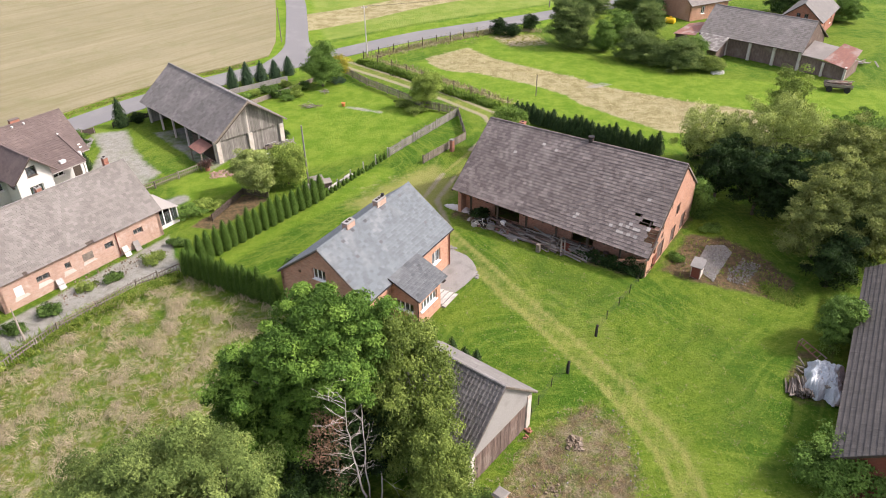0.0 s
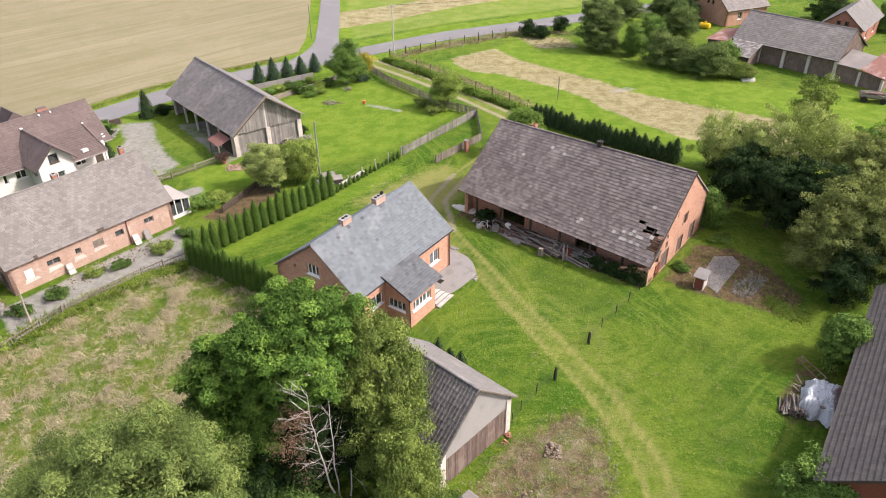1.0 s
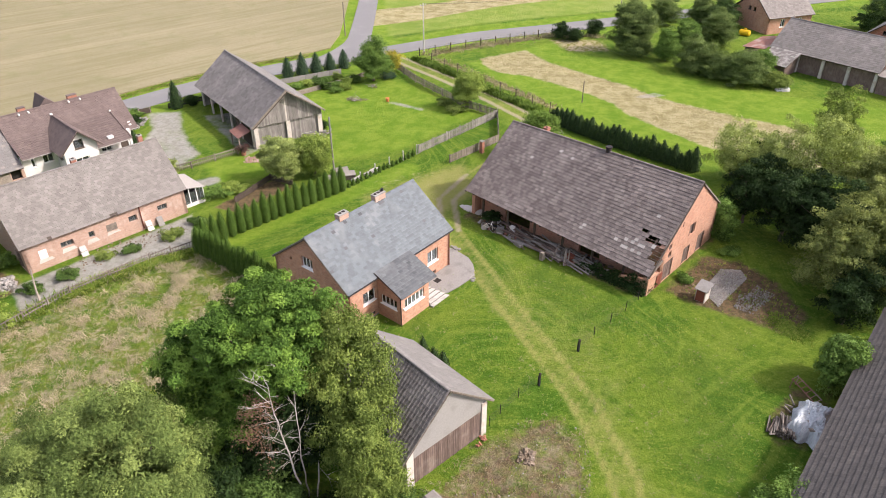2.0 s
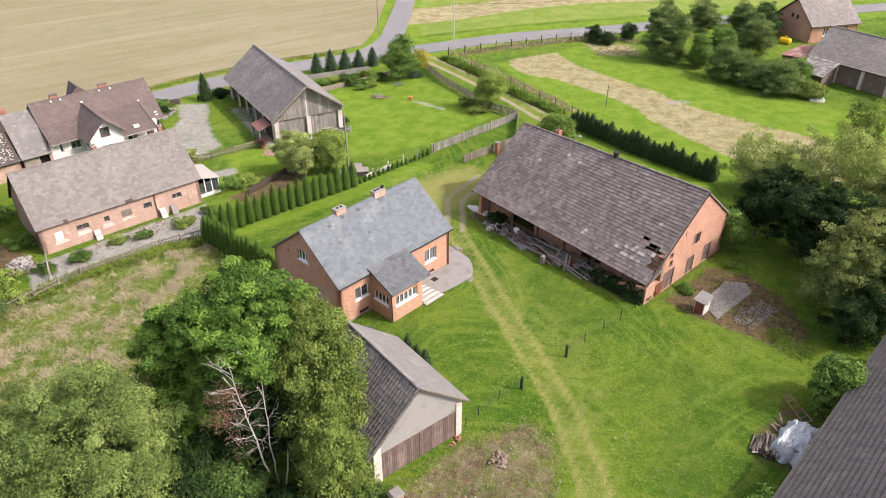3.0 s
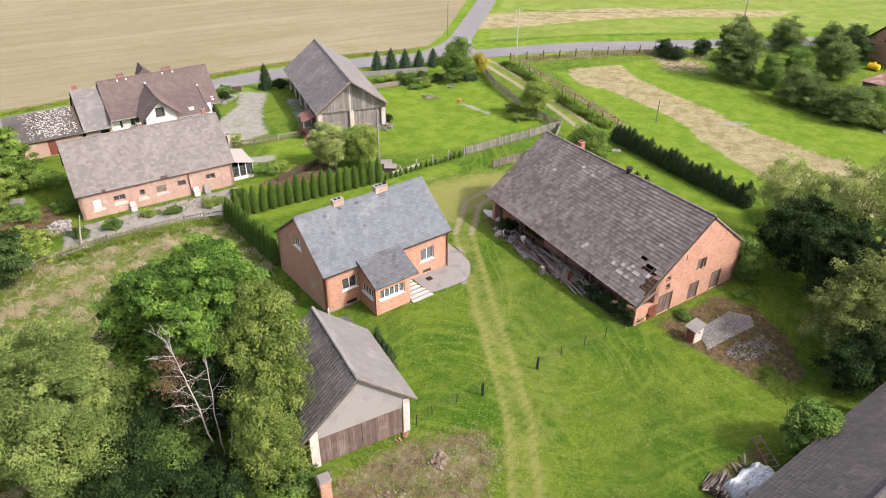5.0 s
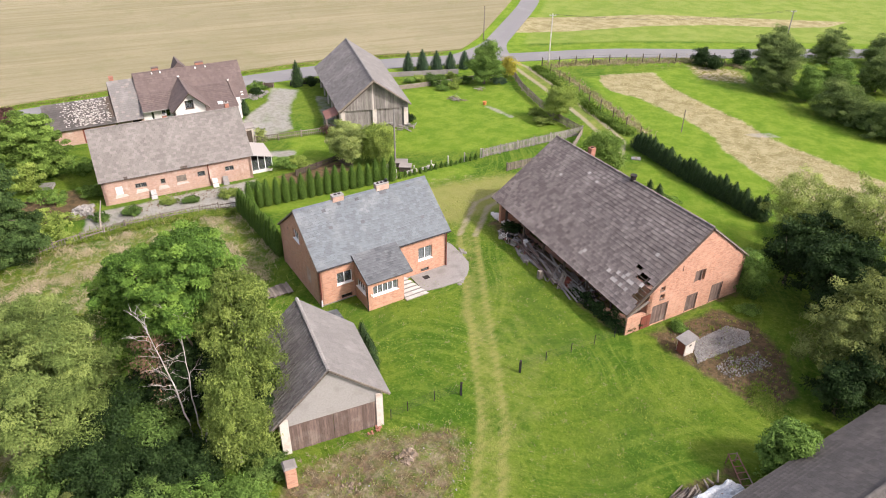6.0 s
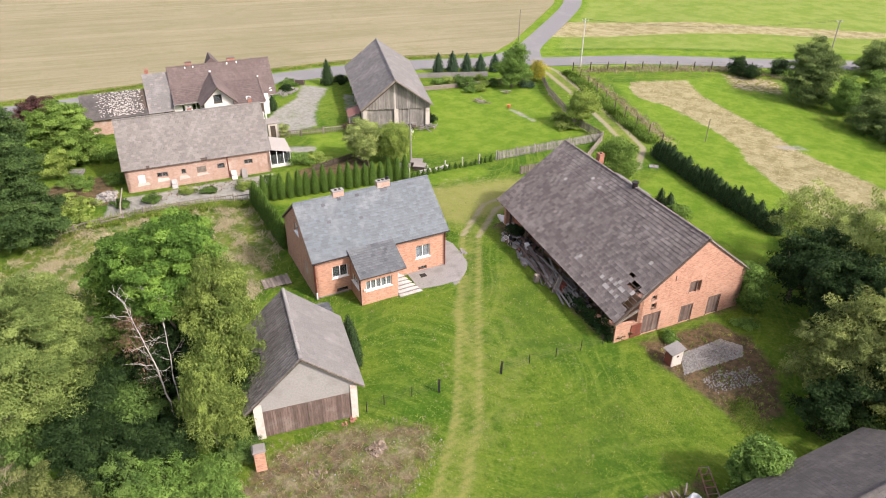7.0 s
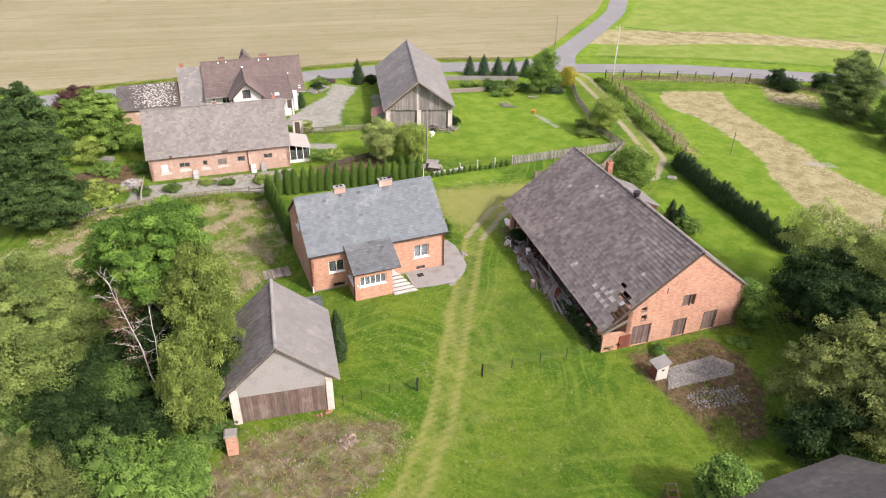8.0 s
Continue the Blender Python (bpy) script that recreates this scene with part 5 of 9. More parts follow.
# ---- white house of the neighbours ----
def white_house():
    b = thing("white_house", -44.65, 70.99, -0.65, 57, "white rendered house with brown-red tile roof and cross gable", "house")
    x0, x1 = -12.9, 0.0
    zr, ze = 6.15, 2.5
    wall("front_wall", b, WHITE_WALL, (x0, -4.5), (-9.4, -4.5), 3.05, -0.1, [(0.9, 1.3, 1.6, 2.6), (2.1, 3.2, 1.7, 2.65)])
    wall("front_wall", b, WHITE_WALL, (-9.4, -4.5), (-1.1, -4.5), 2.7, -0.1, [(4.7, 5.9, 0.9, 2.2), (6.9, 7.8, 0.0, 2.1)])
    wall("front_wall", b, WHITE_WALL, (-1.9, -3.6), (-0.4, -3.6), 2.6, -0.1)
    m = wall_frame((x0, -4.5), (-0.4, -4.5))
    for o, k in (((0.9, 1.3, 1.6, 2.6), 0), ((2.1, 3.2, 1.7, 2.65), 1), ((8.2, 9.4, 0.9, 2.2), 1)):
        window(b, m, *o, bars=k, label="white framed window")
    part("door", Geo().box(10.4, 11.3, 0.1, 0.16, 0, 2.1, m), DARK_WOOD, b)
    gab = [(0, 2.75), (3.6, 5.95), (8.1, 2.6)]
    wall("gable_wall", b, WHITE_WALL, (-0.4, -3.6), (-0.4, 4.5), gab, -0.1)
    wall("back_wall", b, WHITE_WALL, (-0.4, 4.5), (x0, 4.5), 2.85, -0.1)
    steep = 0.93
    kick = -2.05
    # the long part of the slope flattens below its middle, the short part runs straight down
    for xa, xb, y, zlow in ((x0, -9.6, -5.1, 2.95), (-9.6, -1.85, -6.45, 2.38), (-1.85, 0.15, -3.9, 2.38)):
        zk = zr + steep * kick
        rows = [((xa, kick, zk), (xb, kick, zk), (xa, 0, zr), (xb, 0, zr)), ((xa, y, zlow), (xb, y, zlow), (xa, kick, zk), (xb, kick, zk))]
        for e0, e1, r0, r1 in rows:
            d = slab("roof", b, e0, e1, r0, r1, DARK_WOOD, 0.1, "brown-red tile roof slope")
            cover(d, e0, e1, r0, r1, 0.3, 0.34, RED_TILE, 0, lift=0.05, thick=0.03)
        gutter(d, (xa, y - 0.05), (xb, y - 0.05), zlow - 0.05, mat=PALE_TILE)
    d = slab("roof", b, (x0, 4.8, ze), (0.15, 4.8, ze), (x0, 0, zr), (0.15, 0, zr), DARK_WOOD, 0.1, "brown-red tile roof slope")
    cover(d, (x0, 4.8, ze), (0.15, 4.8, ze), (x0, 0, zr), (0.15, 0, zr), 0.3, 0.34, RED_TILE)
    ridge_cap(d, (x0, 0, zr + 0.03), (0.15, 0, zr + 0.03), RED_TILE, 0.13)
    part("flashing", Geo().bar((-1.82, -6.45, 2.45), (-1.82, kick, zr + steep * kick + 0.12), 0.14, 0.1), RED_TILE, d)
    part("flashing_end", Geo().box(-1.9, -1.74, kick - 0.1, kick + 0.06, zr + steep * kick + 0.1, zr + steep * kick + 0.24), PLASTIC_WHITE, d)
    part("roof_hatch", Geo().box(-4.1, -3.5, -5.75, -5.35, 2.72, 2.98), PLASTIC_WHITE, d, "small white roof hatch")
    part("porch_post", Geo().box(-2.05, -1.85, -6.3, -6.1, -0.1, 2.3), WHITE_WALL, b, "white porch post")
    wall("porch_wall", b, WHITE_WALL, (-5.2, -6.2), (-2.2, -6.2), 0.95, -0.1, thick=0.15)
    # cross gable
    xc, hw, zc, zce, yf = -7.65, 2.25, 5.3, 3.15, -7.1
    wall("wing_wall", b, WHITE_WALL, (xc - 1.75, yf), (xc + 1.75, yf), [(0, 3.45), (1.75, 5.05), (3.5, 3.45)], -0.1, [(1.2, 2.2, 3.25, 4.25), (1.0, 2.4, 0.9, 2.2)], 0.25)
    wall("wing_wall", b, WHITE_WALL, (xc + 1.75, yf + 0.25), (xc + 1.75, -4.5), 3.45, -0.1, thick=0.25)
    wall("wing_wall", b, WHITE_WALL, (xc - 1.75, -4.5), (xc - 1.75, yf + 0.25), 3.45, -0.1, thick=0.25)
    m = wall_frame((xc - 1.75, yf), (xc + 1.75, yf))
    window(b, m, 1.2, 2.2, 3.25, 4.25, bars=0, frame_mat=DARK_WOOD, label="dark attic window")
    window(b, m, 1.0, 2.4, 0.9, 2.2, bars=1)
    for s in (-1, 1):
        e0, e1 = (xc + s * hw, yf - 0.55, zce), (xc + s * hw, -3.4, zce)
        r0, r1 = (xc, yf - 0.55, zc), (xc, -0.9, zc)
        d = slab("wing_roof", b, e0, e1, r0, r1, DARK_WOOD, 0.09, "brown-red tile slope of the cross gable")
        cover(d, e0, e1, r0, r1, 0.3, 0.32, RED_TILE, 0, lift=0.05, thick=0.03)
    ridge_cap(d, (xc, yf - 0.55, zc + 0.03), (xc, -0.9, zc + 0.03), RED_TILE, 0.13)
    part("ridge_end", Geo().box(xc - 0.12, xc + 0.12, -1.15, -0.85, zc, zc + 0.16), PLASTIC_WHITE, d)
    # rear dormer peak over the ridge
    g = Geo().hexa([(-8.6, 1.2, 5.2), (-5.6, 1.2, 5.2), (-5.6, 4.2, 3.2), (-8.6, 4.2, 3.2)], [(-7.15, 1.2, 6.5), (-7.05, 1.2, 6.5), (-7.05, 4.2, 6.5), (-7.15, 4.2, 6.5)])
    part("rear_dormer", g, RED_TILE, b, "rear dormer showing over the ridge")
    for x, w in ((-4.7, 1.0), (-10.1, 0.8)):
        c = chimney(b, x, 0.2, 5.6, 6.5, w, 0.45, BRICK_DARK, RED_TILE, "low brown brick chimney")
        for s in (-1, 1):
            part("flashing", Geo().box(x + s * w * 0.62 - 0.07, x + s * w * 0.62 + 0.07, -0.5, -0.25, 5.95, 6.12), PLASTIC_WHITE, c)
    # older grey end
    wall("old_end_wall", b, BRICK_STABLE, (-15.8, -4.55), (x0, -4.55), 2.3, -0.1, [(1.6, 2.6, 0.9, 2.1)])
    wall("old_end_wall", b, BRICK_STABLE, (-15.8, 4.3), (-15.8, -4.55), [(0, 2.2), (4.3, 5.5), (8.85, 2.2)], -0.1)
    part("dark_opening", Geo().box(-14.3, -13.1, -4.2, -4.1, 0.8, 2.2), DARK_VOID, b)
    part("timber_cladding", Geo().box(-15.7, -14.3, -4.6, -4.56, 0.7, 2.25), OLD_WOOD, b)
    for s in (-1, 1):
        e0, e1, r0, r1 = (-15.95, s * 4.9, 2.1), (x0, s * 4.9, 2.1), (-15.95, 0, 5.65), (x0, 0, 5.65)
        d = slab("old_roof", b, e0, e1, r0, r1, DARK_WOOD, 0.1, "grey slate roof of the older end")
        cover(d, e0, e1, r0, r1, 0.36, 0.3, FELT, 0, other=(GREY_TILE, lambda u, v: 0.12))
    chimney(b, -15.3, 0.6, 5.0, 5.95, 0.5, 0.5, BRICK_DARK, BRICK_DARK)


white_house()


def ruined_shed():
    b = thing("brick_shed", -44.65, 70.99, -0.65, 57, "low brick shed with slipped tiles strewn over its roof", "shed")
    xa, xb = -23.4, -16.1
    wall("front_wall", b, BRICK_STABLE, (xa, -4.4), (xb, -4.4), 2.1, -0.1, [(3.6, 4.3, 0, 1.7)])
    wall("gable_wall", b, BRICK_STABLE, (xa, 1.8), (xa, -4.4), [(0, 2.1), (3.1, 4.1), (6.2, 2.1)], -0.1)
    wall("gable_wall", b, BRICK_STABLE, (xb, -4.4), (xb, 1.8), [(0, 2.1), (3.1, 4.1), (6.2, 2.1)], -0.1)
    wall("back_wall", b, BRICK_STABLE, (xb, 1.8), (xa, 1.8), 2.1, -0.1)
    plank_door(b, wall_frame((xa, -4.4), (xb, -4.4)), 3.6, 4.3, 0, 1.7, RED_WOOD)
    for y in (-4.7, 2.1):
        e0, e1, r0, r1 = (xa - 0.2, y, 2.0), (xb + 0.2, y, 2.0), (xa - 0.2, -1.3, 4.25), (xb + 0.2, -1.3, 4.25)
        d = slab("roof", b, e0, e1, r0, r1, DARK_WOOD, 0.1, "dark tile roof with slipped pale tiles")
        cover(d, e0, e1, r0, r1, 0.34, 0.32, OLD_TILE, 0, wild=0.01, gone=lambda u, v: u > 0.9 and v > 0.2)
    g = Geo()
    for k in range(620):
        u, v = rng.normal(0.62, 0.2), rng.uniform(0.06, 0.97)
        if not 0.2 < u < 0.97:
            continue
        p = V((xa + u * (xb - xa), -4.7 + v * 3.4, 2.0 + v * 2.25 + 0.09))
        g.box(-0.08, 0.08, -0.05, 0.05, -0.012, 0.012, Matrix.Translation(p) @ pose(0, 0, 0, 33 + rng.uniform(-20, 20), rng.uniform(-25, 25), rng.uniform(0, 180)))
    tagged(part("slipped_tiles", g, PALE_STEP, b), kind="stuff")


ruined_shed()


# ---- long building beside the yard ----
def side_building():
    b = thing("long_shed", 24.82, 24.5, 0, 60.5, "long shed with brown-grey tile roof and dark red end wall", "shed")
    L = 21.8
    wall("end_wall", b, RED_WOOD, (0.3, 4.3), (0.3, -4.3), [(0, 2.6), (4.3, 5.6), (8.6, 2.6)], -0.1)
    wall("end_wall", b, BRICK_DARK, (L - 0.3, -4.3), (L - 0.3, 4.3), [(0, 2.6), (4.3, 5.6), (8.6, 2.6)], -0.1)
    wall("side_wall", b, BRICK_DARK, (L - 0.3, 4.3), (0.3, 4.3), 2.6, -0.1)
    wall("side_wall", b, BRICK_DARK, (0.3, -4.3), (L - 0.3, -4.3), 2.6, -0.1)
    for y in (4.65, -4.65):
        e0, e1, r0, r1 = (0, y, 2.6), (L, y, 2.6), (0, 0, 5.8), (L, 0, 5.8)
        d = slab("roof", b, e0, e1, r0, r1, DARK_WOOD, 0.12, "weathered brown-grey tile roof slope")
        cover(d, e0, e1, r0, r1, 0.27, 0.33, OLD_TILE, 300 if y > 0 else 0, block=(0.1, 0.75), lift=0.04, wild=0.004)
    ridge_cap(d, (0, 0, 5.84), (L, 0, 5.84), OLD_TILE, 0.13)


side_building()


# ---- farm beyond the paddock ----
def far_barn():
    b = thing("grey_barn", 45.6, 109.56, 0, -41.3, "dark timber barn on pale posts with grey tile roof", "barn")
    xa, xb = -8.2, 7.7
    for y, mat in ((-5.3, GREY_TILE), (5.3, GREY_TILE)):
        e0, e1, r0, r1 = (xa + 0.4, y, 2.75), (xb + 0.3, y, 2.75), (xa, 0, 6.0), (xb - 0.2, 0, 6.0)
        d = slab("roof", b, e0, e1, r0, r1, DARK_WOOD, 0.12, "grey tile roof slope")
        cover(d, e0, e1, r0, r1, 0.4, 0.36, mat, 0, lift=0.045)
    ridge_cap(d, (xa, 0, 6.04), (xb - 0.2, 0, 6.04), GREY_TILE, 0.13)
    wall("front_wall", b, PLANK, (xa + 0.6, -4.7), (xb - 0.1, -4.7), 2.8, -0.1, thick=0.15)
    wall("end_wall", b, PLANK, (xb - 0.1, -4.7), (xb - 0.1, 4.7), [(0, 2.8), (4.7, 5.7), (9.4, 2.8)], -0.1, thick=0.15)
    wall("end_wall", b, DARK_WOOD, (xa + 0.2, 4.7), (xa + 0.2, -4.7), [(0, 2.8), (4.7, 5.7), (9.4, 2.8)], -0.1, thick=0.15)
    wall("back_wall", b, DARK_WOOD, (xb - 0.1, 4.7), (xa + 0.2, 4.7), 2.8, -0.1, thick=0.15)
    for x in (-3.4, 0.3, 3.9, 7.6):
        part("post", Geo().box(x - 0.2, x + 0.2, -5.05, -4.72, -0.1, 2.68), WHITEWASH, b, "pale plastered post")
    # collapsing shed at its left end
    wall("annex_wall", b, PLANK, (-7.0, -8.2), (-3.3, -8.2), 1.5, -0.1, thick=0.15)
    wall("annex_wall", b, PLANK, (-3.3, -8.05), (-3.3, -5.0), [(0, 1.5), (3.0, 2.6)], -0.1, thick=0.15)
    e0, e1, r0, r1 = (-7.2, -8.6, 1.5), (-3.0, -8.6, 1.45), (-7.4, -5.2, 2.85), (-2.9, -5.2, 2.85)
    d = slab("annex_roof", b, e0, e1, r0, r1, DARK_WOOD, 0.1, "collapsing roof strewn with slipped tiles")
    cover(d, e0, e1, r0, r1, 0.36, 0.34, GREY_TILE, 0, wild=0.03, other=(PALE_TILE, lambda u, v: 0.4))
    wall("annex_wall", b, PLANK, (-11.6, -5.2), (-8.3, -5.2), 1.8, -0.1, thick=0.15)
    wall("annex_wall", b, PLANK, (-11.6, -1.2), (-11.6, -5.2), [(0, 2.6), (4.0, 1.8)], -0.1, thick=0.15)
    slab("annex_roof", b, (-11.9, -5.5, 1.95), (-8.2, -5.6, 2.35), (-11.4, -1.2, 2.75), (-8.3, -1.0, 3.5), RUST_SHEET, 0.08, "rusty red sheet roof")
    # lower shed at its right end
    wall("shed_wall", b, PLANK, (8.0, -5.0), (14.1, -5.0), [(0, 2.3), (6.1, 1.7)], -0.1, thick=0.15)
    wall("shed_wall", b, PLANK, (14.1, -5.0), (14.1, 0.2), 1.7, -0.1, thick=0.15)
    slab("shed_roof", b, (7.8, -5.3, 2.45), (10.9, -5.3, 2.35), (7.8, -0.6, 3.5), (11.4, -1.0, 3.3), GREY_TILE, 0.1, "grey felted shed roof")
    slab("shed_roof", b, (10.95, -5.3, 2.35), (14.4, -5.5, 1.75), (11.5, 0.6, 3.5), (14.2, 0.2, 3.1), RUST_SHEET, 0.1, "rusty red patched sheet roof")
    for x in (11.0, 14.0):
        part("post", Geo().box(x - 0.15, x + 0.15, -5.3, -5.02, -0.1, 1.9), WHITEWASH, b)


far_barn()


def far_house(name, x, y, turn, w, d, ze, zr, wallm, roofm, label, wins=2):
    b = thing(name, x, y, 0, turn, label, "house")
    wall("front_wall", b, wallm, (-w / 2, -d / 2), (w / 2, -d / 2), ze, -0.1, [(w * (k + 0.7) / (wins + 0.5), w * (k + 0.7) / (wins + 0.5) + 0.9, 1.0, 2.3) for k in range(wins)])
    wall("back_wall", b, wallm, (w / 2, d / 2), (-w / 2, d / 2), ze, -0.1)
    gab = [(0, ze), (d / 2, zr - 0.15), (d, ze)]
    wall("gable_wall", b, wallm, (w / 2, -d / 2), (w / 2, d / 2), gab, -0.1, [(d / 2 - 0.5, d / 2 + 0.4, 1.0, 2.4)])
    wall("gable_wall", b, wallm, (-w / 2, d / 2), (-w / 2, -d / 2), gab, -0.1, [(d / 2 - 0.9, d / 2 - 0.3, ze + 0.3, ze + 0.9), (d / 2 + 0.3, d / 2 + 0.9, ze + 0.3, ze + 0.9)])
    m = wall_frame((-w / 2, -d / 2), (w / 2, -d / 2))
    for k in range(wins):
        s = w * (k + 0.7) / (wins + 0.5)
        window(b, m, s, s + 0.9, 1.0, 2.3)
    window(b, wall_frame((w / 2, -d / 2), (w / 2, d / 2)), d / 2 - 0.5, d / 2 + 0.4, 1.0, 2.4)
    m = wall_frame((-w / 2, d / 2), (-w / 2, -d / 2))
    for s in (d / 2 - 0.9, d / 2 + 0.3):
        window(b, m, s, s + 0.6, ze + 0.3, ze + 0.9, bars=0, frame_mat=DARK_WOOD)
    for y2 in (-d / 2 - 0.4, d / 2 + 0.4):
        z2 = ze - 0.1
        e0, e1, r0, r1 = (-w / 2 - 0.3, y2, z2), (w / 2 + 0.3, y2, z2), (-w / 2 - 0.3, 0, zr), (w / 2 + 0.3, 0, zr)
        k = slab("roof", b, e0, e1, r0, r1, DARK_WOOD, 0.12)
        cover(k, e0, e1, r0, r1, 0.4, 0.36, roofm, 0)
    return b


far_house("brick_farmhouse", 41.3, 133.6, 29.6, 9.0, 8.8, 2.8, 6.2, BRICK_BARN, GREY_TILE, "red brick farmhouse with white windows behind the trees")
far_house("brick_cottage", 57.9, 122.3, 55.4, 12.0, 6.0, 3.0, 5.6, BRICK_DARK, FELT, "dark brick cottage with pale grey roof")

# ---- plants ----
def leaf_mesh(name, centres, outward, tones, size, aspect, material, r, up=0.35, wild=1.15, hang=0.0, core=None):
    """Small pointed leaves or sprays at the given places."""
    n = len(centres)
    nrm = 0.6 * outward + np.array([0, 0, up]) + wild * r.normal(size=(n, 3)) * 0.6
    nrm /= np.linalg.norm(nrm, axis=1, keepdims=True) + 1e-9
    t = r.normal(size=(n, 3)) + np.array([0, 0, -hang * 3])
    t -= nrm * (t * nrm).sum(1, keepdims=True)
    t /= np.linalg.norm(t, axis=1, keepdims=True) + 1e-9
    b = np.cross(nrm, t)
    s = size * r.uniform(0.65, 1.35, (n, 1))
    foot = centres - t * s * 0.5
    blade = np.stack([foot + b * s * aspect / 2, foot - b * s * aspect / 2, centres + t * s * 0.6], 1).reshape(-1, 3)
    f = np.arange(3 * n).reshape(-1, 3)
    tone = np.repeat(tones, 3)
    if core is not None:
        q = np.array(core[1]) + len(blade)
        # tone 0 paints the core darkest, like shade within the foliage
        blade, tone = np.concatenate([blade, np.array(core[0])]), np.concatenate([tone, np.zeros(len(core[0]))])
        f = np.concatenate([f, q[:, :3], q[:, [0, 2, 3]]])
    me = bpy.data.meshes.new(name)
    me.vertices.add(len(blade))
    me.vertices.foreach_set("co", blade.astype(np.float32).ravel())
    me.loops.add(f.size)
    me.loops.foreach_set("vertex_index", f.astype(np.int32).ravel())
    me.polygons.add(len(f))
    me.polygons.foreach_set("loop_start", np.arange(0, f.size, 3, dtype=np.int32))
    me.update(calc_edges=True)
    me.attributes.new("tone", "FLOAT", "POINT").data.foreach_set("value", tone.astype(np.float32))
    me.materials.append(material)
    return me


def crown_mesh(name, blobs, clumps, per, size, aspect, material, seed, spread=0.35, droop=0.0, gaps=0.2, up=0.35, shell=0.3):
    """Leaves in clumps over a crown of several rounded masses, with hollows between the clumps."""
    r = np.random.default_rng(seed)
    blobs = np.array(blobs, float)
    area = (blobs[:, 3] * blobs[:, 4] + blobs[:, 3] * blobs[:, 5]) ** 1.0
    which = r.choice(len(blobs), clumps * 2, p=area / area.sum())
    d = r.normal(size=(clumps * 2, 3))
    d /= np.linalg.norm(d, axis=1, keepdims=True)
    low = (d[:, 2] < -0.55) & (r.random(len(d)) < 0.7)
    d[low, 2] *= -1
    lump = np.array([noise.noise(V(v * 2.3 + (seed * 3.1 + k * 7.7))) for v, k in zip(d, which)])
    small = np.array([noise.noise(V(v * 6.0 + (seed * 1.7 + k * 3.3))) for v, k in zip(d, which)])
    rad = (1 - shell * r.random(len(d)) ** 1.5) * (1 + 0.5 * lump + 0.34 * small)
    c = blobs[which, :3] + d * blobs[which, 3:] * rad[:, None]
    keep = np.ones(len(c), bool)
    for k, b in enumerate(blobs):
        keep &= (which == k) | (np.linalg.norm((c - b[:3]) / b[3:], axis=1) > 0.72)
    keep &= lump > -0.75 + gaps
    c, d = c[keep][:clumps], d[keep][:clumps]
    n = len(c)
    tone = np.repeat(r.random(n), per)
    sp = spread * r.uniform(0.6, 1.45, (n, 1, 1))
    off = r.normal(size=(n, per, 3))
    off /= np.linalg.norm(off, axis=2, keepdims=True)
    off[:, :, 2] = np.where(off[:, :, 2] < -0.2, -off[:, :, 2], off[:, :, 2])
    off *= sp * 1.35 * r.random((n, per, 1)) ** 0.4 * np.array([1, 1, 0.62])
    if droop:
        off[:, :, 2] -= droop * sp[:, :, 0] * 2.6 * r.random((n, per)) ** 1.5
    pts = (c[:, None] + off).reshape(-1, 3)
    round_ = off / (np.linalg.norm(off, axis=2, keepdims=True) + 1e-6)
    out = (0.55 * d[:, None] + 0.9 * round_).reshape(-1, 3)
    # leaves inside the crown, which close it
    m = len(pts) // 6
    w = r.choice(len(blobs), m, p=area / area.sum())
    q = r.normal(size=(m, 3))
    q *= 0.78 * r.random((m, 1)) ** 0.4 / np.linalg.norm(q, axis=1, keepdims=True)
    pts, out, tone = np.concatenate([pts, blobs[w, :3] + q * blobs[w, 3:]]), np.concatenate([out, q]), np.concatenate([tone, r.random(m)])
    big = np.concatenate([np.full((len(pts) - m, 1), size), np.full((m, 1), size * 1.7)])
    return leaf_mesh(name, pts, out, tone, big, aspect, material, r, up, hang=droop)


def woody(base_r, height, blobs, seed, lean=(0, 0), limbs=7, sides=7):
    """A tapered, slightly crooked trunk with limbs that reach into the crown."""
    r = np.random.default_rng(seed)
    g = Geo()
    pts = [V((lean[0] * t + 0.12 * base_r * 8 * r.normal() * t * (1 - t), lean[1] * t + 0.12 * base_r * 8 * r.normal() * t * (1 - t), height * t - 0.15)) for t in np.linspace(0, 1, 6)]
    g.tube(pts, [base_r * 1.25, base_r, base_r * 0.85, base_r * 0.68, base_r * 0.45, base_r * 0.22], sides)
    for k in range(limbs):
        b = blobs[k % len(blobs)]
        t = r.uniform(0.25, 0.85)
        i = min(int(t * 5), 4)
        a = pts[i].lerp(pts[i + 1], t * 5 - i)
        q = V(b[:3]) + V(r.normal(size=3)) * 0.45 * V(b[3:]).length / 1.7
        mid = a.lerp(q, 0.5) + V((0, 0, -0.05 * (q - a).length)) + V(r.normal(size=3)) * 0.15
        g.tube([a, mid, q], [base_r * 0.45 * (1 - 0.4 * t), base_r * 0.26, base_r * 0.08], 5)
    return g


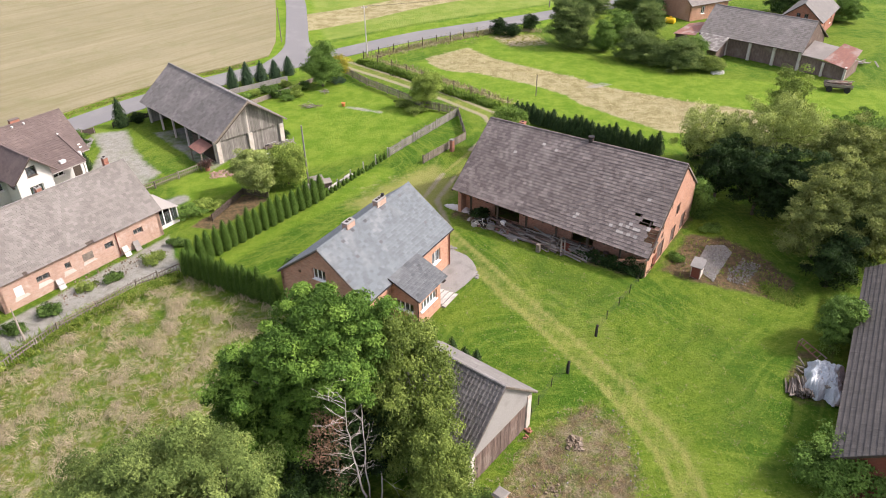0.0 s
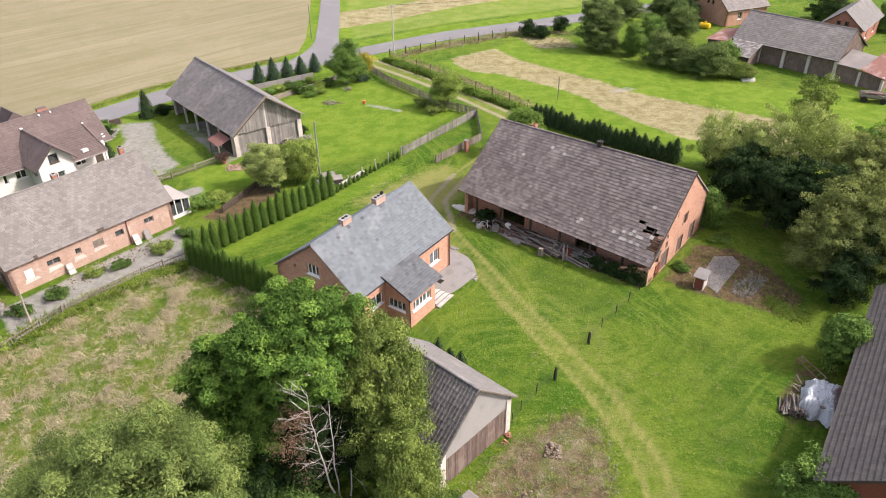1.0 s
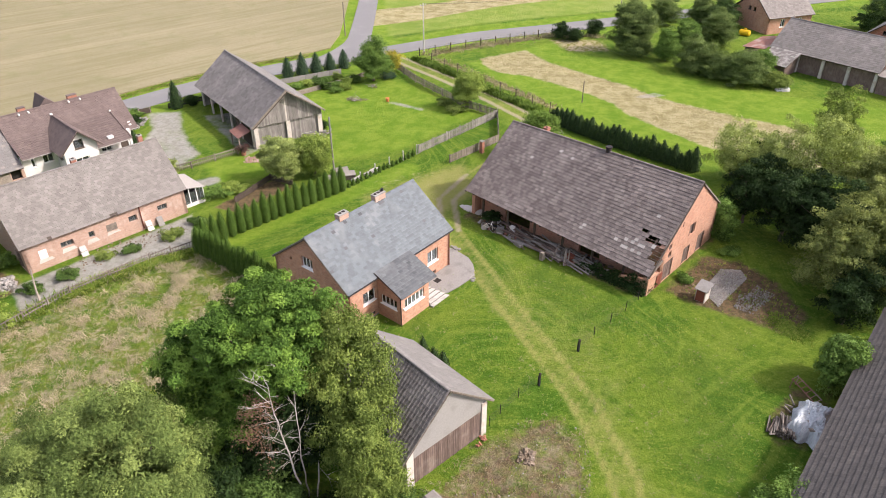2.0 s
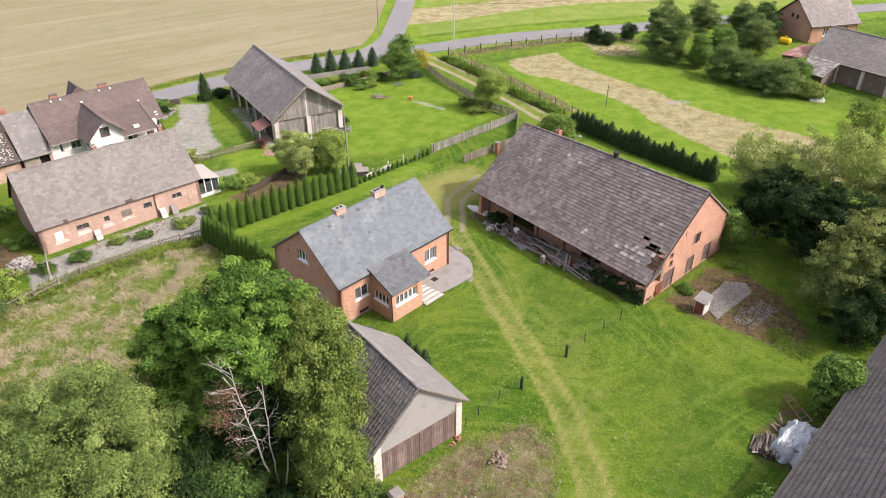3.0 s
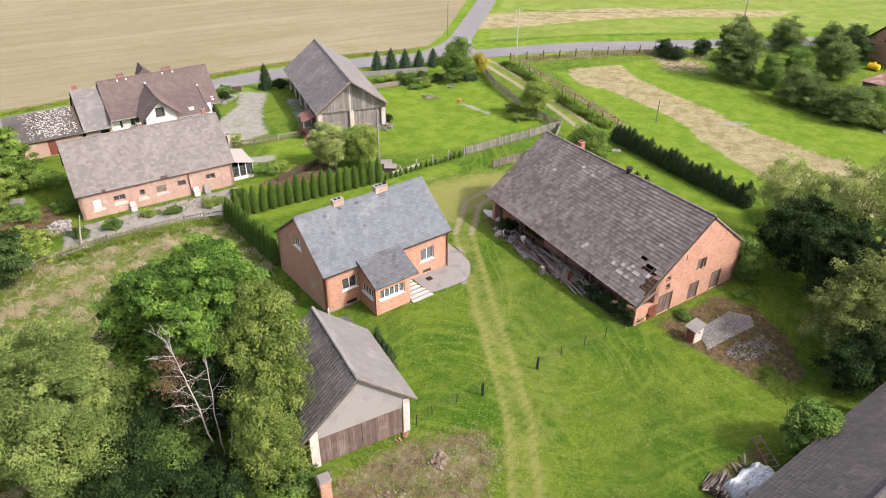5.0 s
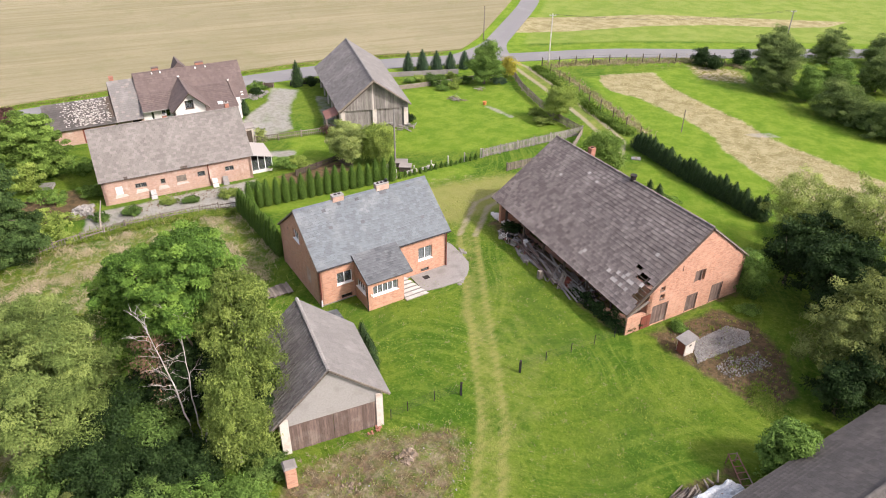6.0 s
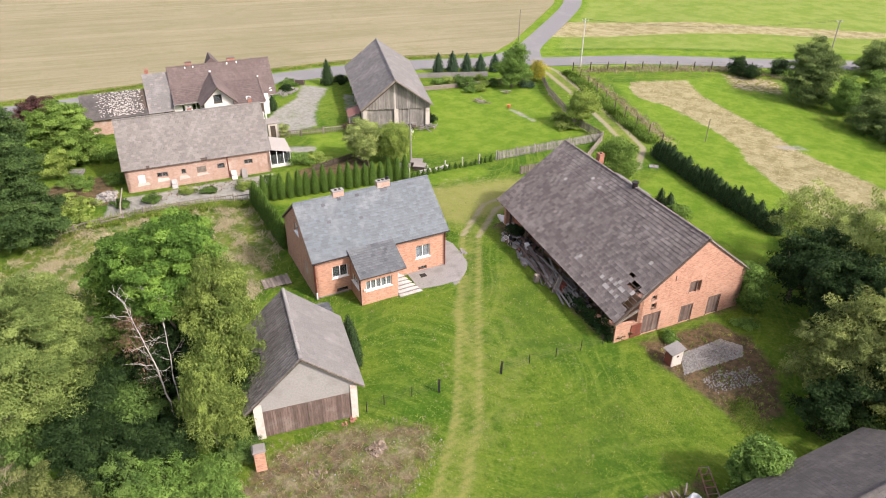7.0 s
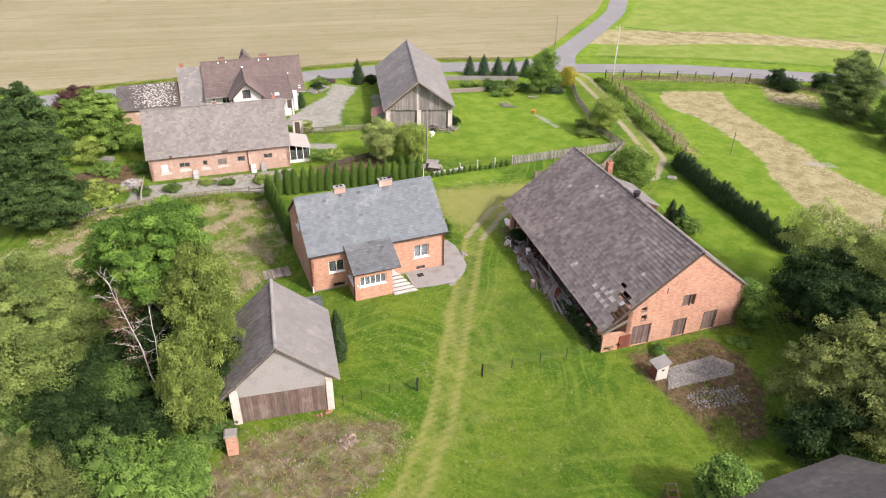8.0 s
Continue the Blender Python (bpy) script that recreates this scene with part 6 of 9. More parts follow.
def tree(name, x, y, label, blobs, leaf, clumps, per, size, seed, category="tree", trunk=None, bark=None, base_r=0.2, aspect=0.5, spread=0.35, droop=0.0, gaps=0.2, lean=(0, 0), limbs=7, group="", shell=0.3, up=0.35, fine=3.2):
    z = ground_z(x, y)
    clumps, per, spread = max(8, int(clumps / fine)), int(per * fine), spread * (1 + 0.25 * (fine - 1))
    if y < 72:
        clumps, per, spread, size = int(clumps * 0.8), int(per * 2.1), spread * 0.8, size * 0.78
    else:
        per, size = int(per * 1.8), size * 0.8
    t = thing(name, x, y, z, 0, label, category, group)
    top = max(b[2] for b in blobs)
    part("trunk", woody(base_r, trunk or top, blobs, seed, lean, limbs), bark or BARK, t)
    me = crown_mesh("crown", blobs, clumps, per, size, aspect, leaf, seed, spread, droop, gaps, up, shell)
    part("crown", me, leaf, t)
    return t


ELDER_LEAF = leafy("elder_leaves", (0.05, 0.095, 0.022), (0.07, 0.125, 0.03), (0.10, 0.16, 0.04))
# trees by the garage
tree("ash_tree", -6.7, 26.8, "tall bright green ash tree with a dense uneven crown", [(-0.2, 0.2, 9.2, 2.6, 2.5, 2.5), (-2.9, -0.3, 8.9, 1.8, 1.7, 1.9), (1.7, 0.9, 10.4, 1.6, 1.6, 1.7), (-1.1, 2.3, 9.8, 1.9, 1.8, 2.0), (0.8, -1.2, 8.9, 1.5, 1.4, 1.7), (-1.7, -1.1, 10.1, 1.4, 1.4, 1.5), (0.3, 0.6, 11.2, 1.3, 1.3, 1.2),
     (-4.4, -0.8, 7.6, 1.8, 1.8, 2.1), (-4.2, -0.9, 5.2, 2.0, 1.9, 2.3), (-2.8, -1.5, 3.4, 1.9, 1.7, 2.1), (-1.6, 0.4, 6.3, 2.2, 2.0, 2.4)],
     ASH_LEAF, 1500, 62, 0.21, 11, base_r=0.32, spread=0.36, limbs=12, gaps=0.3, fine=2.4)
tree("birch_tree", -3.2, 27.4, "slender grey-green birch with drooping sprays", [(0.1, 0.5, 9.6, 1.5, 1.5, 1.9), (0.8, 0.1, 7.8, 1.8, 1.7, 2.2), (-0.7, -0.5, 7.0, 1.5, 1.4, 2.1), (1.3, -0.5, 5.6, 1.7, 1.6, 2.1), (0.1, -1.0, 4.4, 1.6, 1.5, 2.1), (1.4, 0.6, 9.0, 1.1, 1.1, 1.5)],
     BIRCH_LEAF, 520, 42, 0.17, 12, bark=BIRCH_BARK, base_r=0.11, trunk=10.5, lean=(0.5, 0.4), spread=0.4, droop=0.75, gaps=0.5, limbs=14, fine=2.2, aspect=0.55)
tree("birch_tree", -1.3, 24.5, "younger birch with light green hanging sprays", [(0.0, 0.1, 5.5, 1.1, 1.1, 1.5), (0.5, 0.3, 4.0, 1.4, 1.3, 1.6), (-0.5, -0.2, 3.6, 1.2, 1.2, 1.6), (0.9, 0.4, 2.4, 1.3, 1.2, 1.5), (-0.1, -0.6, 2.0, 1.2, 1.1, 1.4)],
     BIRCH_LEAF, 300, 42, 0.165, 18, bark=BIRCH_BARK, base_r=0.07, trunk=6.4, lean=(0.1, 0.1), spread=0.36, droop=0.8, gaps=0.5, limbs=9, fine=2.2, aspect=0.55)
tree("willow_tree", -11.9, 20.4, "broad grey-green willow with soft fine leaves", [(0, 0, 5.6, 3.4, 3.2, 3.4), (-2.4, 0.8, 5.2, 2.7, 2.7, 3.0), (1.8, -0.3, 4.4, 2.2, 2.1, 2.8), (0.2, 1.6, 6.2, 2.4, 2.2, 2.4), (1.2, -2.2, 4.8, 2.8, 2.4, 3.0), (-3.4, -1.6, 4.4, 2.6, 2.4, 3.0)],
     WILLOW_LEAF, 1150, 54, 0.175, 13, base_r=0.25, spread=0.42, aspect=0.45, gaps=0.35, limbs=10)
tree("willow_tree", -17.6, 22.6, "broad grey-green willow with soft fine leaves", [(0, 0, 3.5, 2.6, 2.4, 2.7), (2.0, -1.2, 3.2, 2.4, 2.2, 2.4), (-2.0, -1.2, 2.8, 2.2, 2.0, 2.2), (3.6, 0.2, 2.6, 1.8, 1.6, 1.9)],
     WILLOW_LEAF, 800, 50, 0.175, 17, base_r=0.18, spread=0.42, aspect=0.45, gaps=0.35, limbs=8)
tree("willow_bush", -1.4, 15.3, "dull olive-green willow bush with fine leaves", [(0, 0, 1.7, 2.6, 2.0, 1.7), (2.2, 0.4, 1.4, 2.0, 1.6, 1.5), (-2.8, 0.2, 1.6, 2.2, 1.8, 1.6)], OLIVE_LEAF, 700, 26, 0.18, 14, "bush", base_r=0.1, aspect=0.35, spread=0.3)
tree("willow_bush", -17.5, 18.0, "grey-green willow bush at the meadow edge", [(0, 0, 3.0, 3.0, 2.6, 3.0), (2.6, 0.6, 3.2, 2.4, 2.2, 2.8)], WILLOW_LEAF, 480, 26, 0.2, 15, "bush", base_r=0.14, aspect=0.35)
# leaf colour by bush: the shaded brambles are painted darker
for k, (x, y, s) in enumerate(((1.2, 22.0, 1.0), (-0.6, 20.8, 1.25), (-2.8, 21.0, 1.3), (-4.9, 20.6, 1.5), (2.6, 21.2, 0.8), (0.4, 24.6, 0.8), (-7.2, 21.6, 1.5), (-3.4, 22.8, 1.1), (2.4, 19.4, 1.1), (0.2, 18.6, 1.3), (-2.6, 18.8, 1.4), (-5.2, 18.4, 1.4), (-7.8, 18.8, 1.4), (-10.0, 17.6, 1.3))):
    tree("bramble_bush", x, y, "low green bramble thicket under the trees, darker where shaded", [(0, 0, 0.7 * s, 1.5 * s, 1.3 * s, 0.9 * s), (0.8 * s, 0.4, 0.5 * s, 1.1 * s, 1.0 * s, 0.7 * s)], (MID_LEAF if k in (0, 1, 4, 8, 9) else DARK_LEAF if k in (2, 3, 6, 7, 11, 12) else ELDER_LEAF), 170, 22, 0.17, 40 + k, "bush", base_r=0.04, limbs=3, group="brambles under the trees", spread=0.25)


# undergrowth whose near-black leaves stand in for the shade below the ash
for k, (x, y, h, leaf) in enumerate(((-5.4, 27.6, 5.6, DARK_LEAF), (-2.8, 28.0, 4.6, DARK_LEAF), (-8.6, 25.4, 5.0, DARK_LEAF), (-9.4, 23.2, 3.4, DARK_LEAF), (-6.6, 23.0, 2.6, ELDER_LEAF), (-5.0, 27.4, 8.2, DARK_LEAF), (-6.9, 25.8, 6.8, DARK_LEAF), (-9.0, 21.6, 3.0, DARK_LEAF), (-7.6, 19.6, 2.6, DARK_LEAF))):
    tree("elder_tree", x, y, "undergrowth tree beneath the ash, shade in its dark leaf colour", [(0, 0, h * 0.55, 1.9, 1.7, h * 0.45), (0.9, -0.4, h * 0.4, 1.5, 1.4, h * 0.36)], leaf, 210, 26, 0.24, 140 + k, group="undergrowth trees", base_r=0.08, limbs=5)


def dead_birch(x, y, spine, thick, branches, seed, label):
    """A bare stem along a spine, with long thin branches towards the light side."""
    r = np.random.default_rng(seed)
    t = thing("dead_birch", x, y, 0, 0, label, "tree", "dead birches")
    pts = [V(p) for p in spine]
    dense = []
    for i in range(len(pts) - 1):
        p0, p1, p2, p3 = pts[max(i - 1, 0)], pts[i], pts[i + 1], pts[min(i + 2, len(pts) - 1)]
        for k in range(4):
            q = k / 4
            dense.append(0.5 * (2 * p1 + (p2 - p0) * q + (2 * p0 - 5 * p1 + 4 * p2 - p3) * q * q + (3 * p1 - p0 - 3 * p2 + p3) * q ** 3) + V(r.normal(size=3)) * 0.03)
    dense.append(pts[-1])
    n = len(dense)
    part("trunk", Geo().tube(dense, [thick * (1 - 0.85 * i / (n - 1)) for i in range(n)], 8), BIRCH_BARK, t)
    for k in range(branches):
        q = 0.32 + 0.65 * (k + r.random()) / branches
        i = min(int(q * (n - 1)), n - 2)
        a = dense[i].lerp(dense[i + 1], q * (n - 1) - i)
        ang = r.normal(3.3, 0.65) if k % 4 else r.normal(0.2, 0.9)
        ln = r.uniform(0.6, 2.7) * (1.25 - 0.7 * q) * (1.0 if k % 4 else 0.6)
        d = V((math.cos(ang), math.sin(ang), r.uniform(-0.05, 0.95))).normalized()
        way = [a, *[a + d * ln * q + V(r.normal(size=3)) * 0.09 * ln * q + V((0, 0, -0.1 * ln * q * q)) for q in (0.35, 0.7, 1.0)]]
        br = part("branch", Geo().tube(way, [0.014, 0.011, 0.008, 0.004], 5), BIRCH_BARK, t)
        for _ in range(3):
            s = way[1].lerp(way[3], r.uniform(0, 0.8))
            e = s + d * r.uniform(0.3, 0.7) + V(r.normal(size=3)) * 0.25
            part("twig", Geo().tube([s, s.lerp(e, 0.5) + V((0, 0, 0.04)), e], [0.009, 0.007, 0.003], 4), BIRCH_BARK, br)
    return t


dead_birch(-4.9, 24.3, [(0, 0, -0.1), (-0.25, -0.1, 2.4), (-0.5, -0.2, 4.8), (-0.5, -0.65, 7.6), (-0.4, -1.1, 10.2)], 0.07, 24, 3, "leaning dead birch with long bare white branches")
dead_birch(-4.85, 24.8, [(0, 0, -0.1), (-0.1, 0.0, 2.6), (-0.1, 0.15, 5.0), (-0.05, 0.3, 8.0), (0.05, 0.3, 9.6)], 0.05, 14, 5, "slim upright dead birch with bare white branches")
dead_birch(-4.25, 24.55, [(0, 0, -0.1), (0.0, 0.5, 1.8), (0.05, 1.2, 3.4), (0.0, 1.9, 5.0)], 0.06, 4, 8, "short broken dead birch stem")
tree("withered_bush", -6.3, 24.2, "withered shrub with rust-brown leaves between the trunks", [(-0.3, 0.0, 4.2, 0.8, 0.8, 1.7), (-0.2, -0.2, 7.0, 0.8, 0.8, 1.5), (-0.9, -0.3, 5.4, 0.7, 0.7, 1.2)], DEAD_LEAF, 120, 9, 0.12, 21, "bush", base_r=0.05, droop=0.4, gaps=0.5, limbs=6)
# growth between the willow and the ash; sun and shade set by leaf colour
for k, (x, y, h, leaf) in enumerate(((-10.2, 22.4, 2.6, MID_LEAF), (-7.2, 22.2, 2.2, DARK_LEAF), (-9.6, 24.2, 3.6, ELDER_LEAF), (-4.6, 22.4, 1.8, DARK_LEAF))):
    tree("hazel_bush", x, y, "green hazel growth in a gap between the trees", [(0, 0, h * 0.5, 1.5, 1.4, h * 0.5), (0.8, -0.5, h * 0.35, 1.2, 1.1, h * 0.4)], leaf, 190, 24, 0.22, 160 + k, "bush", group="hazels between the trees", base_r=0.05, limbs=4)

# dark trees beyond the meadow
tree("lime_tree", -36.2, 31.0, "tall dense dark green lime tree leafy to the ground", [(-0.4, 0, 3.0, 3.9, 3.8, 3.0), (-0.4, 0, 5.8, 3.1, 3.0, 3.1), (-0.4, 0, 8.4, 2.0, 2.0, 2.4), (1.7, 1.0, 2.0, 2.6, 2.5, 2.1), (1.0, -2.0, 3.0, 2.6, 2.4, 2.6)], WOOD_LEAF, 2300, 26, 0.24, 22, base_r=0.32, gaps=0.1, limbs=12)
tree("lime_tree", -42.5, 34.4, "tall dark green broadleaf tree", [(0, 0, 5.4, 2.6, 2.6, 3.4), (0, 0, 9.0, 1.5, 1.5, 2.4), (-1.6, -1.2, 6.0, 2.2, 2.2, 3.4)], WOOD_LEAF, 1300, 24, 0.26, 23, base_r=0.28)
tree("walnut_tree", -48.8, 43.6, "round light green walnut tree", [(0, 0, 3.8, 2.9, 2.9, 2.8), (-1.8, -1.2, 3.0, 2.2, 2.0, 2.2), (1.6, 0.4, 3.0, 2.2, 2.2, 2.3), (0.6, -1.0, 1.6, 2.4, 2.2, 1.7)], WALNUT_LEAF, 1300, 26, 0.28, 25, base_r=0.2)
tree("garden_bush", -46.0, 40.6, "tall light green garden shrub", [(0, 0, 1.4, 1.8, 1.5, 1.5)], LIME_LEAF, 150, 22, 0.2, 26, "bush", base_r=0.05, limbs=3)
tree("purple_plum", -58.6, 46.4, "dark purple-leaved plum tree", [(0, 0, 3.0, 1.6, 1.6, 1.8), (-1.6, -1.0, 2.4, 1.4, 1.4, 1.5)], PURPLE_LEAF, 240, 22, 0.26, 27, base_r=0.12)

# thicket behind the yard
def thicket_tree(x, y, name, label, blobs, leaf, clumps, size, droop, seed):
    tree(name, x, y, label, blobs, leaf, clumps, 24, size, seed, group="thicket trees", droop=droop, base_r=0.14, aspect=0.42, limbs=10, gaps=0.3 if leaf is PALE_LEAF else 0.15)


thicket_tree(25.2, 66.2, "willow_tree", "feathery pale willow in the thicket", [(0, 0, 5.6, 3.0, 2.8, 2.2), (1.8, -1.0, 4.6, 2.2, 2.0, 2.0), (-1.8, 0.2, 4.4, 1.8, 1.8, 1.8)], PALE_LEAF, 380, 0.20, 0.5, 60)
thicket_tree(30.4, 64.6, "willow_tree", "broad pale green willow with open branches", [(0, 0, 6.4, 3.4, 3.0, 2.8), (2.6, -0.6, 6.0, 2.8, 2.6, 2.6), (-2.2, -0.4, 5.0, 2.2, 2.2, 2.2), (4.2, 0.6, 5.0, 2.4, 2.2, 2.4)], PALE_LEAF, 720, 0.21, 0.5, 61)
thicket_tree(33.4, 69.4, "poplar_tree", "upright light green poplar above the thicket", [(0, 0, 7.0, 1.9, 1.9, 3.6), (0.8, 0.4, 4.4, 2.0, 2.0, 2.6)], BIRCH_LEAF, 420, 0.24, 0.2, 62)
thicket_tree(27.6, 58.6, "elder_tree", "elder with the thicket's shade in its dark green leaves", [(0, 0, 3.6, 2.8, 2.6, 2.8), (1.4, -2.0, 2.8, 2.4, 2.2, 2.3)], DARK_LEAF, 560, 0.26, 0.1, 63)
thicket_tree(24.8, 61.4, "elder_tree", "elder with the thicket's shade in its dark green leaves", [(0, 0, 3.0, 2.2, 2.2, 2.6), (1.8, 1.4, 3.6, 2.2, 2.0, 2.4)], DARK_LEAF, 520, 0.26, 0.1, 64)
thicket_tree(30.2, 56.0, "elder_tree", "elder with the thicket's shade in its dark green leaves", [(0, 0, 4.0, 2.8, 2.6, 3.0), (-1.8, 1.8, 4.4, 2.2, 2.2, 2.5)], DARK_LEAF, 560, 0.26, 0.1, 65)
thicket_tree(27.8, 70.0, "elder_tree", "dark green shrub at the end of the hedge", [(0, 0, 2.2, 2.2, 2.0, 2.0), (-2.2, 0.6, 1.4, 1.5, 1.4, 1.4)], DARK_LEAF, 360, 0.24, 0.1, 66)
thicket_tree(30.2, 51.4, "sallow_tree", "full grey-green sallow tree at the yard edge", [(0, 0, 4.4, 3.2, 2.8, 3.2), (2.2, 1.4, 5.0, 2.8, 2.6, 3.0), (-1.4, -1.6, 3.2, 2.4, 2.2, 2.6), (1.6, -2.0, 4.0, 2.4, 2.2, 2.8)], SALLOW_LEAF, 900, 0.22, 0.1, 67)
thicket_tree(35.0, 51.0, "sallow_tree", "full grey-green sallow tree at the yard edge", [(0, 0, 4.8, 3.2, 3.0, 3.4), (1.8, 2.0, 5.0, 2.8, 2.6, 3.0), (-1.0, -2.2, 4.0, 2.6, 2.4, 3.0)], SALLOW_LEAF, 800, 0.22, 0.1, 68)
thicket_tree(34.6, 58.6, "sallow_tree", "full grey-green sallow tree at the yard edge", [(0, 0, 5.2, 3.4, 3.2, 3.4), (2.4, 1.0, 5.6, 3.0, 2.8, 3.0)], SALLOW_LEAF, 760, 0.23, 0.15, 69)
thicket_tree(38.4, 63.5, "sallow_tree", "dark sallow tree at the far side of the thicket", [(0, 0, 4.6, 3.4, 3.2, 3.4), (2.6, -2.0, 4.6, 3.0, 2.8, 3.2)], MID_LEAF, 640, 0.25, 0.15, 70)
thicket_tree(29.6, 46.9, "elder_tree", "dark green elder beside the long shed", [(0, 0, 2.2, 1.8, 1.7, 2.2), (1.6, 1.6, 2.8, 2.0, 1.8, 2.2)], DARK_LEAF, 360, 0.24, 0.1, 71)
tree("elder_bush", 26.8, 39.4, "leafy green elder bush against the shed eave", [(0.2, 0, 2.5, 1.0, 1.0, 1.5), (0.6, 0.8, 2.2, 0.9, 0.9, 1.3), (-0.3, -0.4, 1.6, 0.9, 0.8, 1.3)], MID_LEAF, 330, 24, 0.24, 80, "bush", base_r=0.1)
tree("elder_bush", 21.6, 27.2, "leafy green bush at the shed corner", [(0, 0, 1.3, 2.0, 1.6, 1.5), (2.0, -0.8, 1.2, 1.6, 1.4, 1.4)], MID_LEAF, 560, 24, 0.2, 81, "bush", base_r=0.06)
tree("ivy_bush", 22.0, 58.6, "tall ivy-grown bush at the barn corner", [(0, 0, 1.7, 1.3, 1.1, 1.9), (0.5, -0.6, 1.1, 1.1, 1.0, 1.3)], MID_LEAF, 220, 22, 0.2, 82, "bush", base_r=0.08)
tree("bird_cherry", 5.0, 72.6, "bright green young tree behind the barn", [(0, 0, 2.9, 1.7, 1.6, 2.1), (0.5, -0.6, 2.0, 1.4, 1.3, 1.5)], WALNUT_LEAF, 460, 28, 0.2, 83, base_r=0.08)
tree("young_ash", -4.8, 85.8, "pale green young ash at the lane fence", [(0, 0, 2.6, 1.5, 1.5, 1.9), (-0.5, 0.4, 1.9, 1.3, 1.2, 1.4)], LIME_LEAF, 480, 30, 0.2, 84, base_r=0.07)
tree("apple_tree", -20.3, 95.4, "spreading green apple tree in the garden", [(0, 0, 3.4, 1.6, 1.6, 1.4), (0.6, 0.4, 4.8, 1.1, 1.0, 1.2), (-1.2, -0.4, 2.6, 1.3, 1.3, 1.1), (1.3, 0.1, 2.4, 1.3, 1.3, 1.1), (-0.5, 0.6, 4.2, 1.0, 1.0, 0.9), (0.1, -0.8, 1.6, 1.3, 1.2, 0.9)], MID_LEAF, 700, 24, 0.2, 85, base_r=0.18)
tree("willow_shrub", -21.6, 63.1, "round silvery willow behind the hedge", [(0, 0, 2.8, 1.8, 1.7, 1.7), (0.6, -0.5, 2.1, 1.4, 1.3, 1.3)], PALE_LEAF, 760, 34, 0.19, 86, base_r=0.12, aspect=0.5, gaps=0.1)
tree("willow_shrub", -18.5, 65.0, "yellowish weeping willow behind the hedge", [(0, 0, 2.8, 1.7, 1.6, 1.6), (0.3, -0.3, 1.9, 1.4, 1.4, 1.3)], LIME_LEAF, 700, 34, 0.19, 87, base_r=0.1, aspect=0.5, droop=0.6, gaps=0.1)
tree("roadside_tree", 16.7, 113.3, "large round dark green tree beside the road", [(0, 0, 3.2, 2.8, 2.7, 3.0), (-0.6, 0.6, 5.6, 1.9, 1.9, 2.0), (1.1, -0.5, 4.6, 1.9, 1.9, 2.1), (0.3, -1.0, 1.5, 2.4, 2.1, 1.5)], ORCHARD_LEAF, 1300, 32, 0.21, 88, base_r=0.25)
for k, (x, y, s, h, leaf) in enumerate(((22.8, 131.5, 2.2, 4.6, ORCHARD_LEAF), (29.8, 134.4, 1.9, 4.0, ORCHARD_LEAF), (33.0, 131.4, 1.9, 4.6, WOOD_LEAF), (30.0, 119.6, 2.4, 5.6, ORCHARD_LEAF), (21.7, 110.4, 1.1, 4.4, MID_LEAF), (24.6, 114.2, 1.7, 5.0, MID_LEAF), (25.6, 105.8, 2.3, 4.4, ORCHARD_LEAF),
                                        (28.2, 103.8, 1.9, 3.2, ORCHARD_LEAF), (31.2, 101.6, 2.3, 4.2, ORCHARD_LEAF), (34.4, 105.4, 1.4, 3.2, MID_LEAF), (58.4, 133.5, 2.6, 5.2, WOOD_LEAF), (66.0, 127.5, 2.2, 4.0, MID_LEAF), (35.6, 100.9, 1.3, 1.6, BIRCH_LEAF))):
    tree("orchard_tree", x, y, "bushy green tree of the overgrown orchard", [(0, 0, h * 0.58, s, s * 0.95, h * 0.45), (s * 0.5, -s * 0.4, h * 0.4, s * 0.8, s * 0.75, h * 0.36), (-s * 0.3, 0, h * 0.25, s * 0.95, s * 0.9, h * 0.25)], leaf, 420, 32, 0.19, 100 + k, group="orchard trees", base_r=0.1, limbs=5)
for k, (x, y, s) in enumerate(((5.6, 119.8, 1.3), (7.6, 118.6, 1.0), (10.9, 122.6, 1.35))):
    tree("hedge_bush", x, y, "rounded dark green roadside bush", [(0, 0, 0.8 * s, 1.1 * s, s, 0.9 * s)], DARK_LEAF, 110, 20, 0.22, 120 + k, "bush", base_r=0.05, limbs=3, group="roadside bushes")


# columns of clipped conifers
def column_mesh(seed, h, w, leaf, n=1500, size=0.15, point=1.7, ragged=0.12):
    """One conifer: upright sprays over a tapered core, coloured dark as inner shade."""
    r = np.random.default_rng(seed)
    v = 1 - np.sqrt(r.random(n)) * 0.985
    ang = r.uniform(0, 2 * math.pi, n)
    prof = lambda q: np.maximum(0.04, (1 - q ** point) ** 0.75) * (0.72 + 0.28 * np.minimum(1, q * 5))
    rad = w / 2 * prof(v) * (1 + ragged * np.sin(ang * 5 + v * 20 + seed) + ragged * r.normal(size=n))
    pts = np.stack([rad * np.cos(ang), rad * np.sin(ang), 0.04 + v * h], -1)
    out = np.stack([np.cos(ang), np.sin(ang), np.full(n, 0.25)], -1)
    sides = 9
    vs, fs = [], []
    for i in range(9):
        q = i / 8
        for k in range(sides):
            a = 2 * math.pi * k / sides
            rr = 0.8 * w / 2 * float(prof(np.array(q)))
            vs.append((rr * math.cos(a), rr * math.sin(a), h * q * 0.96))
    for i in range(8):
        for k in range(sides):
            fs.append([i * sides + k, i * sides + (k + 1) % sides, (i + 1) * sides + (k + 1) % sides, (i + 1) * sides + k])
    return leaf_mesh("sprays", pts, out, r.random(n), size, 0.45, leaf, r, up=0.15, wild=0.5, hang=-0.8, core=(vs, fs))


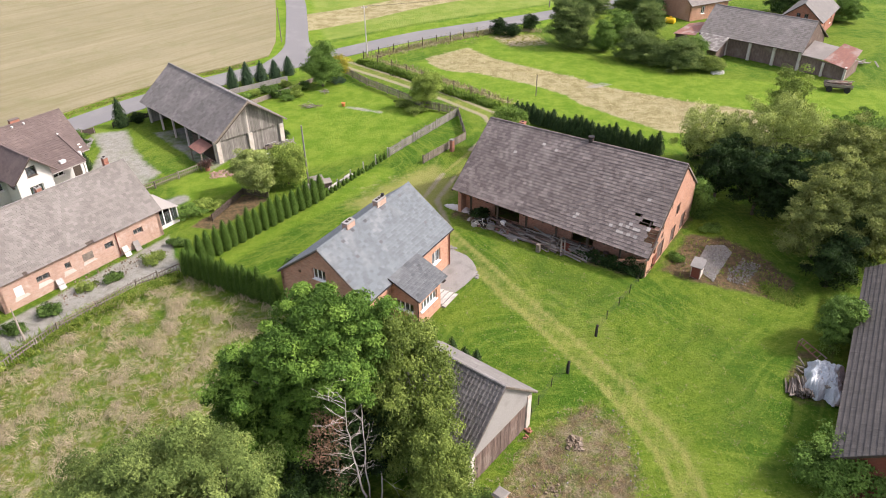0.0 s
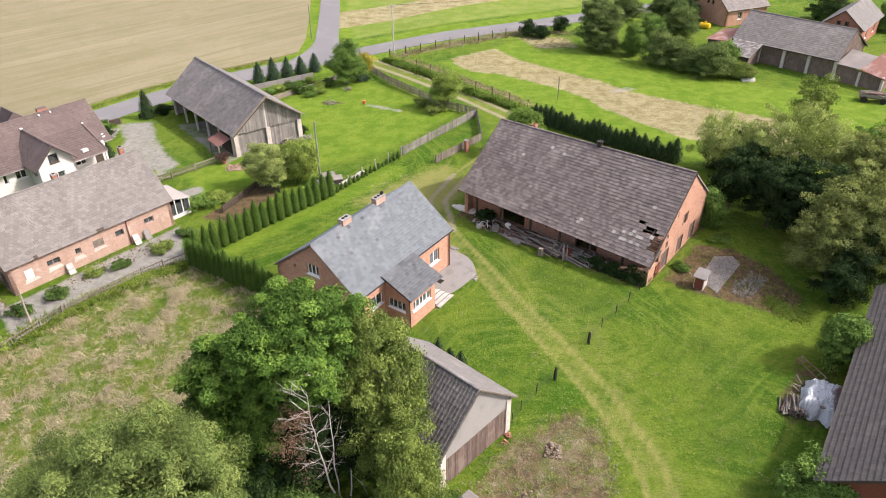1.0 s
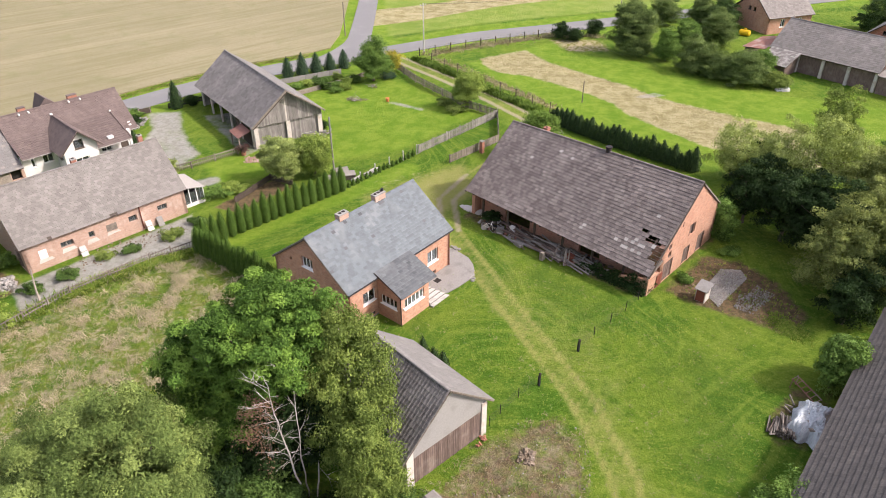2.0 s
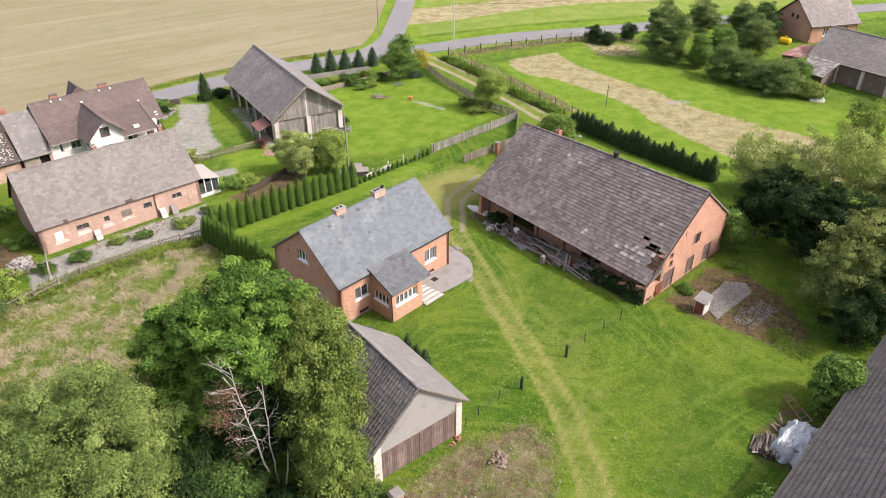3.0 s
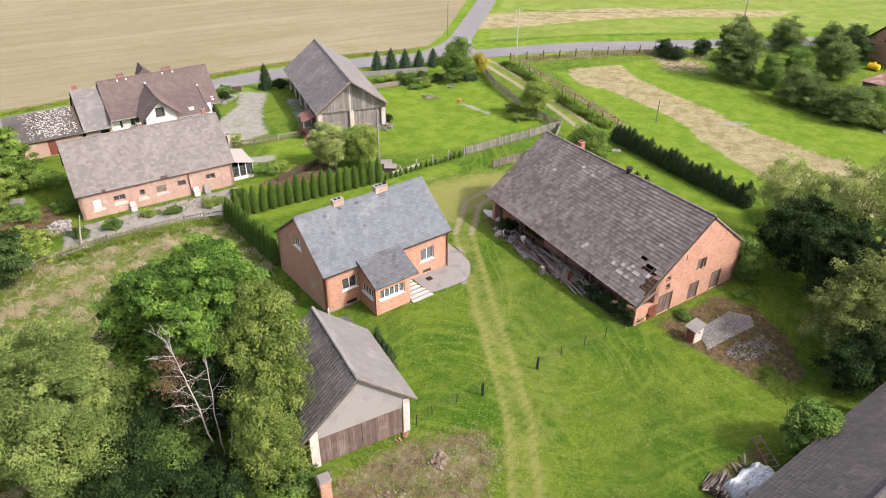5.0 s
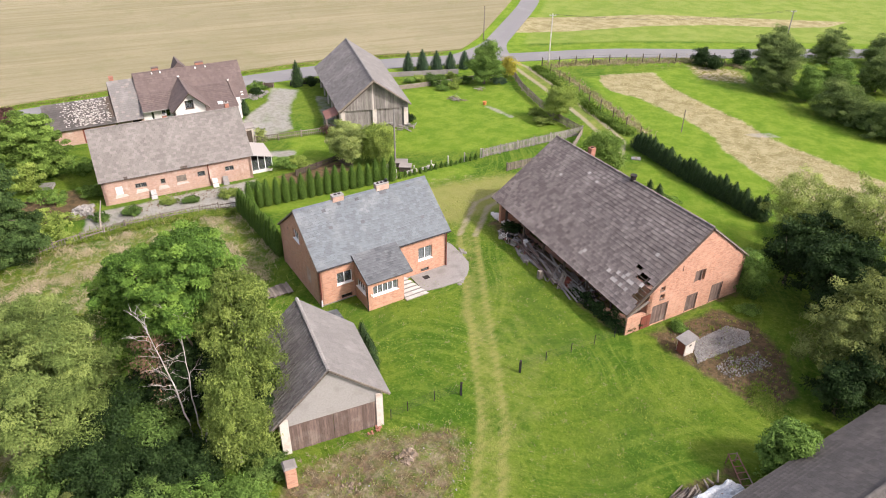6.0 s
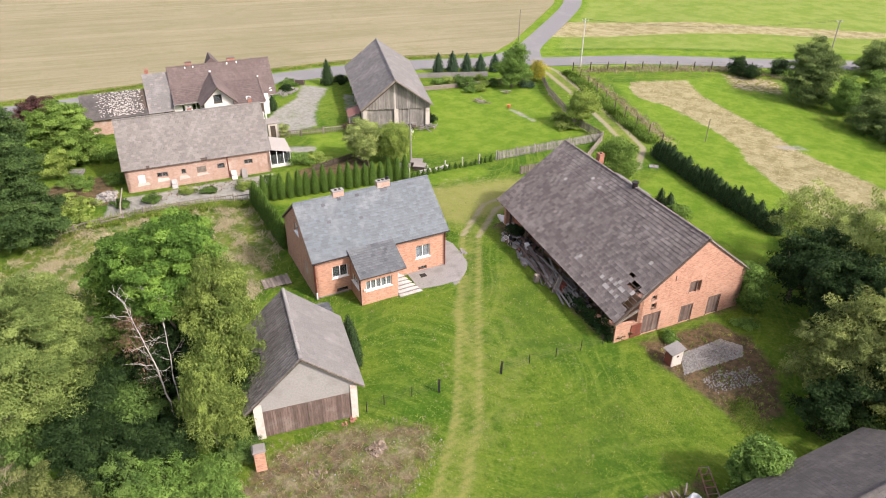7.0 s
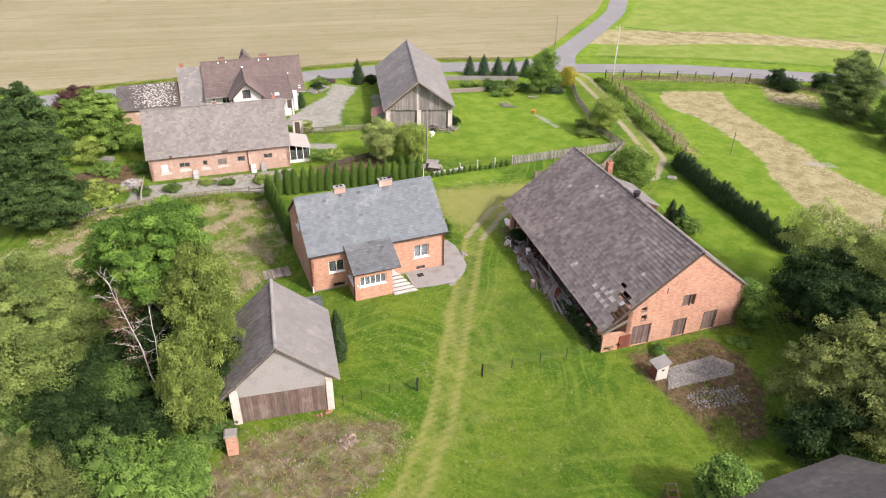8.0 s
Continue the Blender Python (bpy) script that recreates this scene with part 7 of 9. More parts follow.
def conifer(name, label, mesh, h, group=""):
    t = thing(name, 0, 0, 0, 0, label, "tree", group)
    part("stem", Geo().tube([(0, 0, -0.1), (0, 0, h * 0.8)], [0.05, 0.015], 6), BARK, t)
    part("foliage", mesh, None, t)
    return t


def conifer_row(proto, points, spacing, seed, tall=0.08):
    r = np.random.default_rng(seed)
    first = True
    for (ax, ay), (bx, by) in zip(points, points[1:]):
        n = max(1, round(math.hypot(bx - ax, by - ay) / spacing))
        for k in range(n + 1):
            x, y = ax + (bx - ax) * k / n + r.normal(0, 0.04), ay + (by - ay) * k / n + r.normal(0, 0.04)
            p = proto[int(r.integers(len(proto)))]
            m = pose(x, y, ground_z(x, y) - 0.03, 0, 0, r.uniform(0, 360)) @ Matrix.Diagonal((1 + r.normal(0, 0.05), 1 + r.normal(0, 0.05), 1 + r.normal(0, tall), 1))
            c = copy_thing(p, m)
            c.matrix_basis = m
    for p in proto:
        for o in (*p.children_recursive, p):
            bpy.data.objects.remove(o)


THUJAS = [conifer("thuja", "clipped bright green columnar thuja in a hedge", column_mesh(200 + k, 3.1, 0.94, THUJA_LEAF, 3600, 0.085, 3.0, 0.035), 3.0, "thuja hedge") for k in range(3)]
conifer_row(THUJAS, [(-14.4, 61.4), (-23.6, 49.6)], 0.86, 1)
THUJAS = [conifer("thuja", "clipped bright green columnar thuja in a hedge", column_mesh(210 + k, 3.0, 0.94, THUJA_LEAF, 3600, 0.085, 3.0, 0.035), 3.0, "thuja hedge") for k in range(3)]
conifer_row(THUJAS, [(-23.6, 48.4), (-14.9, 43.9)], 0.74, 2)
DARKS = [conifer("dark_thuja", "dense dark green thuja in a ragged hedge", column_mesh(220 + k, 2.35, 1.25, CONIFER_LEAF, 1300, 0.16, 2.2, 0.2), 2.3, "dark hedge behind the barn") for k in range(3)]
conifer_row(DARKS, [(5.9, 82.9), (13.6, 77.0), (21.4, 71.8)], 0.72, 3, 0.12)
SPRUCE = [conifer("garden_conifer", "dark pointed conifer by the road wall", column_mesh(230 + k, 3.3, 1.9, BLUE_CONIFER, 1500, 0.2, 1.2, 0.15), 3.0, "conifers by the road") for k in range(2)]
conifer_row(SPRUCE, [(-33.2, 95.2), (-26.4, 100.8)], 2.25, 4)
LONE = [conifer("garden_conifer", "tall dark conifer beside the drive gate", column_mesh(240, 3.9, 1.7, CONIFER_LEAF, 1500, 0.2, 1.6), 3.5)]
LONE[0].matrix_basis = pose(-43.3, 80.9, ground_z(-43.3, 80.9) - 0.03)
BLUES = [conifer("dark_cypress", "dark green columnar cypress beside the garage", column_mesh(250 + k, 2.8, 1.0, CONIFER_LEAF, 2600, 0.11, 2.4, 0.12), 2.5, "cypresses by the garage") for k in range(2)]
conifer_row(BLUES, [(-0.65, 36.25), (1.1, 34.95)], 0.95, 6)
TINY = [conifer("small_thuja", "young thuja planted along the fence", column_mesh(260, 0.75, 0.45, THUJA_LEAF, 260, 0.12, 1.8), 0.7, "young thujas along the fence")]
conifer_row(TINY, [(-13.9, 62.2), (-8.9, 70.4)], 0.62, 7, 0.2)
PORCH = [conifer("porch_thuja", "dark thuja beside the white house porch", column_mesh(245, 2.3, 1.1, CONIFER_LEAF, 900, 0.18, 2.4), 2.2)]
PORCH[0].matrix_basis = pose(-42.0, 68.6, ground_z(-42.0, 68.6) - 0.03)
PINES = [conifer("young_spruce", "dark young spruce behind the barn", column_mesh(270, 2.7, 1.6, CONIFER_LEAF, 900, 0.2, 1.1, 0.2), 2.4)]
conifer_row(PINES, [(10.9, 70.0), (11.9, 69.4)], 1.2, 8)
tree("golden_conifer", -18.7, 100.2, "golden yellow conifers at the garden corner", [(0, 0, 1.5, 0.8, 0.8, 1.4), (0.9, -0.4, 1.2, 0.7, 0.7, 1.1), (-0.5, -0.5, 1.0, 0.6, 0.6, 1.0)], YELLOW_LEAF, 150, 22, 0.2, 89, base_r=0.06, limbs=3)
SMALL = [conifer("dwarf_conifer", "small round conifer at the house corner", column_mesh(290, 0.75, 0.6, THUJA_LEAF, 400, 0.12, 2.2), 0.8)]
conifer_row(SMALL, [(-5.4, 55.2), (-4.7, 54.8), (-3.8, 53.6)], 1.4, 10)

def shrub(x, y, wide, h, leaf, label, seed):
    tree("shrub", x, y, label, [(0, 0, h * 0.9, wide, wide * 0.85, h), (wide * 0.5, wide * 0.3, h * 0.7, wide * 0.7, wide * 0.6, h * 0.8)], leaf, int(45 + 35 * wide), 18, 0.17, seed, "bush", base_r=0.03, limbs=3, spread=0.2)


shrub(-14.2, 49.3, 1.1, 0.45, BLUE_CONIFER, "low spreading juniper on the lawn", 300)
shrub(-9.6, 55.0, 0.45, 0.35, DARK_LEAF, "small dark bush on the lawn", 301)
shrub(12.9, 69.0, 1.1, 0.8, MID_LEAF, "green shrub behind the barn", 302)
shrub(-19.6, 101.6, 0.9, 0.9, MID_LEAF, "green shrub at the garden corner", 303)
shrub(-41.9, 82.1, 0.8, 0.6, DARK_LEAF, "clipped round dark bush", 304)
shrub(-27.0, 58.3, 1.3, 0.6, MID_LEAF, "dense green garden shrub", 305)
shrub(-25.6, 59.9, 1.3, 0.5, LIME_LEAF, "light green perennial clump", 306)
shrub(-34.4, 62.9, 0.7, 0.8, PALE_LEAF, "pale round shrub beside the little shed", 307)
shrub(-27.6, 50.6, 0.93, 0.27, BIRCH_LEAF, "grey-green weeds in the stable yard", 308)
shrub(-29.8, 47.6, 0.74, 0.24, ELDER_LEAF, "green weeds in the stable yard", 309)
shrub(-31.6, 46.2, 0.62, 0.21, BIRCH_LEAF, "grey-green weeds in the stable yard", 310)
shrub(-33.2, 42.8, 0.93, 0.30, ELDER_LEAF, "green weeds in the stable yard", 311)
shrub(-34.6, 40.4, 0.87, 0.30, ELDER_LEAF, "green weeds in the stable yard", 312)
shrub(-38.2, 37.4, 2.4, 0.7, LIME_LEAF, "yellow-green tall weeds by the stable", 313)
shrub(-35.4, 35.6, 2.2, 0.8, LIME_LEAF, "yellow-green tall weeds by the stable", 314)
shrub(-42.6, 40.2, 2.0, 0.5, MID_LEAF, "green garden growth beside the dirt path", 315)
shrub(-46.2, 46.4, 2.2, 0.6, MID_LEAF, "green garden growth beside the shed", 316)
shrub(-26.4, 53.2, 0.74, 0.30, ELDER_LEAF, "green weeds in the stable yard", 317)
shrub(-39.8, 43.4, 1.2, 0.6, MID_LEAF, "weeds at the stable corner", 318)
for k, (x, y) in enumerate(((-30.2, 90.6), (-29.2, 91.8), (-28.1, 92.9), (-27.0, 94.1), (-25.9, 95.2), (-26.2, 91.0), (-25.0, 92.2), (-23.9, 93.4), (-22.8, 94.4), (-24.4, 90.0), (-23.2, 91.2))):
    shrub(x, y, 0.62, 0.3 + 0.12 * (k % 3), (MID_LEAF, LIME_LEAF, ELDER_LEAF)[k % 3], "row of leafy vegetables in the garden", 319 + k)
shrub(-18.6, 96.6, 1.1, 0.35, BLUE_CONIFER, "low blue-green shrub in the garden", 360)
shrub(-22.4, 77.0, 0.9, 0.5, DARK_LEAF, "weeds at the timber barn corner", 324)
shrub(-6.4, 84.0, 1.2, 0.4, BIRCH_LEAF, "rough growth at the lane fence", 325)
shrub(-8.2, 86.2, 1.0, 0.4, BIRCH_LEAF, "rough growth at the lane fence", 326)
shrub(14.6, 48.6, 1.0, 0.5, DARK_LEAF, "dark weeds at the barn corner", 327)
shrub(1.6, 57.2, 0.75, 0.75, DARK_LEAF, "dark elder shrub at the barn front", 361)
shrub(22.6, 55.6, 0.8, 0.2, MID_LEAF, "weeds at the barn gable", 328)
shrub(18.4, 50.6, 0.6, 0.15, MID_LEAF, "weeds at the barn gable", 329)
shrub(-47.6, 77.2, 1.3, 0.4, MID_LEAF, "garden plants by the drive", 330)
shrub(-46.0, 75.0, 0.9, 0.4, DARK_LEAF, "garden plants by the drive", 331)


# ivy over the barn's low corner
def ivy():
    r = np.random.default_rng(5)
    n = 2600
    m = pose(2.69, 64.08, 0, 0, 0, -31.9)
    x = 12.6 + 6.5 * r.random(n) ** 0.75
    z = 1.8 * r.random(n) ** 1.4 * (0.3 + 0.7 * np.clip((x - 12.6) / 4, 0, 1)) * (0.7 + 0.3 * np.sin(x * 2.7) * np.sin(x * 1.3 + 1))
    y = -7.2 + 0.15 * r.random(n) - 0.55 * (1 - z / 2) * r.random(n) ** 2
    pts = np.stack([x, y, z], -1)
    me = leaf_mesh("ivy", pts, np.tile([0, -1.0, 0.2], (n, 1)), r.random(n), 0.16, 0.7, DARK_LEAF, r)
    ob = new("ivy", me)
    ob.matrix_basis = m
    tagged(ob, "dark ivy and brambles over the barn's low front corner", "ivy", kind="stuff")


ivy()


# ---- grasses ----
GREEN_BLADE = leafy("long_green_grass", (0.09, 0.16, 0.02), (0.13, 0.20, 0.03), (0.19, 0.22, 0.05), 0.3, 0.9, 1.3)
DEEP_BLADE = leafy("rank_green_grass", (0.05, 0.095, 0.016), (0.07, 0.12, 0.02), (0.10, 0.15, 0.03), 0.3, 0.9, 1.3)
HAY = leafy("standing_hay", (0.27, 0.23, 0.155), (0.33, 0.285, 0.20), (0.23, 0.21, 0.11), 0.25, 0.9, 1.0)
def tufts(name, n, place, length, material, label, seed, lay=0.8, width=0.03, blades=3):
    """Thin blades, bent over, in tufts."""
    r = np.random.default_rng(seed)
    xy = place(r, n)
    n = len(xy)
    z = np.array([ground_z(x, y) for x, y in xy]) - 0.02
    swirl = np.array([noise.noise(V((x * 0.25, y * 0.25, seed))) for x, y in xy]) * 6.5
    base = np.repeat(np.concatenate([xy, z[:, None]], 1), blades, 0) + r.normal(size=(n * blades, 3)) * np.array([0.09, 0.09, 0])
    ang = np.repeat(swirl, blades) + r.normal(0, 1.1, n * blades)
    ln = length * r.uniform(0.5, 1.4, n * blades)
    d = np.stack([np.cos(ang), np.sin(ang), np.zeros_like(ang)], -1)
    side = np.stack([-np.sin(ang), np.cos(ang), np.zeros_like(ang)], -1) * (width / 2)
    rise = np.array([0, 0, 1.0])
    mid = base + d * (ln * lay * 0.45)[:, None] + rise * (ln * (1 - lay * 0.4) * 0.6)[:, None]
    tip = base + d * (ln * lay)[:, None] + rise * (ln * (1 - lay) * 0.9 + 0.04)[:, None]
    v = np.stack([base - side, base + side, mid + side, mid - side, tip + side * 0.3, tip - side * 0.3], 1).reshape(-1, 3)
    k = 6 * np.arange(n * blades)[:, None]
    f = np.concatenate([k + [0, 1, 2, 3], k + [3, 2, 4, 5]])
    me = bpy.data.meshes.new(name)
    me.from_pydata(v.tolist(), [], f.tolist())
    me.attributes.new("tone", "FLOAT", "POINT").data.foreach_set("value", np.repeat(r.random(n), 6 * blades).astype(np.float32))
    me.materials.append(material)
    tagged(new(name, me), label, "grass", kind="stuff")


def inside(poly):
    def place(r, n):
        p = np.array(poly)
        q = r.uniform(p.min(0), p.max(0), (n * 3, 2))
        return q[from_edge(q[:, 0], q[:, 1], poly) < 0.2][:n]
    return place


def along(line, wide):
    def place(r, n):
        out = []
        seg = list(zip(line, line[1:]))
        ln = np.array([math.hypot(b[0] - a[0], b[1] - a[1]) for a, b in seg])
        for k in r.choice(len(seg), n, p=ln / ln.sum()):
            (ax, ay), (bx, by) = seg[k]
            t = r.random()
            out.append((ax + (bx - ax) * t + r.normal(0, wide), ay + (by - ay) * t + r.normal(0, wide)))
        return np.array(out)
    return place


def matted(poly, low):
    """Places inside an outline, gathered in drifts."""
    def place(r, n):
        q = inside(poly)(r, n * 3)
        v = np.array([noise.noise(V((x * 0.55, y * 0.55, 2))) + 0.6 * noise.noise(V((x * 1.7, y * 1.7, 5))) for x, y in q])
        q = q[v > low]
        return q[from_line(q[:, 0], q[:, 1], TRACK) > r.uniform(0.6, 3.4, len(q))][:n]
    return place


tufts("dry_grass", 8000, matted(MEADOW, 0.2), 0.75, STRAW, "matted dry straw-coloured meadow grass", 1, 0.95, 0.022, 4)
tufts("meadow_grass", 9000, inside(MEADOW), 0.3, GREEN_BLADE, "green grass between the matted straw", 2, 0.6, 0.02, 3)
tufts("dry_grass", 600, inside(PATCH), 0.25, HAY, "matted dry grass before the garage", 3, 0.85)
tufts("meadow_grass", 350, inside(PATCH), 0.3, GREEN_BLADE, "green grass in the dry patch", 4, 0.6)
tufts("ditch_grass", 3500, along([(-16.4, 105.8), (-8.4, 97.9), (-2.2, 91.6), (4.0, 86.4)], 0.4), 0.6, DEEP_BLADE, "rank green grass in the ditch", 6, 0.4, 0.05)
tufts("ditch_grass", 2600, along([(-24.6, 48.0), (-29.4, 43.4), (-32.6, 38), (-34.5, 33)], 0.45), 0.6, GREEN_BLADE, "rank green grass along the old fence", 7, 0.5, 0.045)
tufts("roadside_grass", 450, along([(-12.8, 105.4), (6.4, 87.4)], 0.5), 0.5, HAY, "dry grass along the paddock posts", 8, 0.5, 0.05)
tufts("roadside_grass", 1500, along([(-15.5, 107.6), (3.8, 121.0), (12, 121.5)], 0.9), 0.5, HAY, "dry grass along the road fence", 9, 0.5, 0.05)
VERGE = leafy("rough_verge_grass", (0.15, 0.17, 0.05), (0.24, 0.23, 0.09), (0.30, 0.26, 0.14), 0.25, 0.9, 1.0)
tufts("verge_grass", 2500, along(offset_line(MAIN_ROAD[2:8], 4.0), 0.5), 0.22, VERGE, "rough green verge beside the wheat", 10, 0.5, 0.05)
YARD = [(-14, 43), (-3, 66), (13, 46), (23, 45), (20, 24), (12, 24), (9, 34), (-2, 38), (-9, 33)]
tufts("lawn_grass", 3500, matted(YARD, 0.0), 0.14, GREEN_BLADE, "green tufts in the mown yard", 11, 0.8, 0.03, 3)
tufts("lawn_grass", 900, inside(YARD), 0.14, HAY, "dry mown wisps on the yard grass", 13, 0.95, 0.018, 5)
tufts("standing_hay", 1500, inside(SWATH), 0.28, STRAW, "rough standing dry grass in the paddock", 16, 0.75, 0.035, 3)
tufts("weeds", 250, inside(MUD), 0.2, GREEN_BLADE, "weeds sprouting in the mud by the barn", 14, 0.5, 0.03, 6)
tufts("weeds", 500, along([(26.2, 44.6), (24.6, 46.6)], 0.5), 0.2, GREEN_BLADE, "island of grass in the mud", 15, 0.5, 0.03, 6)

# ---- fences ----
def post_fence(name, points, h, label, material, post_w=0.09, rails=(), slats=None, wires=(), slat_mat=None, group="", gap=2.4, wob=0.0):
    """Posts at the points (filled in at even gaps), with rails, slats or wires between."""
    r = np.random.default_rng(len(points) * 7 + int(h * 10))
    pts = []
    for (ax, ay), (bx, by) in zip(points, points[1:]):
        n = max(1, round(math.hypot(bx - ax, by - ay) / gap))
        pts += [(ax + (bx - ax) * k / n, ay + (by - ay) * k / n) for k in range(n)]
    pts.append(points[-1])
    t = thing(name, pts[0][0], pts[0][1], 0, 0, label, "fence", group, "")
    ox, oy = pts[0]
    for x, y in pts:
        z, hh = ground_z(x, y), h + r.normal(0, 0.04 + wob)
        dx, dy = r.normal(0, 0.02 + wob, 2)
        part("post", Geo().bar((x - ox, y - oy, z - 0.2), (x - ox + dx, y - oy + dy, z + hh), post_w), material, t)
    for (ax, ay), (bx, by) in zip(pts, pts[1:]):
        za, zb = ground_z(ax, ay), ground_z(bx, by)
        a, b = V((ax - ox, ay - oy, za)), V((bx - ox, by - oy, zb))
        for q in rails:
            part("rail", Geo().bar(a + V((0, 0, q + r.normal(0, 0.01 + wob))), b + V((0, 0, q + r.normal(0, 0.01 + wob))), 0.045, 0.08), slat_mat or material, t)
        for q in wires:
            part("wire", Geo().tube([a + V((0, 0, q)), (a + b) / 2 + V((0, 0, q - 0.03)), b + V((0, 0, q))], [0.006] * 3, 4), METAL_DARK, t)
        if slats:
            w, sp, low, high = slats
            n = int((b - a).length / sp)
            g = None
            nrm = V((-(b - a).y, (b - a).x, 0)).normalized() * 0.05
            for k in range(n):
                p = a.lerp(b, (k + 0.5) / n) + nrm
                d = (b - a).normalized() * (w / 2)
                hh = high + r.normal(0, 0.015 + wob)
                part("slat", Geo().hexa([p - d + V((0, 0, low)), p + d + V((0, 0, low)), p + d + nrm * 0.4 + V((0, 0, low)), p - d + nrm * 0.4 + V((0, 0, low))],
                                        [p - d + V((0, 0, hh)), p + d + V((0, 0, hh)), p + d + nrm * 0.4 + V((0, 0, hh)), p - d + nrm * 0.4 + V((0, 0, hh))]), slat_mat or material, t)
    return t


post_fence("picket_fence", [(-0.9, 83.2), (-8.4, 71.1)], 1.15, "weathered pale grey picket fence", PLANK_GREY, 0.12, (0.3, 0.85), (0.11, 0.17, 0.08, 1.1), slat_mat=PLANK_GREY)
post_fence("picket_fence", [(-0.9, 83.2), (0.1, 75.8), (-4.5, 69.3)], 1.05, "dark weathered board fence beside the lane", OLD_WOOD, 0.12, (0.3, 0.8), (0.13, 0.16, 0.06, 1.0))
post_fence("picket_fence", [(-17.8, 100.2), (-13.9, 94.7), (-5.8, 86.0), (-0.9, 83.2)], 1.15, "grey weathered picket fence along the lane", OLD_WOOD, 0.12, (0.3, 0.85), (0.12, 0.2, 0.06, 1.1))
post_fence("rail_fence", [(-34.4, 62.2), (-29.1, 68.6)], 0.95, "low wooden rail fence across the drive", OLD_WOOD, 0.1, (0.4, 0.8), (0.07, 0.22, 0.1, 0.85))
post_fence("old_fence", [(-24.4, 48.9), (-27.4, 46.4), (-29.3, 43.4), (-31.2, 40.6), (-32.6, 37.0), (-34.2, 32.5)], 0.95, "crooked old picket fence round the stable yard", OLD_WOOD, 0.09, (0.35, 0.75), (0.05, 0.24, 0.05, 0.9), wob=0.05)
post_fence("bed_fence", [(-24.4, 57.6), (-22.8, 62.9), (-19.9, 61.9)], 0.8, "dark low board fence round the garden bed", DARK_WOOD, 0.08, (0.2, 0.6), (0.12, 0.15, 0.02, 0.72))
post_fence("road_fence", [(-16.0, 107.2), (4.0, 120.9), (7.0, 122.6)], 1.3, "dark wooden posts with wire along the road", DARK_WOOD, 0.12, wires=(0.5, 0.9, 1.2), gap=2.75)
post_fence("paddock_fence", [(-13.5, 104.5), (-8.6, 99.4), (-1.6, 92.4), (5.5, 86.2)], 1.35, "weathered brown posts with wire along the ditch", PLANK, 0.1, wires=(0.5, 0.9, 1.25), gap=3.3)
post_fence("wire_fence", [(9.93, 40.2), (11.16, 42.2), (12.38, 44.0), (13.55, 45.7), (14.6, 47.3)], 0.85, "slack wire fence on thin iron posts", METAL_DARK, 0.045, wires=(0.2, 0.4, 0.6, 0.8), gap=5)
post_fence("wire_fence", [(7.38, 36.2), (6.18, 34.76), (5.17, 33.05), (4.6, 31.9)], 0.85, "slack wire fence on thin iron posts", METAL_DARK, 0.045, wires=(0.2, 0.4, 0.6, 0.8), gap=5)
for x, y in ((9.93, 40.2), (7.38, 36.2)):
    t = thing("gate_post", x + 0.1, y - 0.05, 0, 30, "thick dark gate post at the drive", "post", "gate posts")
    part("shaft", Geo().box(-0.06, 0.06, -0.06, 0.06, -0.1, 1.05), METAL_DARK, t)
    part("top", Geo().hexa([(-0.09, -0.09, 1.052), (0.09, -0.09, 1.052), (0.09, 0.09, 1.052), (-0.09, 0.09, 1.052)], [(-0.02, -0.02, 1.12), (0.02, -0.02, 1.12), (0.02, 0.02, 1.12), (-0.02, 0.02, 1.12)]), METAL_DARK, t)
post_fence("garden_fence", [(-14.2, 62.0), (-8.6, 71.0)], 1.1, "pale concrete posts with wire along the garden", PALE_STEP, 0.1, wires=(0.4, 0.9), gap=2.1)
post_fence("drive_fence", [(-44.2, 80.4), (-42.4, 82.4), (-40.6, 84.2)], 0.75, "black painted board fence by the drive", METAL_DARK, 0.08, (0.2, 0.55), (0.14, 0.17, 0.05, 0.7))


def low_walls():
    for pts, h, mat, label in (([(-34.6, 90.8), (-26.0, 98.1)], 0.7, CONCRETE, "low grey concrete garden wall by the road"), ([(-30.4, 86.6), (-24.6, 93.8), (-19.8, 100.6)], 0.6, OLD_WOOD, "low board edging of the vegetable garden")):
        t = thing("garden_wall", 0, 0, 0, 0, label, "wall", kind="structure")
        for (ax, ay), (bx, by) in zip(pts, pts[1:]):
            n = max(1, round(math.hypot(bx - ax, by - ay) / 1.8))
            for k in range(n):
                a = V((ax + (bx - ax) * (k + 0.01) / n, ay + (by - ay) * (k + 0.01) / n, 0))
                b = V((ax + (bx - ax) * (k + 0.99) / n, ay + (by - ay) * (k + 0.99) / n, 0))
                z = ground_z(a.x, a.y)
                part("panel", Geo().bar(a + V((0, 0, z + h / 2 - 0.05)), b + V((0, 0, z + h / 2 - 0.05)), 0.12, h + 0.1), mat, t)
    for k, (x0, y0, x1, y1) in enumerate(((-13.9, 63.4, -13.2, 64.6), (-13.0, 65.0, -11.9, 66.6), (-12.6, 65.9, -12.2, 66.5))):
        t = part("concrete_edging", Geo().bar((x0, y0, -0.1), (x1, y1, -0.05), 0.3, 0.3), PALE_STEP)
        tagged(t, "white concrete kerb piece lying along the fence", "kerb", "kerb pieces")


low_walls()
t = thing("brick_post", -1.4, 72.6, 0, 55, "square brick post at the end of the fence", "post")
part("shaft", Geo().box(-0.2, 0.2, -0.2, 0.2, -0.1, 1.35), BRICK_DARK, t)
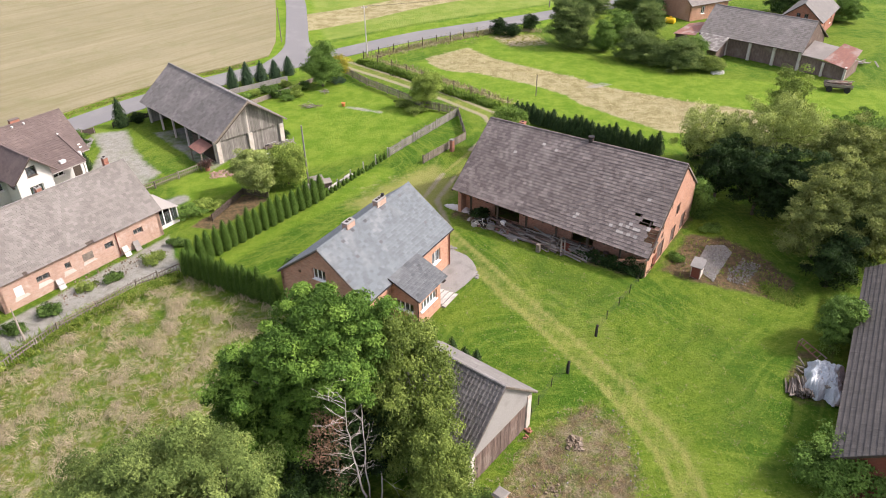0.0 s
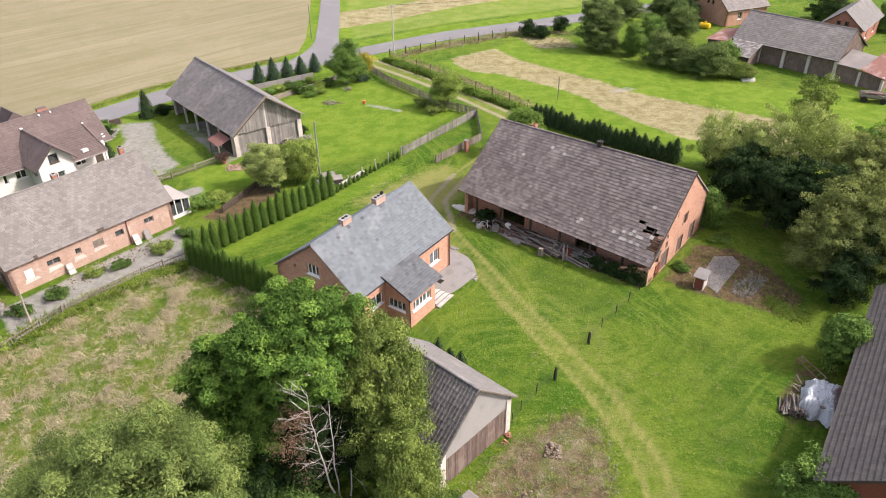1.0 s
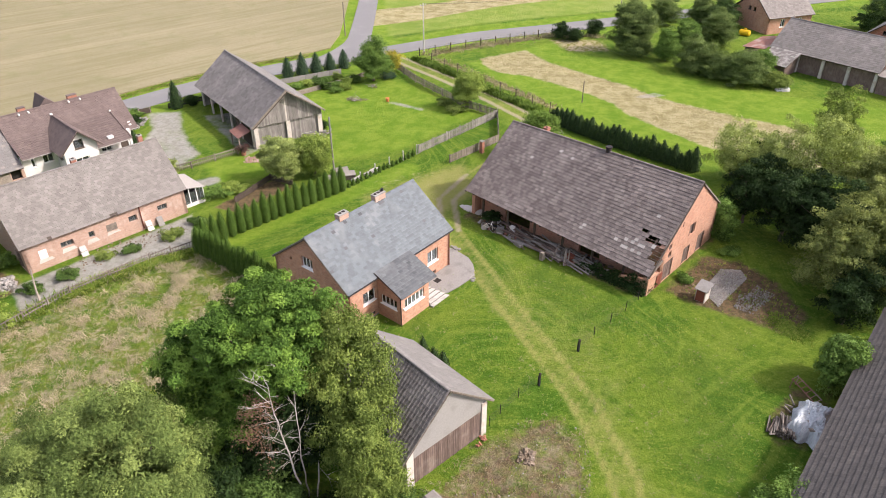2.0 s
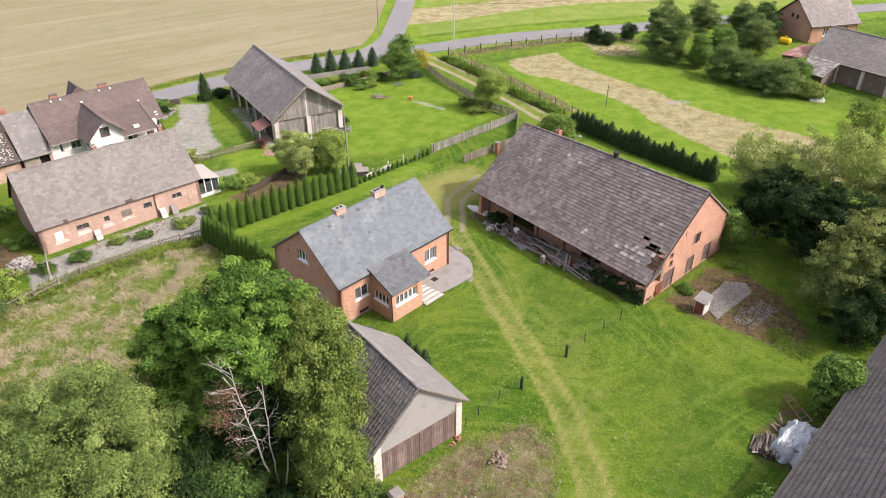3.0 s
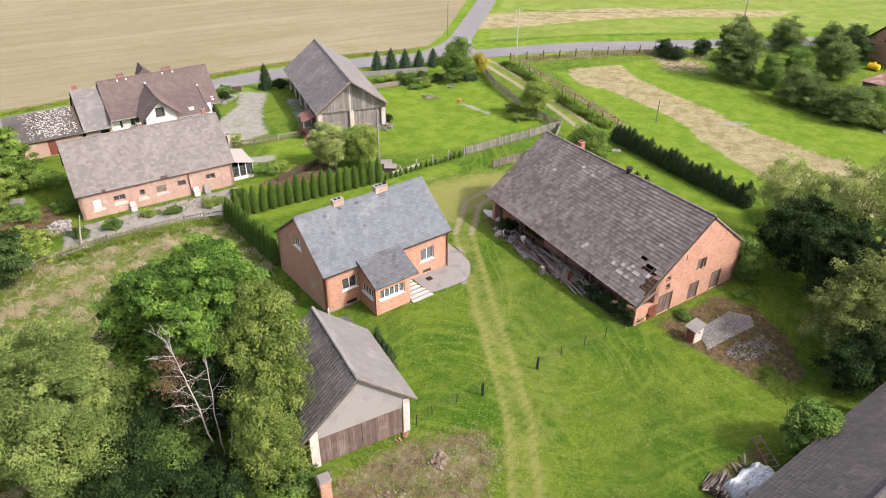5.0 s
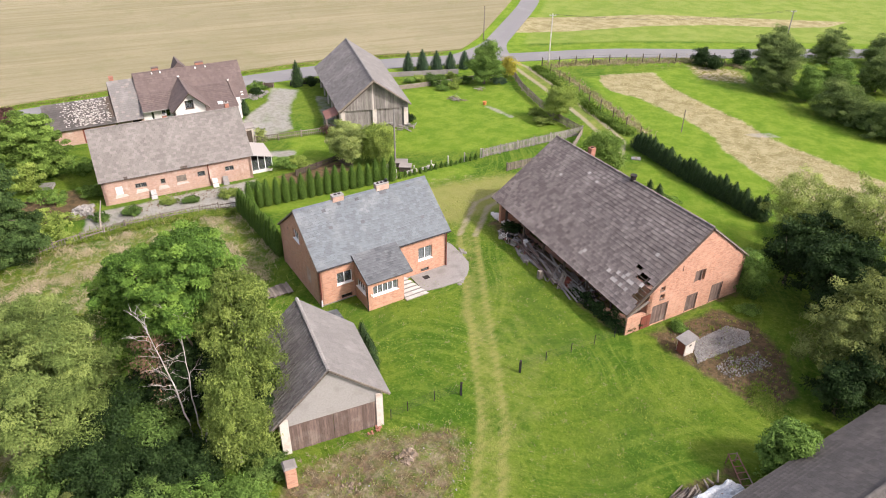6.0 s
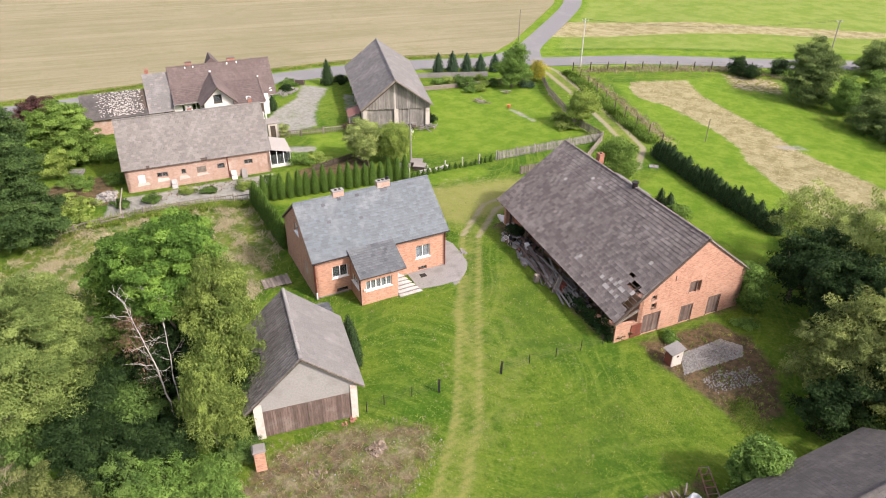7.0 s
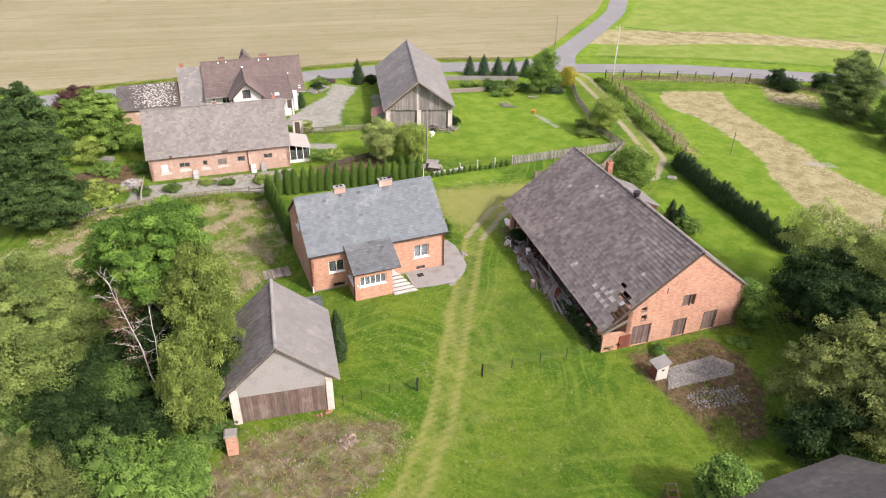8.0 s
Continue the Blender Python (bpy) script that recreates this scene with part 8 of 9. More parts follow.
part("cap", Geo().box(-0.24, 0.24, -0.24, 0.24, 1.352, 1.43), CONCRETE, t)


# ---- poles and lines ----
def pole(x, y, h, r, mat, label, arm=True):
    z = ground_z(x, y)
    t = thing("utility_pole", x, y, z, 35, label, "pole", "utility poles")
    part("shaft", Geo().tube([(0, 0, -0.2), (0, 0, h)], [r * 1.3, r], 8), mat, t)
    if arm:
        part("crossarm", Geo().box(-0.5, 0.5, -0.04, 0.04, h - 0.35, h - 0.27), METAL_GREY, t)
        for s in (-0.45, 0, 0.45):
            part("insulator", Geo().tube([(s, 0, h - 0.27), (s, 0, h - 0.1)], [0.05, 0.04], 6), PALE_STEP, t)
    return t


pole(-15.7, 109.2, 7.6, 0.085, PALE_STEP, "grey concrete power pole beside the road")
pole(-31.4, 117.6, 5.6, 0.075, OLD_WOOD, "slim wooden pole at the field edge", False)
pole(15.8, 138.0, 6.0, 0.08, CONCRETE, "wooden power pole beyond the road")
pole(-16.5, 65.35, 6.4, 0.08, CONCRETE, "pale concrete power pole behind the hedge", False)
pole(9.5, 90.3, 2.9, 0.05, OLD_WOOD, "thin leaning stake in the paddock", False)
w = Geo()
for s in (-0.4, 0.4):
    a, b = V((-15.7 + s, 109.2, 7.2)), V((15.8 + s, 138.0, 5.9))
    w.tube([a.lerp(b, k / 12) - V((0, 0, 1.1 * math.sin(math.pi * k / 12))) for k in range(13)], [0.012] * 13, 4)
tagged(part("power_line", w, METAL_DARK), "two sagging overhead wires", "cable")


# ---- yard things ----
def pump_house():
    t = thing("pump_house", 19.55, 48.25, 0, -31.9, "small white cement box with red door and slanted roof", "box")
    part("body", Geo().hexa([(-0.4, -0.45, -0.1), (0.4, -0.45, -0.1), (0.4, 0.45, -0.1), (-0.4, 0.45, -0.1)], [(-0.4, -0.45, 1.12), (0.4, -0.45, 1.12), (0.4, 0.45, 1.32), (-0.4, 0.45, 1.32)]), WHITEWASH, t)
    part("door", Geo().box(-0.34, 0.34, -0.5, -0.452, 0.03, 1.05), RED_WOOD, t, "dark red sheet door")
    part("roof", Geo().hexa([(-0.52, -0.62, 1.09), (0.52, -0.62, 1.09), (0.52, 0.58, 1.36), (-0.52, 0.58, 1.36)], [(-0.52, -0.62, 1.15), (0.52, -0.62, 1.15), (0.52, 0.58, 1.42), (-0.52, 0.58, 1.42)]), CONCRETE, t, "grey corrugated cement roof")
    part("vent", Geo().box(0.401, 0.41, -0.1, 0.1, 0.75, 0.9), METAL_DARK, t)


pump_house()


def scatter(name, n, poly, size, material, label, category, seed, lift=0.02, flat=0.5, heap=0.0):
    """Broken stones lying over an area, heaped towards its middle."""
    r = np.random.default_rng(seed)
    p = np.array(poly)
    q = r.uniform(p.min(0), p.max(0), (n * 4, 2))
    dist = from_edge(q[:, 0], q[:, 1], poly)
    q, dist = q[dist < 0][:n], dist[dist < 0][:n]
    g = Geo()
    for (x, y), d in zip(q, dist):
        s = size * r.uniform(0.5, 1.7)
        z = ground_z(x, y) + lift + heap * min(1, -d / 0.7) * r.random()
        m = Matrix.Translation((x, y, z)) @ pose(0, 0, 0, *r.uniform(-25, 25, 2), r.uniform(0, 360))
        a = [(s * math.cos(t) * r.uniform(0.7, 1.1), s * math.sin(t) * r.uniform(0.6, 1.0)) for t in (0, 1.4, 2.6, 3.7, 5.1)]
        g.hexa([(u, v, -s * flat) for u, v in a], [(u * 0.75, v * 0.75, s * flat * r.uniform(0.6, 1.2)) for u, v in a], m)
    tagged(part(name, g, material), label, category, kind="stuff")


EARTH = surface("dry_clods", (0.22, 0.175, 0.13), (0.15, 0.115, 0.085), (0.27, 0.24, 0.2), 9, 1, 0.95, 0.5, vary=0.5)
scatter("rubble", 4200, [(19.8, 49.5), (20.7, 47.4), (23.6, 51.8), (23.3, 53.0), (21.7, 52.9)], 0.045, RUBBLE, "bed of grey broken rubble beside the barn", "rubble", 1, heap=0.1)
scatter("rubble", 460, [(21.8, 47.5), (23.2, 46.9), (24.4, 48.4), (25.4, 49.8), (24.2, 51.0), (23.4, 49.7), (22.6, 49.4)], 0.045, RUBBLE, "grey rubble in the mud", "rubble", 2, heap=0.04)
scatter("rubble", 200, MUD, 0.045, EARTH, "clods and broken bits in the mud by the barn", "rubble", 3)
scatter("stones", 90, PATCH, 0.05, RUBBLE, "loose stones in the dry patch", "stones", 4)
scatter("earth_heap", 60, [(6.6, 29.3), (7.6, 29.2), (7.7, 30.3), (6.8, 30.4)], 0.13, EARTH, "small heap of earth and stones in the dry patch", "heap", 5, heap=0.4)
scatter("stones", 16, [(5.0, 26.0), (5.9, 25.8), (6.0, 26.7), (5.1, 26.9)], 0.1, EARTH, "earthy stones near the gate pillar", "stones", 6, heap=0.15)
scatter("stones", 220, [(-31.4, 53.2), (-26.6, 52.2), (-33.2, 42.2), (-34.6, 43.0)], 0.07, EARTH, "broken bricks and clods along the stable wall", "bricks", 7)
scatter("stones", 110, [(-47.4, 76.4), (-45.0, 77.0), (-44.6, 73.4), (-46.2, 73.2)], 0.2, CONCRETE, "pale stones of a rock garden by the drive", "stones", 8, heap=0.3)
scatter("stones", 130, [(-37.9, 42.2), (-36.2, 40.8), (-37.4, 39.2), (-38.8, 40.6)], 0.17, RUBBLE, "pale rubble heap at the stable corner", "rubble", 9, heap=0.5)


def brush_pile(x, y, wide, n, seed):
    """Cut twigs and branches thrown on a low heap."""
    r = np.random.default_rng(seed)
    t = thing("brush_pile", x, y, ground_z(x, y), r.uniform(0, 180), "low heap of cut bleached twigs on the lawn", "twigs", "brush piles")
    for k in range(n):
        a = V((r.normal(0, wide * 0.4), r.normal(0, wide * 0.22), 0.04 + 0.3 * r.random()))
        d = V((r.normal(), r.normal() * 0.6, r.normal() * 0.15)).normalized() * r.uniform(0.4, 1.0)
        part("twig", Geo().tube([a - d, a + V((0, 0, 0.06)), a + d], [0.03, 0.025, 0.012], 4), (OLD_WOOD, PALE_TILE, PLANK)[k % 3], t)


brush_pile(-20.6, 87.3, 1.4, 34, 51)
brush_pile(-19.6, 92.6, 1.0, 16, 52)
t = thing("bucket", -16.1, 87.2, ground_z(-16.1, 87.2), 0, "faded orange plastic bucket on the lawn", "bucket")
part("shell", Geo().tube([(0, 0, -0.02), (0, 0, 0.42)], [0.2, 0.27], 12), ORANGE, t)
part("rim", Geo().tube([(0.27 * math.cos(a), 0.27 * math.sin(a), 0.43) for a in np.linspace(0, 2 * math.pi, 13)], [0.02] * 13, 5), ORANGE, t)
scatter("rubble", 260, [(-1.9, 60.0), (-1.2, 59.2), (0.6, 58.3), (0.9, 59.0), (-0.6, 59.9)], 0.15, WHITE_WALL, "white plaster rubble at the barn's front corner", "rubble", 11, heap=0.2)
scatter("rubble", 90, [(35.6, 99.2), (37.4, 99.4), (37.2, 100.8), (35.8, 100.9)], 0.25, WHITE_WALL, "white rubble heap before the far barn", "rubble", 12, heap=0.5)
scatter("stones", 160, [(-25.6, 69.2), (-24.8, 67.4), (-27.6, 66.6), (-28.0, 68.0)], 0.1, BRICK_BITS, "broken bricks at the timber barn corner", "bricks", 13, heap=0.1)


def junk_under_barn():
    """Timber, poles and scrap stacked under the open front of the barn."""
    r = np.random.default_rng(9)
    m = pose(2.69, 64.08, 0, 0, 0, -31.9)
    t = thing("timber_stack", 2.69, 64.08, 0, -31.9, "untidy stack of old boards and poles under the barn eave", "timber")
    for k in range(95):
        x = r.uniform(5.2, 13.2)
        lnn = r.uniform(1.6, 4.2)
        turn = math.radians(r.normal(-9, 8))
        y = r.uniform(-7.75, -5.9)
        z = 0.08 + 0.75 * max(0, 1 - abs(y + 6.7) / 1.5) * r.random()
        d = V((math.cos(turn), math.sin(turn), r.normal(0, 0.07)))
        a = V((x, y, z))
        part("board", Geo().bar(a - d * lnn / 2, a + d * lnn / 2, r.uniform(0.07, 0.2), r.uniform(0.025, 0.08)), (OLD_WOOD, PLANK_GREY, PLANK, DARK_WOOD, PLANK_GREY, PLANK, OLD_WOOD, CONCRETE)[k % 8], t)
    for k in range(6):
        a = V((r.uniform(9.6, 12.4), r.uniform(-8.3, -7.6), 0.05))
        part("board", Geo().bar(a, a + V((r.normal(0, 0.5), 0.6 + r.random() * 0.5, 0.9 + 0.5 * r.random())), 0.1, 0.03), OLD_WOOD, t)
    for k, (x, y, sx, sy, sz, mat, name, label, cat) in enumerate((
            (5.4, -6.7, 0.5, 0.4, 0.8, PLASTIC_WHITE, "washing_machine", "old white appliance under the barn eave", "appliance"), (4.4, -7.2, 0.7, 0.5, 0.45, METAL_GREY, "metal_box", "grey scrap metal box", "box"),
            (3.4, -7.3, 0.6, 0.35, 0.5, METAL_DARK, "metal_box", "dark scrap metal box", "box"), (11.9, -7.0, 0.7, 0.5, 0.7, RED_WOOD, "crate", "rusty red crate among the boards", "crate"), (7.0, -7.9, 0.9, 0.5, 0.25, RUBBLE, "cement_block", "grey cement block in the grass", "block"),
            (9.9, -8.35, 0.35, 0.4, 0.7, OLD_WOOD, "tree_stump", "upright weathered stump in the grass", "stump"))):
        ob = thing(name, *(m @ V((x, y, 0))), -31.9 + r.uniform(-20, 20), label, cat)
        part("body", Geo().hexa([(-sx / 2, -sy / 2, -0.05), (sx / 2, -sy / 2, -0.05), (sx / 2, sy / 2, -0.05), (-sx / 2, sy / 2, -0.05)], [(-sx * 0.46, -sy * 0.46, sz), (sx * 0.46, -sy * 0.46, sz), (sx * 0.46, sy * 0.46, sz * 0.94), (-sx * 0.46, sy * 0.46, sz * 0.94)]), mat, ob)
        part("lid", Geo().box(-sx * 0.4, sx * 0.4, -sy * 0.4, sy * 0.4, sz * 0.97, sz + 0.03), mat, ob)
    sc = thing("scrap_heap", 2.69, 64.08, 0, -31.9, "dark jumble of scrap metal, wood and rags under the barn eave", "scrap")
    for k in range(130):
        x = r.uniform(1.9, 6.4) if k % 3 else r.uniform(11.5, 15.5)
        y = r.uniform(-7.6, -5.7)
        a = V((x, y, 0.06 + 0.7 * r.random() * max(0.1, 1 - abs(y + 6.5) / 1.2)))
        d = V((r.normal(), r.normal(), r.normal() * 0.35)).normalized() * r.uniform(0.2, 0.75)
        part("scrap_piece", Geo().bar(a - d / 2, a + d / 2, r.uniform(0.05, 0.3), r.uniform(0.03, 0.16)), (METAL_DARK, DARK_WOOD, PLANK, METAL_GREY, DARK_WOOD, RUST_SHEET, OLD_WOOD, PALE_TILE)[k % 8], sc)
    for x, y, mat in ((6.0, -7.0, PALE_STEP), (6.7, -6.6, PALE_STEP), (2.9, -7.6, PALE_STEP)):
        pa = thing("cement_sack", *(m @ V((x, y, 0))), r.uniform(0, 180), "pale slumped sack among the scrap", "sack")
        part("body", Geo().hexa([(-0.35, -0.22, -0.03), (0.35, -0.25, -0.03), (0.38, 0.2, -0.03), (-0.33, 0.24, -0.03)], [(-0.26, -0.15, 0.3), (0.24, -0.18, 0.42), (0.27, 0.12, 0.38), (-0.24, 0.16, 0.26)]), mat, pa)
        part("fold", Geo().hexa([(-0.12, -0.1, 0.3), (0.2, -0.12, 0.36), (0.2, 0.08, 0.34), (-0.1, 0.1, 0.28)], [(-0.05, -0.04, 0.42), (0.12, -0.05, 0.5), (0.12, 0.04, 0.48), (-0.04, 0.05, 0.4)]), mat, pa)
    # an old bicycle leaning by the wall
    ob = thing("bicycle", *(m @ V((3.4, -7.75, 0))), -31.9, "old white bicycle leaning among the scrap", "bicycle")
    for x in (-0.5, 0.5):
        ring = [(x + 0.32 * math.cos(a), 0, 0.34 + 0.32 * math.sin(a)) for a in np.linspace(0, 2 * math.pi, 19)]
        part("wheel", Geo().tube(ring, [0.025] * 19, 5), METAL_GREY, ob)
    part("frame", Geo().tube([(-0.5, 0, 0.34), (-0.15, 0, 0.8), (0.4, 0, 0.82), (0.0, 0, 0.34), (-0.5, 0, 0.34)], [0.025] * 5, 5).tube([(0.5, 0, 0.34), (0.38, 0, 0.95), (0.3, 0.2, 1.0)], [0.025] * 3, 5), PLASTIC_WHITE, ob)
    part("saddle", Geo().box(-0.3, -0.05, -0.07, 0.07, 0.86, 0.92), METAL_DARK, ob)


junk_under_barn()


def log_pile():
    r = np.random.default_rng(31)
    t = thing("log_pile", 22.7, 34.9, 0, 70, "pile of cut branches and thin logs", "logs")
    for k in range(70):
        z = 0.06 + 0.11 * (k // 14) + r.normal(0, 0.02)
        y = -0.8 + 1.6 * ((k % 14) + r.normal(0, 0.3)) / 14 * (1 - 0.12 * (k // 14))
        rad = r.uniform(0.03, 0.07)
        a = r.normal(0, 0.12)
        part("log", Geo().tube([(-0.7 + r.normal(0, 0.1), y - a * 0.7, z), (0.7 + r.normal(0, 0.1), y + a * 0.7, z + r.normal(0, 0.05))], [rad, rad * 0.85], 6), DARK_WOOD if k % 3 == 0 else OLD_WOOD, t)
    # sheeted stack beside it
    s = thing("covered_stack", 24.6, 35.4, 0, 62, "firewood stack under a white plastic sheet", "stack")
    n = 40
    g = Geo()
    verts, faces = [], []
    for i in range(n + 1):
        for j in range(n + 1):
            u, v = i / n * 2 - 1, j / n * 2 - 1
            e = max(abs(u), abs(v))
            h = 1.0 * (1 - max(0, (e - 0.6) / 0.4) ** 1.4) + 0.2 * noise.noise(V((u * 3, v * 3, 1.5))) + 0.2 * abs(noise.noise(V((u * 5 + v * 2, v * 7, 4)))) + 0.08 * noise.noise(V((u * 14, v * 12, 7)))
            k = 0.95 + 0.3 * noise.noise(V((u * 2.2, v * 2.2, 9)))
            verts.append((u * 1.95 * k, v * 1.25 * k, max(0.04 + 0.05 * abs(noise.noise(V((u * 6, v * 6, 2)))), h)))
    for i in range(n):
        for j in range(n):
            q = i * (n + 1) + j
            faces.append([q, q + 1, q + n + 2, q + n + 1])
    g.add(verts, [f[::-1] for f in faces])
    me = g.mesh("sheet")
    part("sheet", solid(me, SHEET), SHEET, s, "crumpled white plastic sheet")
    part("core", Geo().box(-1.2, 1.2, -0.75, 0.75, -0.05, 0.9), OLD_WOOD, s)
    for k in range(26):
        x = r.uniform(-1.9, 1.9)
        yy = -1.35 if k % 2 else 1.3
        part("log", Geo().tube([(x, yy, 0.06 + 0.2 * r.random()), (x + r.normal(0, 0.3), yy + 0.5, 0.1 + 0.25 * r.random())], [0.07, 0.06], 6), OLD_WOOD, s)
    # tied rails of an old harrow
    h = thing("harrow", 25.0, 38.4, 0, 40, "rusty ladder-like iron frame standing on the grass", "frame")
    for x in (-0.35, 0.35):
        part("side_rail", Geo().bar((x, -1.0, 0.15), (x * 0.8, 1.0, 0.75), 0.06), RUST_SHEET, h)
    for k in range(6):
        y = -0.95 + k * 0.38
        part("rung", Geo().bar((-0.33, y, 0.17 + 0.3 * (y + 1)), (0.33, y, 0.17 + 0.3 * (y + 1)), 0.04), RUST_SHEET, h)
    for x in (-0.3, 0.3):
        part("leg", Geo().bar((x, 0.9, 0.72), (x, 0.95, -0.05), 0.05), RUST_SHEET, h)


SHEET = surface("white_plastic_sheet", (0.46, 0.50, 0.53), (0.34, 0.38, 0.41), (0.56, 0.59, 0.61), 5, 0.9, 0.42, 0.3, vary=0)
log_pile()


def pallets():
    t = thing("pallet", -11.2, 39.2, ground_z(-11.2, 39.2), 60, "weathered grey wooden platform on the grass", "pallet")
    for k in range(15):
        x = -1.05 + k * 0.15
        part("board", Geo().box(x - 0.07, x + 0.07, -0.72 + rng.uniform(-0.12, 0.08), 0.72 + rng.uniform(-0.08, 0.12), 0.1 + rng.uniform(0, 0.03), 0.13 + rng.uniform(0.01, 0.05)), OLD_WOOD, t)
    for y in (-0.55, 0.0, 0.55):
        part("bearer", Geo().box(-1.15, 1.15, y - 0.05, y + 0.05, -0.05, 0.098), DARK_WOOD, t)


pallets()


def wagons():
    for k, (x, y, turn) in enumerate(((-15.9, 63.3, 30), (-15.5, 65.1, 27), (-14.5, 64.3, 24))):
        t = thing("beehive_box", x, y, ground_z(x, y), turn, "low dark wooden box with weathered lid", "box", "boxes behind the hedge")
        part("body", Geo().box(-0.62, 0.62, -0.42, 0.42, -0.05, 0.5), DARK_WOOD, t)
        part("lid", Geo().hexa([(-0.7, -0.5, 0.502), (0.7, -0.5, 0.502), (0.7, 0.5, 0.502), (-0.7, 0.5, 0.502)], [(-0.67, -0.47, 0.56), (0.67, -0.47, 0.56), (0.67, 0.47, 0.64), (-0.67, 0.47, 0.64)]), GREY_TILE, t)


wagons()


def by_timber_barn():
    r = np.random.default_rng(44)
    t = thing("scrap_heap", -21.2, 74.9, ground_z(-21.2, 74.9), 46, "heap of pipes, planks and scrap at the barn door", "scrap")
    for k in range(26):
        a = V((r.normal(0, 0.7), r.normal(0, 0.4), 0.06 + 0.4 * r.random()))
        d = V((r.normal(), r.normal() * 0.5, r.normal() * 0.15)).normalized() * r.uniform(0.5, 1.4)
        part("scrap_piece", Geo().bar(a - d / 2, a + d / 2, 0.1, 0.05), (METAL_GREY, OLD_WOOD, CONCRETE)[k % 3], t)
    t = thing("hand_cart", -22.6, 73.6, ground_z(-22.6, 73.6), 46, "old cart frame with dark tyres", "cart")
    part("bed", Geo().box(-0.7, 0.7, -0.4, 0.4, 0.45, 0.55), DARK_WOOD, t)
    part("rail", Geo().tube([(-0.65, -0.38, 0.55), (-0.65, -0.38, 1.15), (0.65, -0.38, 1.15), (0.65, -0.38, 0.55)], [0.03] * 4, 6), METAL_GREY, t)
    for s in (-1, 1):
        w_ = part("wheel", Geo().tube([(0.0, s * 0.5, 0.34), (0.0, s * 0.58, 0.34)], [0.36, 0.36], 14), METAL_DARK, t)
        part("hub", Geo().tube([(0.0, s * 0.585, 0.34), (0.0, s * 0.62, 0.34)], [0.09, 0.08], 8), METAL_GREY, w_)
    for k, (x, y) in enumerate(((-22.0, 72.2), (-23.9, 71.4))):
        t = thing("bathtub", x, y, ground_z(x, y), 40 + 20 * k, "old white bathtub on the grass", "bathtub", "bathtubs")
        out = [(0.75 * math.cos(a), 0.34 * math.sin(a)) for a in np.linspace(0, 2 * math.pi, 13)[:-1]]
        part("shell", Geo().hexa([(u * 0.8, v * 0.8, -0.02) for u, v in out], [(u, v, 0.45) for u, v in out]), PLASTIC_WHITE, t)
        part("rim", Geo().tube([(u, v, 0.46) for u, v in out + out[:1]], [0.03] * 13, 5), PLASTIC_WHITE, t)
    t = thing("flower_tub", -28.4, 68.6, -0.65, 0, "red flowering plants beside the barn", "flowers")
    part("pot", Geo().tube([(0, 0, -0.02), (0, 0, 0.4)], [0.25, 0.32], 10), BRICK_DARK, t)
    part("plant", crown_mesh("plant", [(0, 0, 0.7, 0.7, 0.6, 0.4)], 40, 14, 0.14, 0.6, PURPLE_LEAF, 400), None, t)


by_timber_barn()


def conservatory():
    t = thing("conservatory", -39.86, 44.9, -0.65, 56.5, "white framed glass lean-to against the stable end", "conservatory")
    x0, x1, y0, y1 = 14.95, 17.3, -3.2, 0.6
    part("base", Geo().box(x0, x1, y0, y1, -0.1, 0.35), WHITE_WALL, t)
    part("roof", Geo().hexa([(x0, y0 - 0.15, 2.25), (x1 + 0.15, y0 - 0.15, 1.62), (x1 + 0.15, y1 + 0.15, 1.62), (x0, y1 + 0.15, 2.25)], [(x0, y0 - 0.15, 2.31), (x1 + 0.15, y0 - 0.15, 1.68), (x1 + 0.15, y1 + 0.15, 1.68), (x0, y1 + 0.15, 2.31)]), PALE_TILE, t, "pale sheet roof")
    for k in range(6):
        y = y0 + (y1 - y0) * k / 5
        part("mullion", Geo().box(x1 - 0.06, x1, y - 0.035, y + 0.035, 0.352, 1.6), PLASTIC_WHITE, t)
    for k in range(4):
        x = x0 + 0.1 + (x1 - x0 - 0.14) * k / 3
        part("mullion", Geo().box(x - 0.035, x + 0.035, y0, y0 + 0.06, 0.352, 2.2 - 0.27 * (x - x0)), PLASTIC_WHITE, t)
    for k in range(5):
        a, b = y0 + (y1 - y0) * k / 5 + 0.04, y0 + (y1 - y0) * (k + 1) / 5 - 0.04
        part("pane", Geo().box(x1 - 0.035, x1 - 0.028, a, b, 0.36, 1.58), GLASS, t)
    for k in range(3):
        a = x0 + 0.14 + (x1 - x0 - 0.14) * k / 3
        part("pane", Geo().box(a, a + 0.68, y0 + 0.028, y0 + 0.035, 0.36, 1.55), GLASS, t)
    # near-black block in place of the unlit room
    part("inside", Geo().box(x0 + 0.1, x1 - 0.3, y0 + 0.4, y1 - 0.3, 0.352, 1.2), DARK_VOID, t)


conservatory()


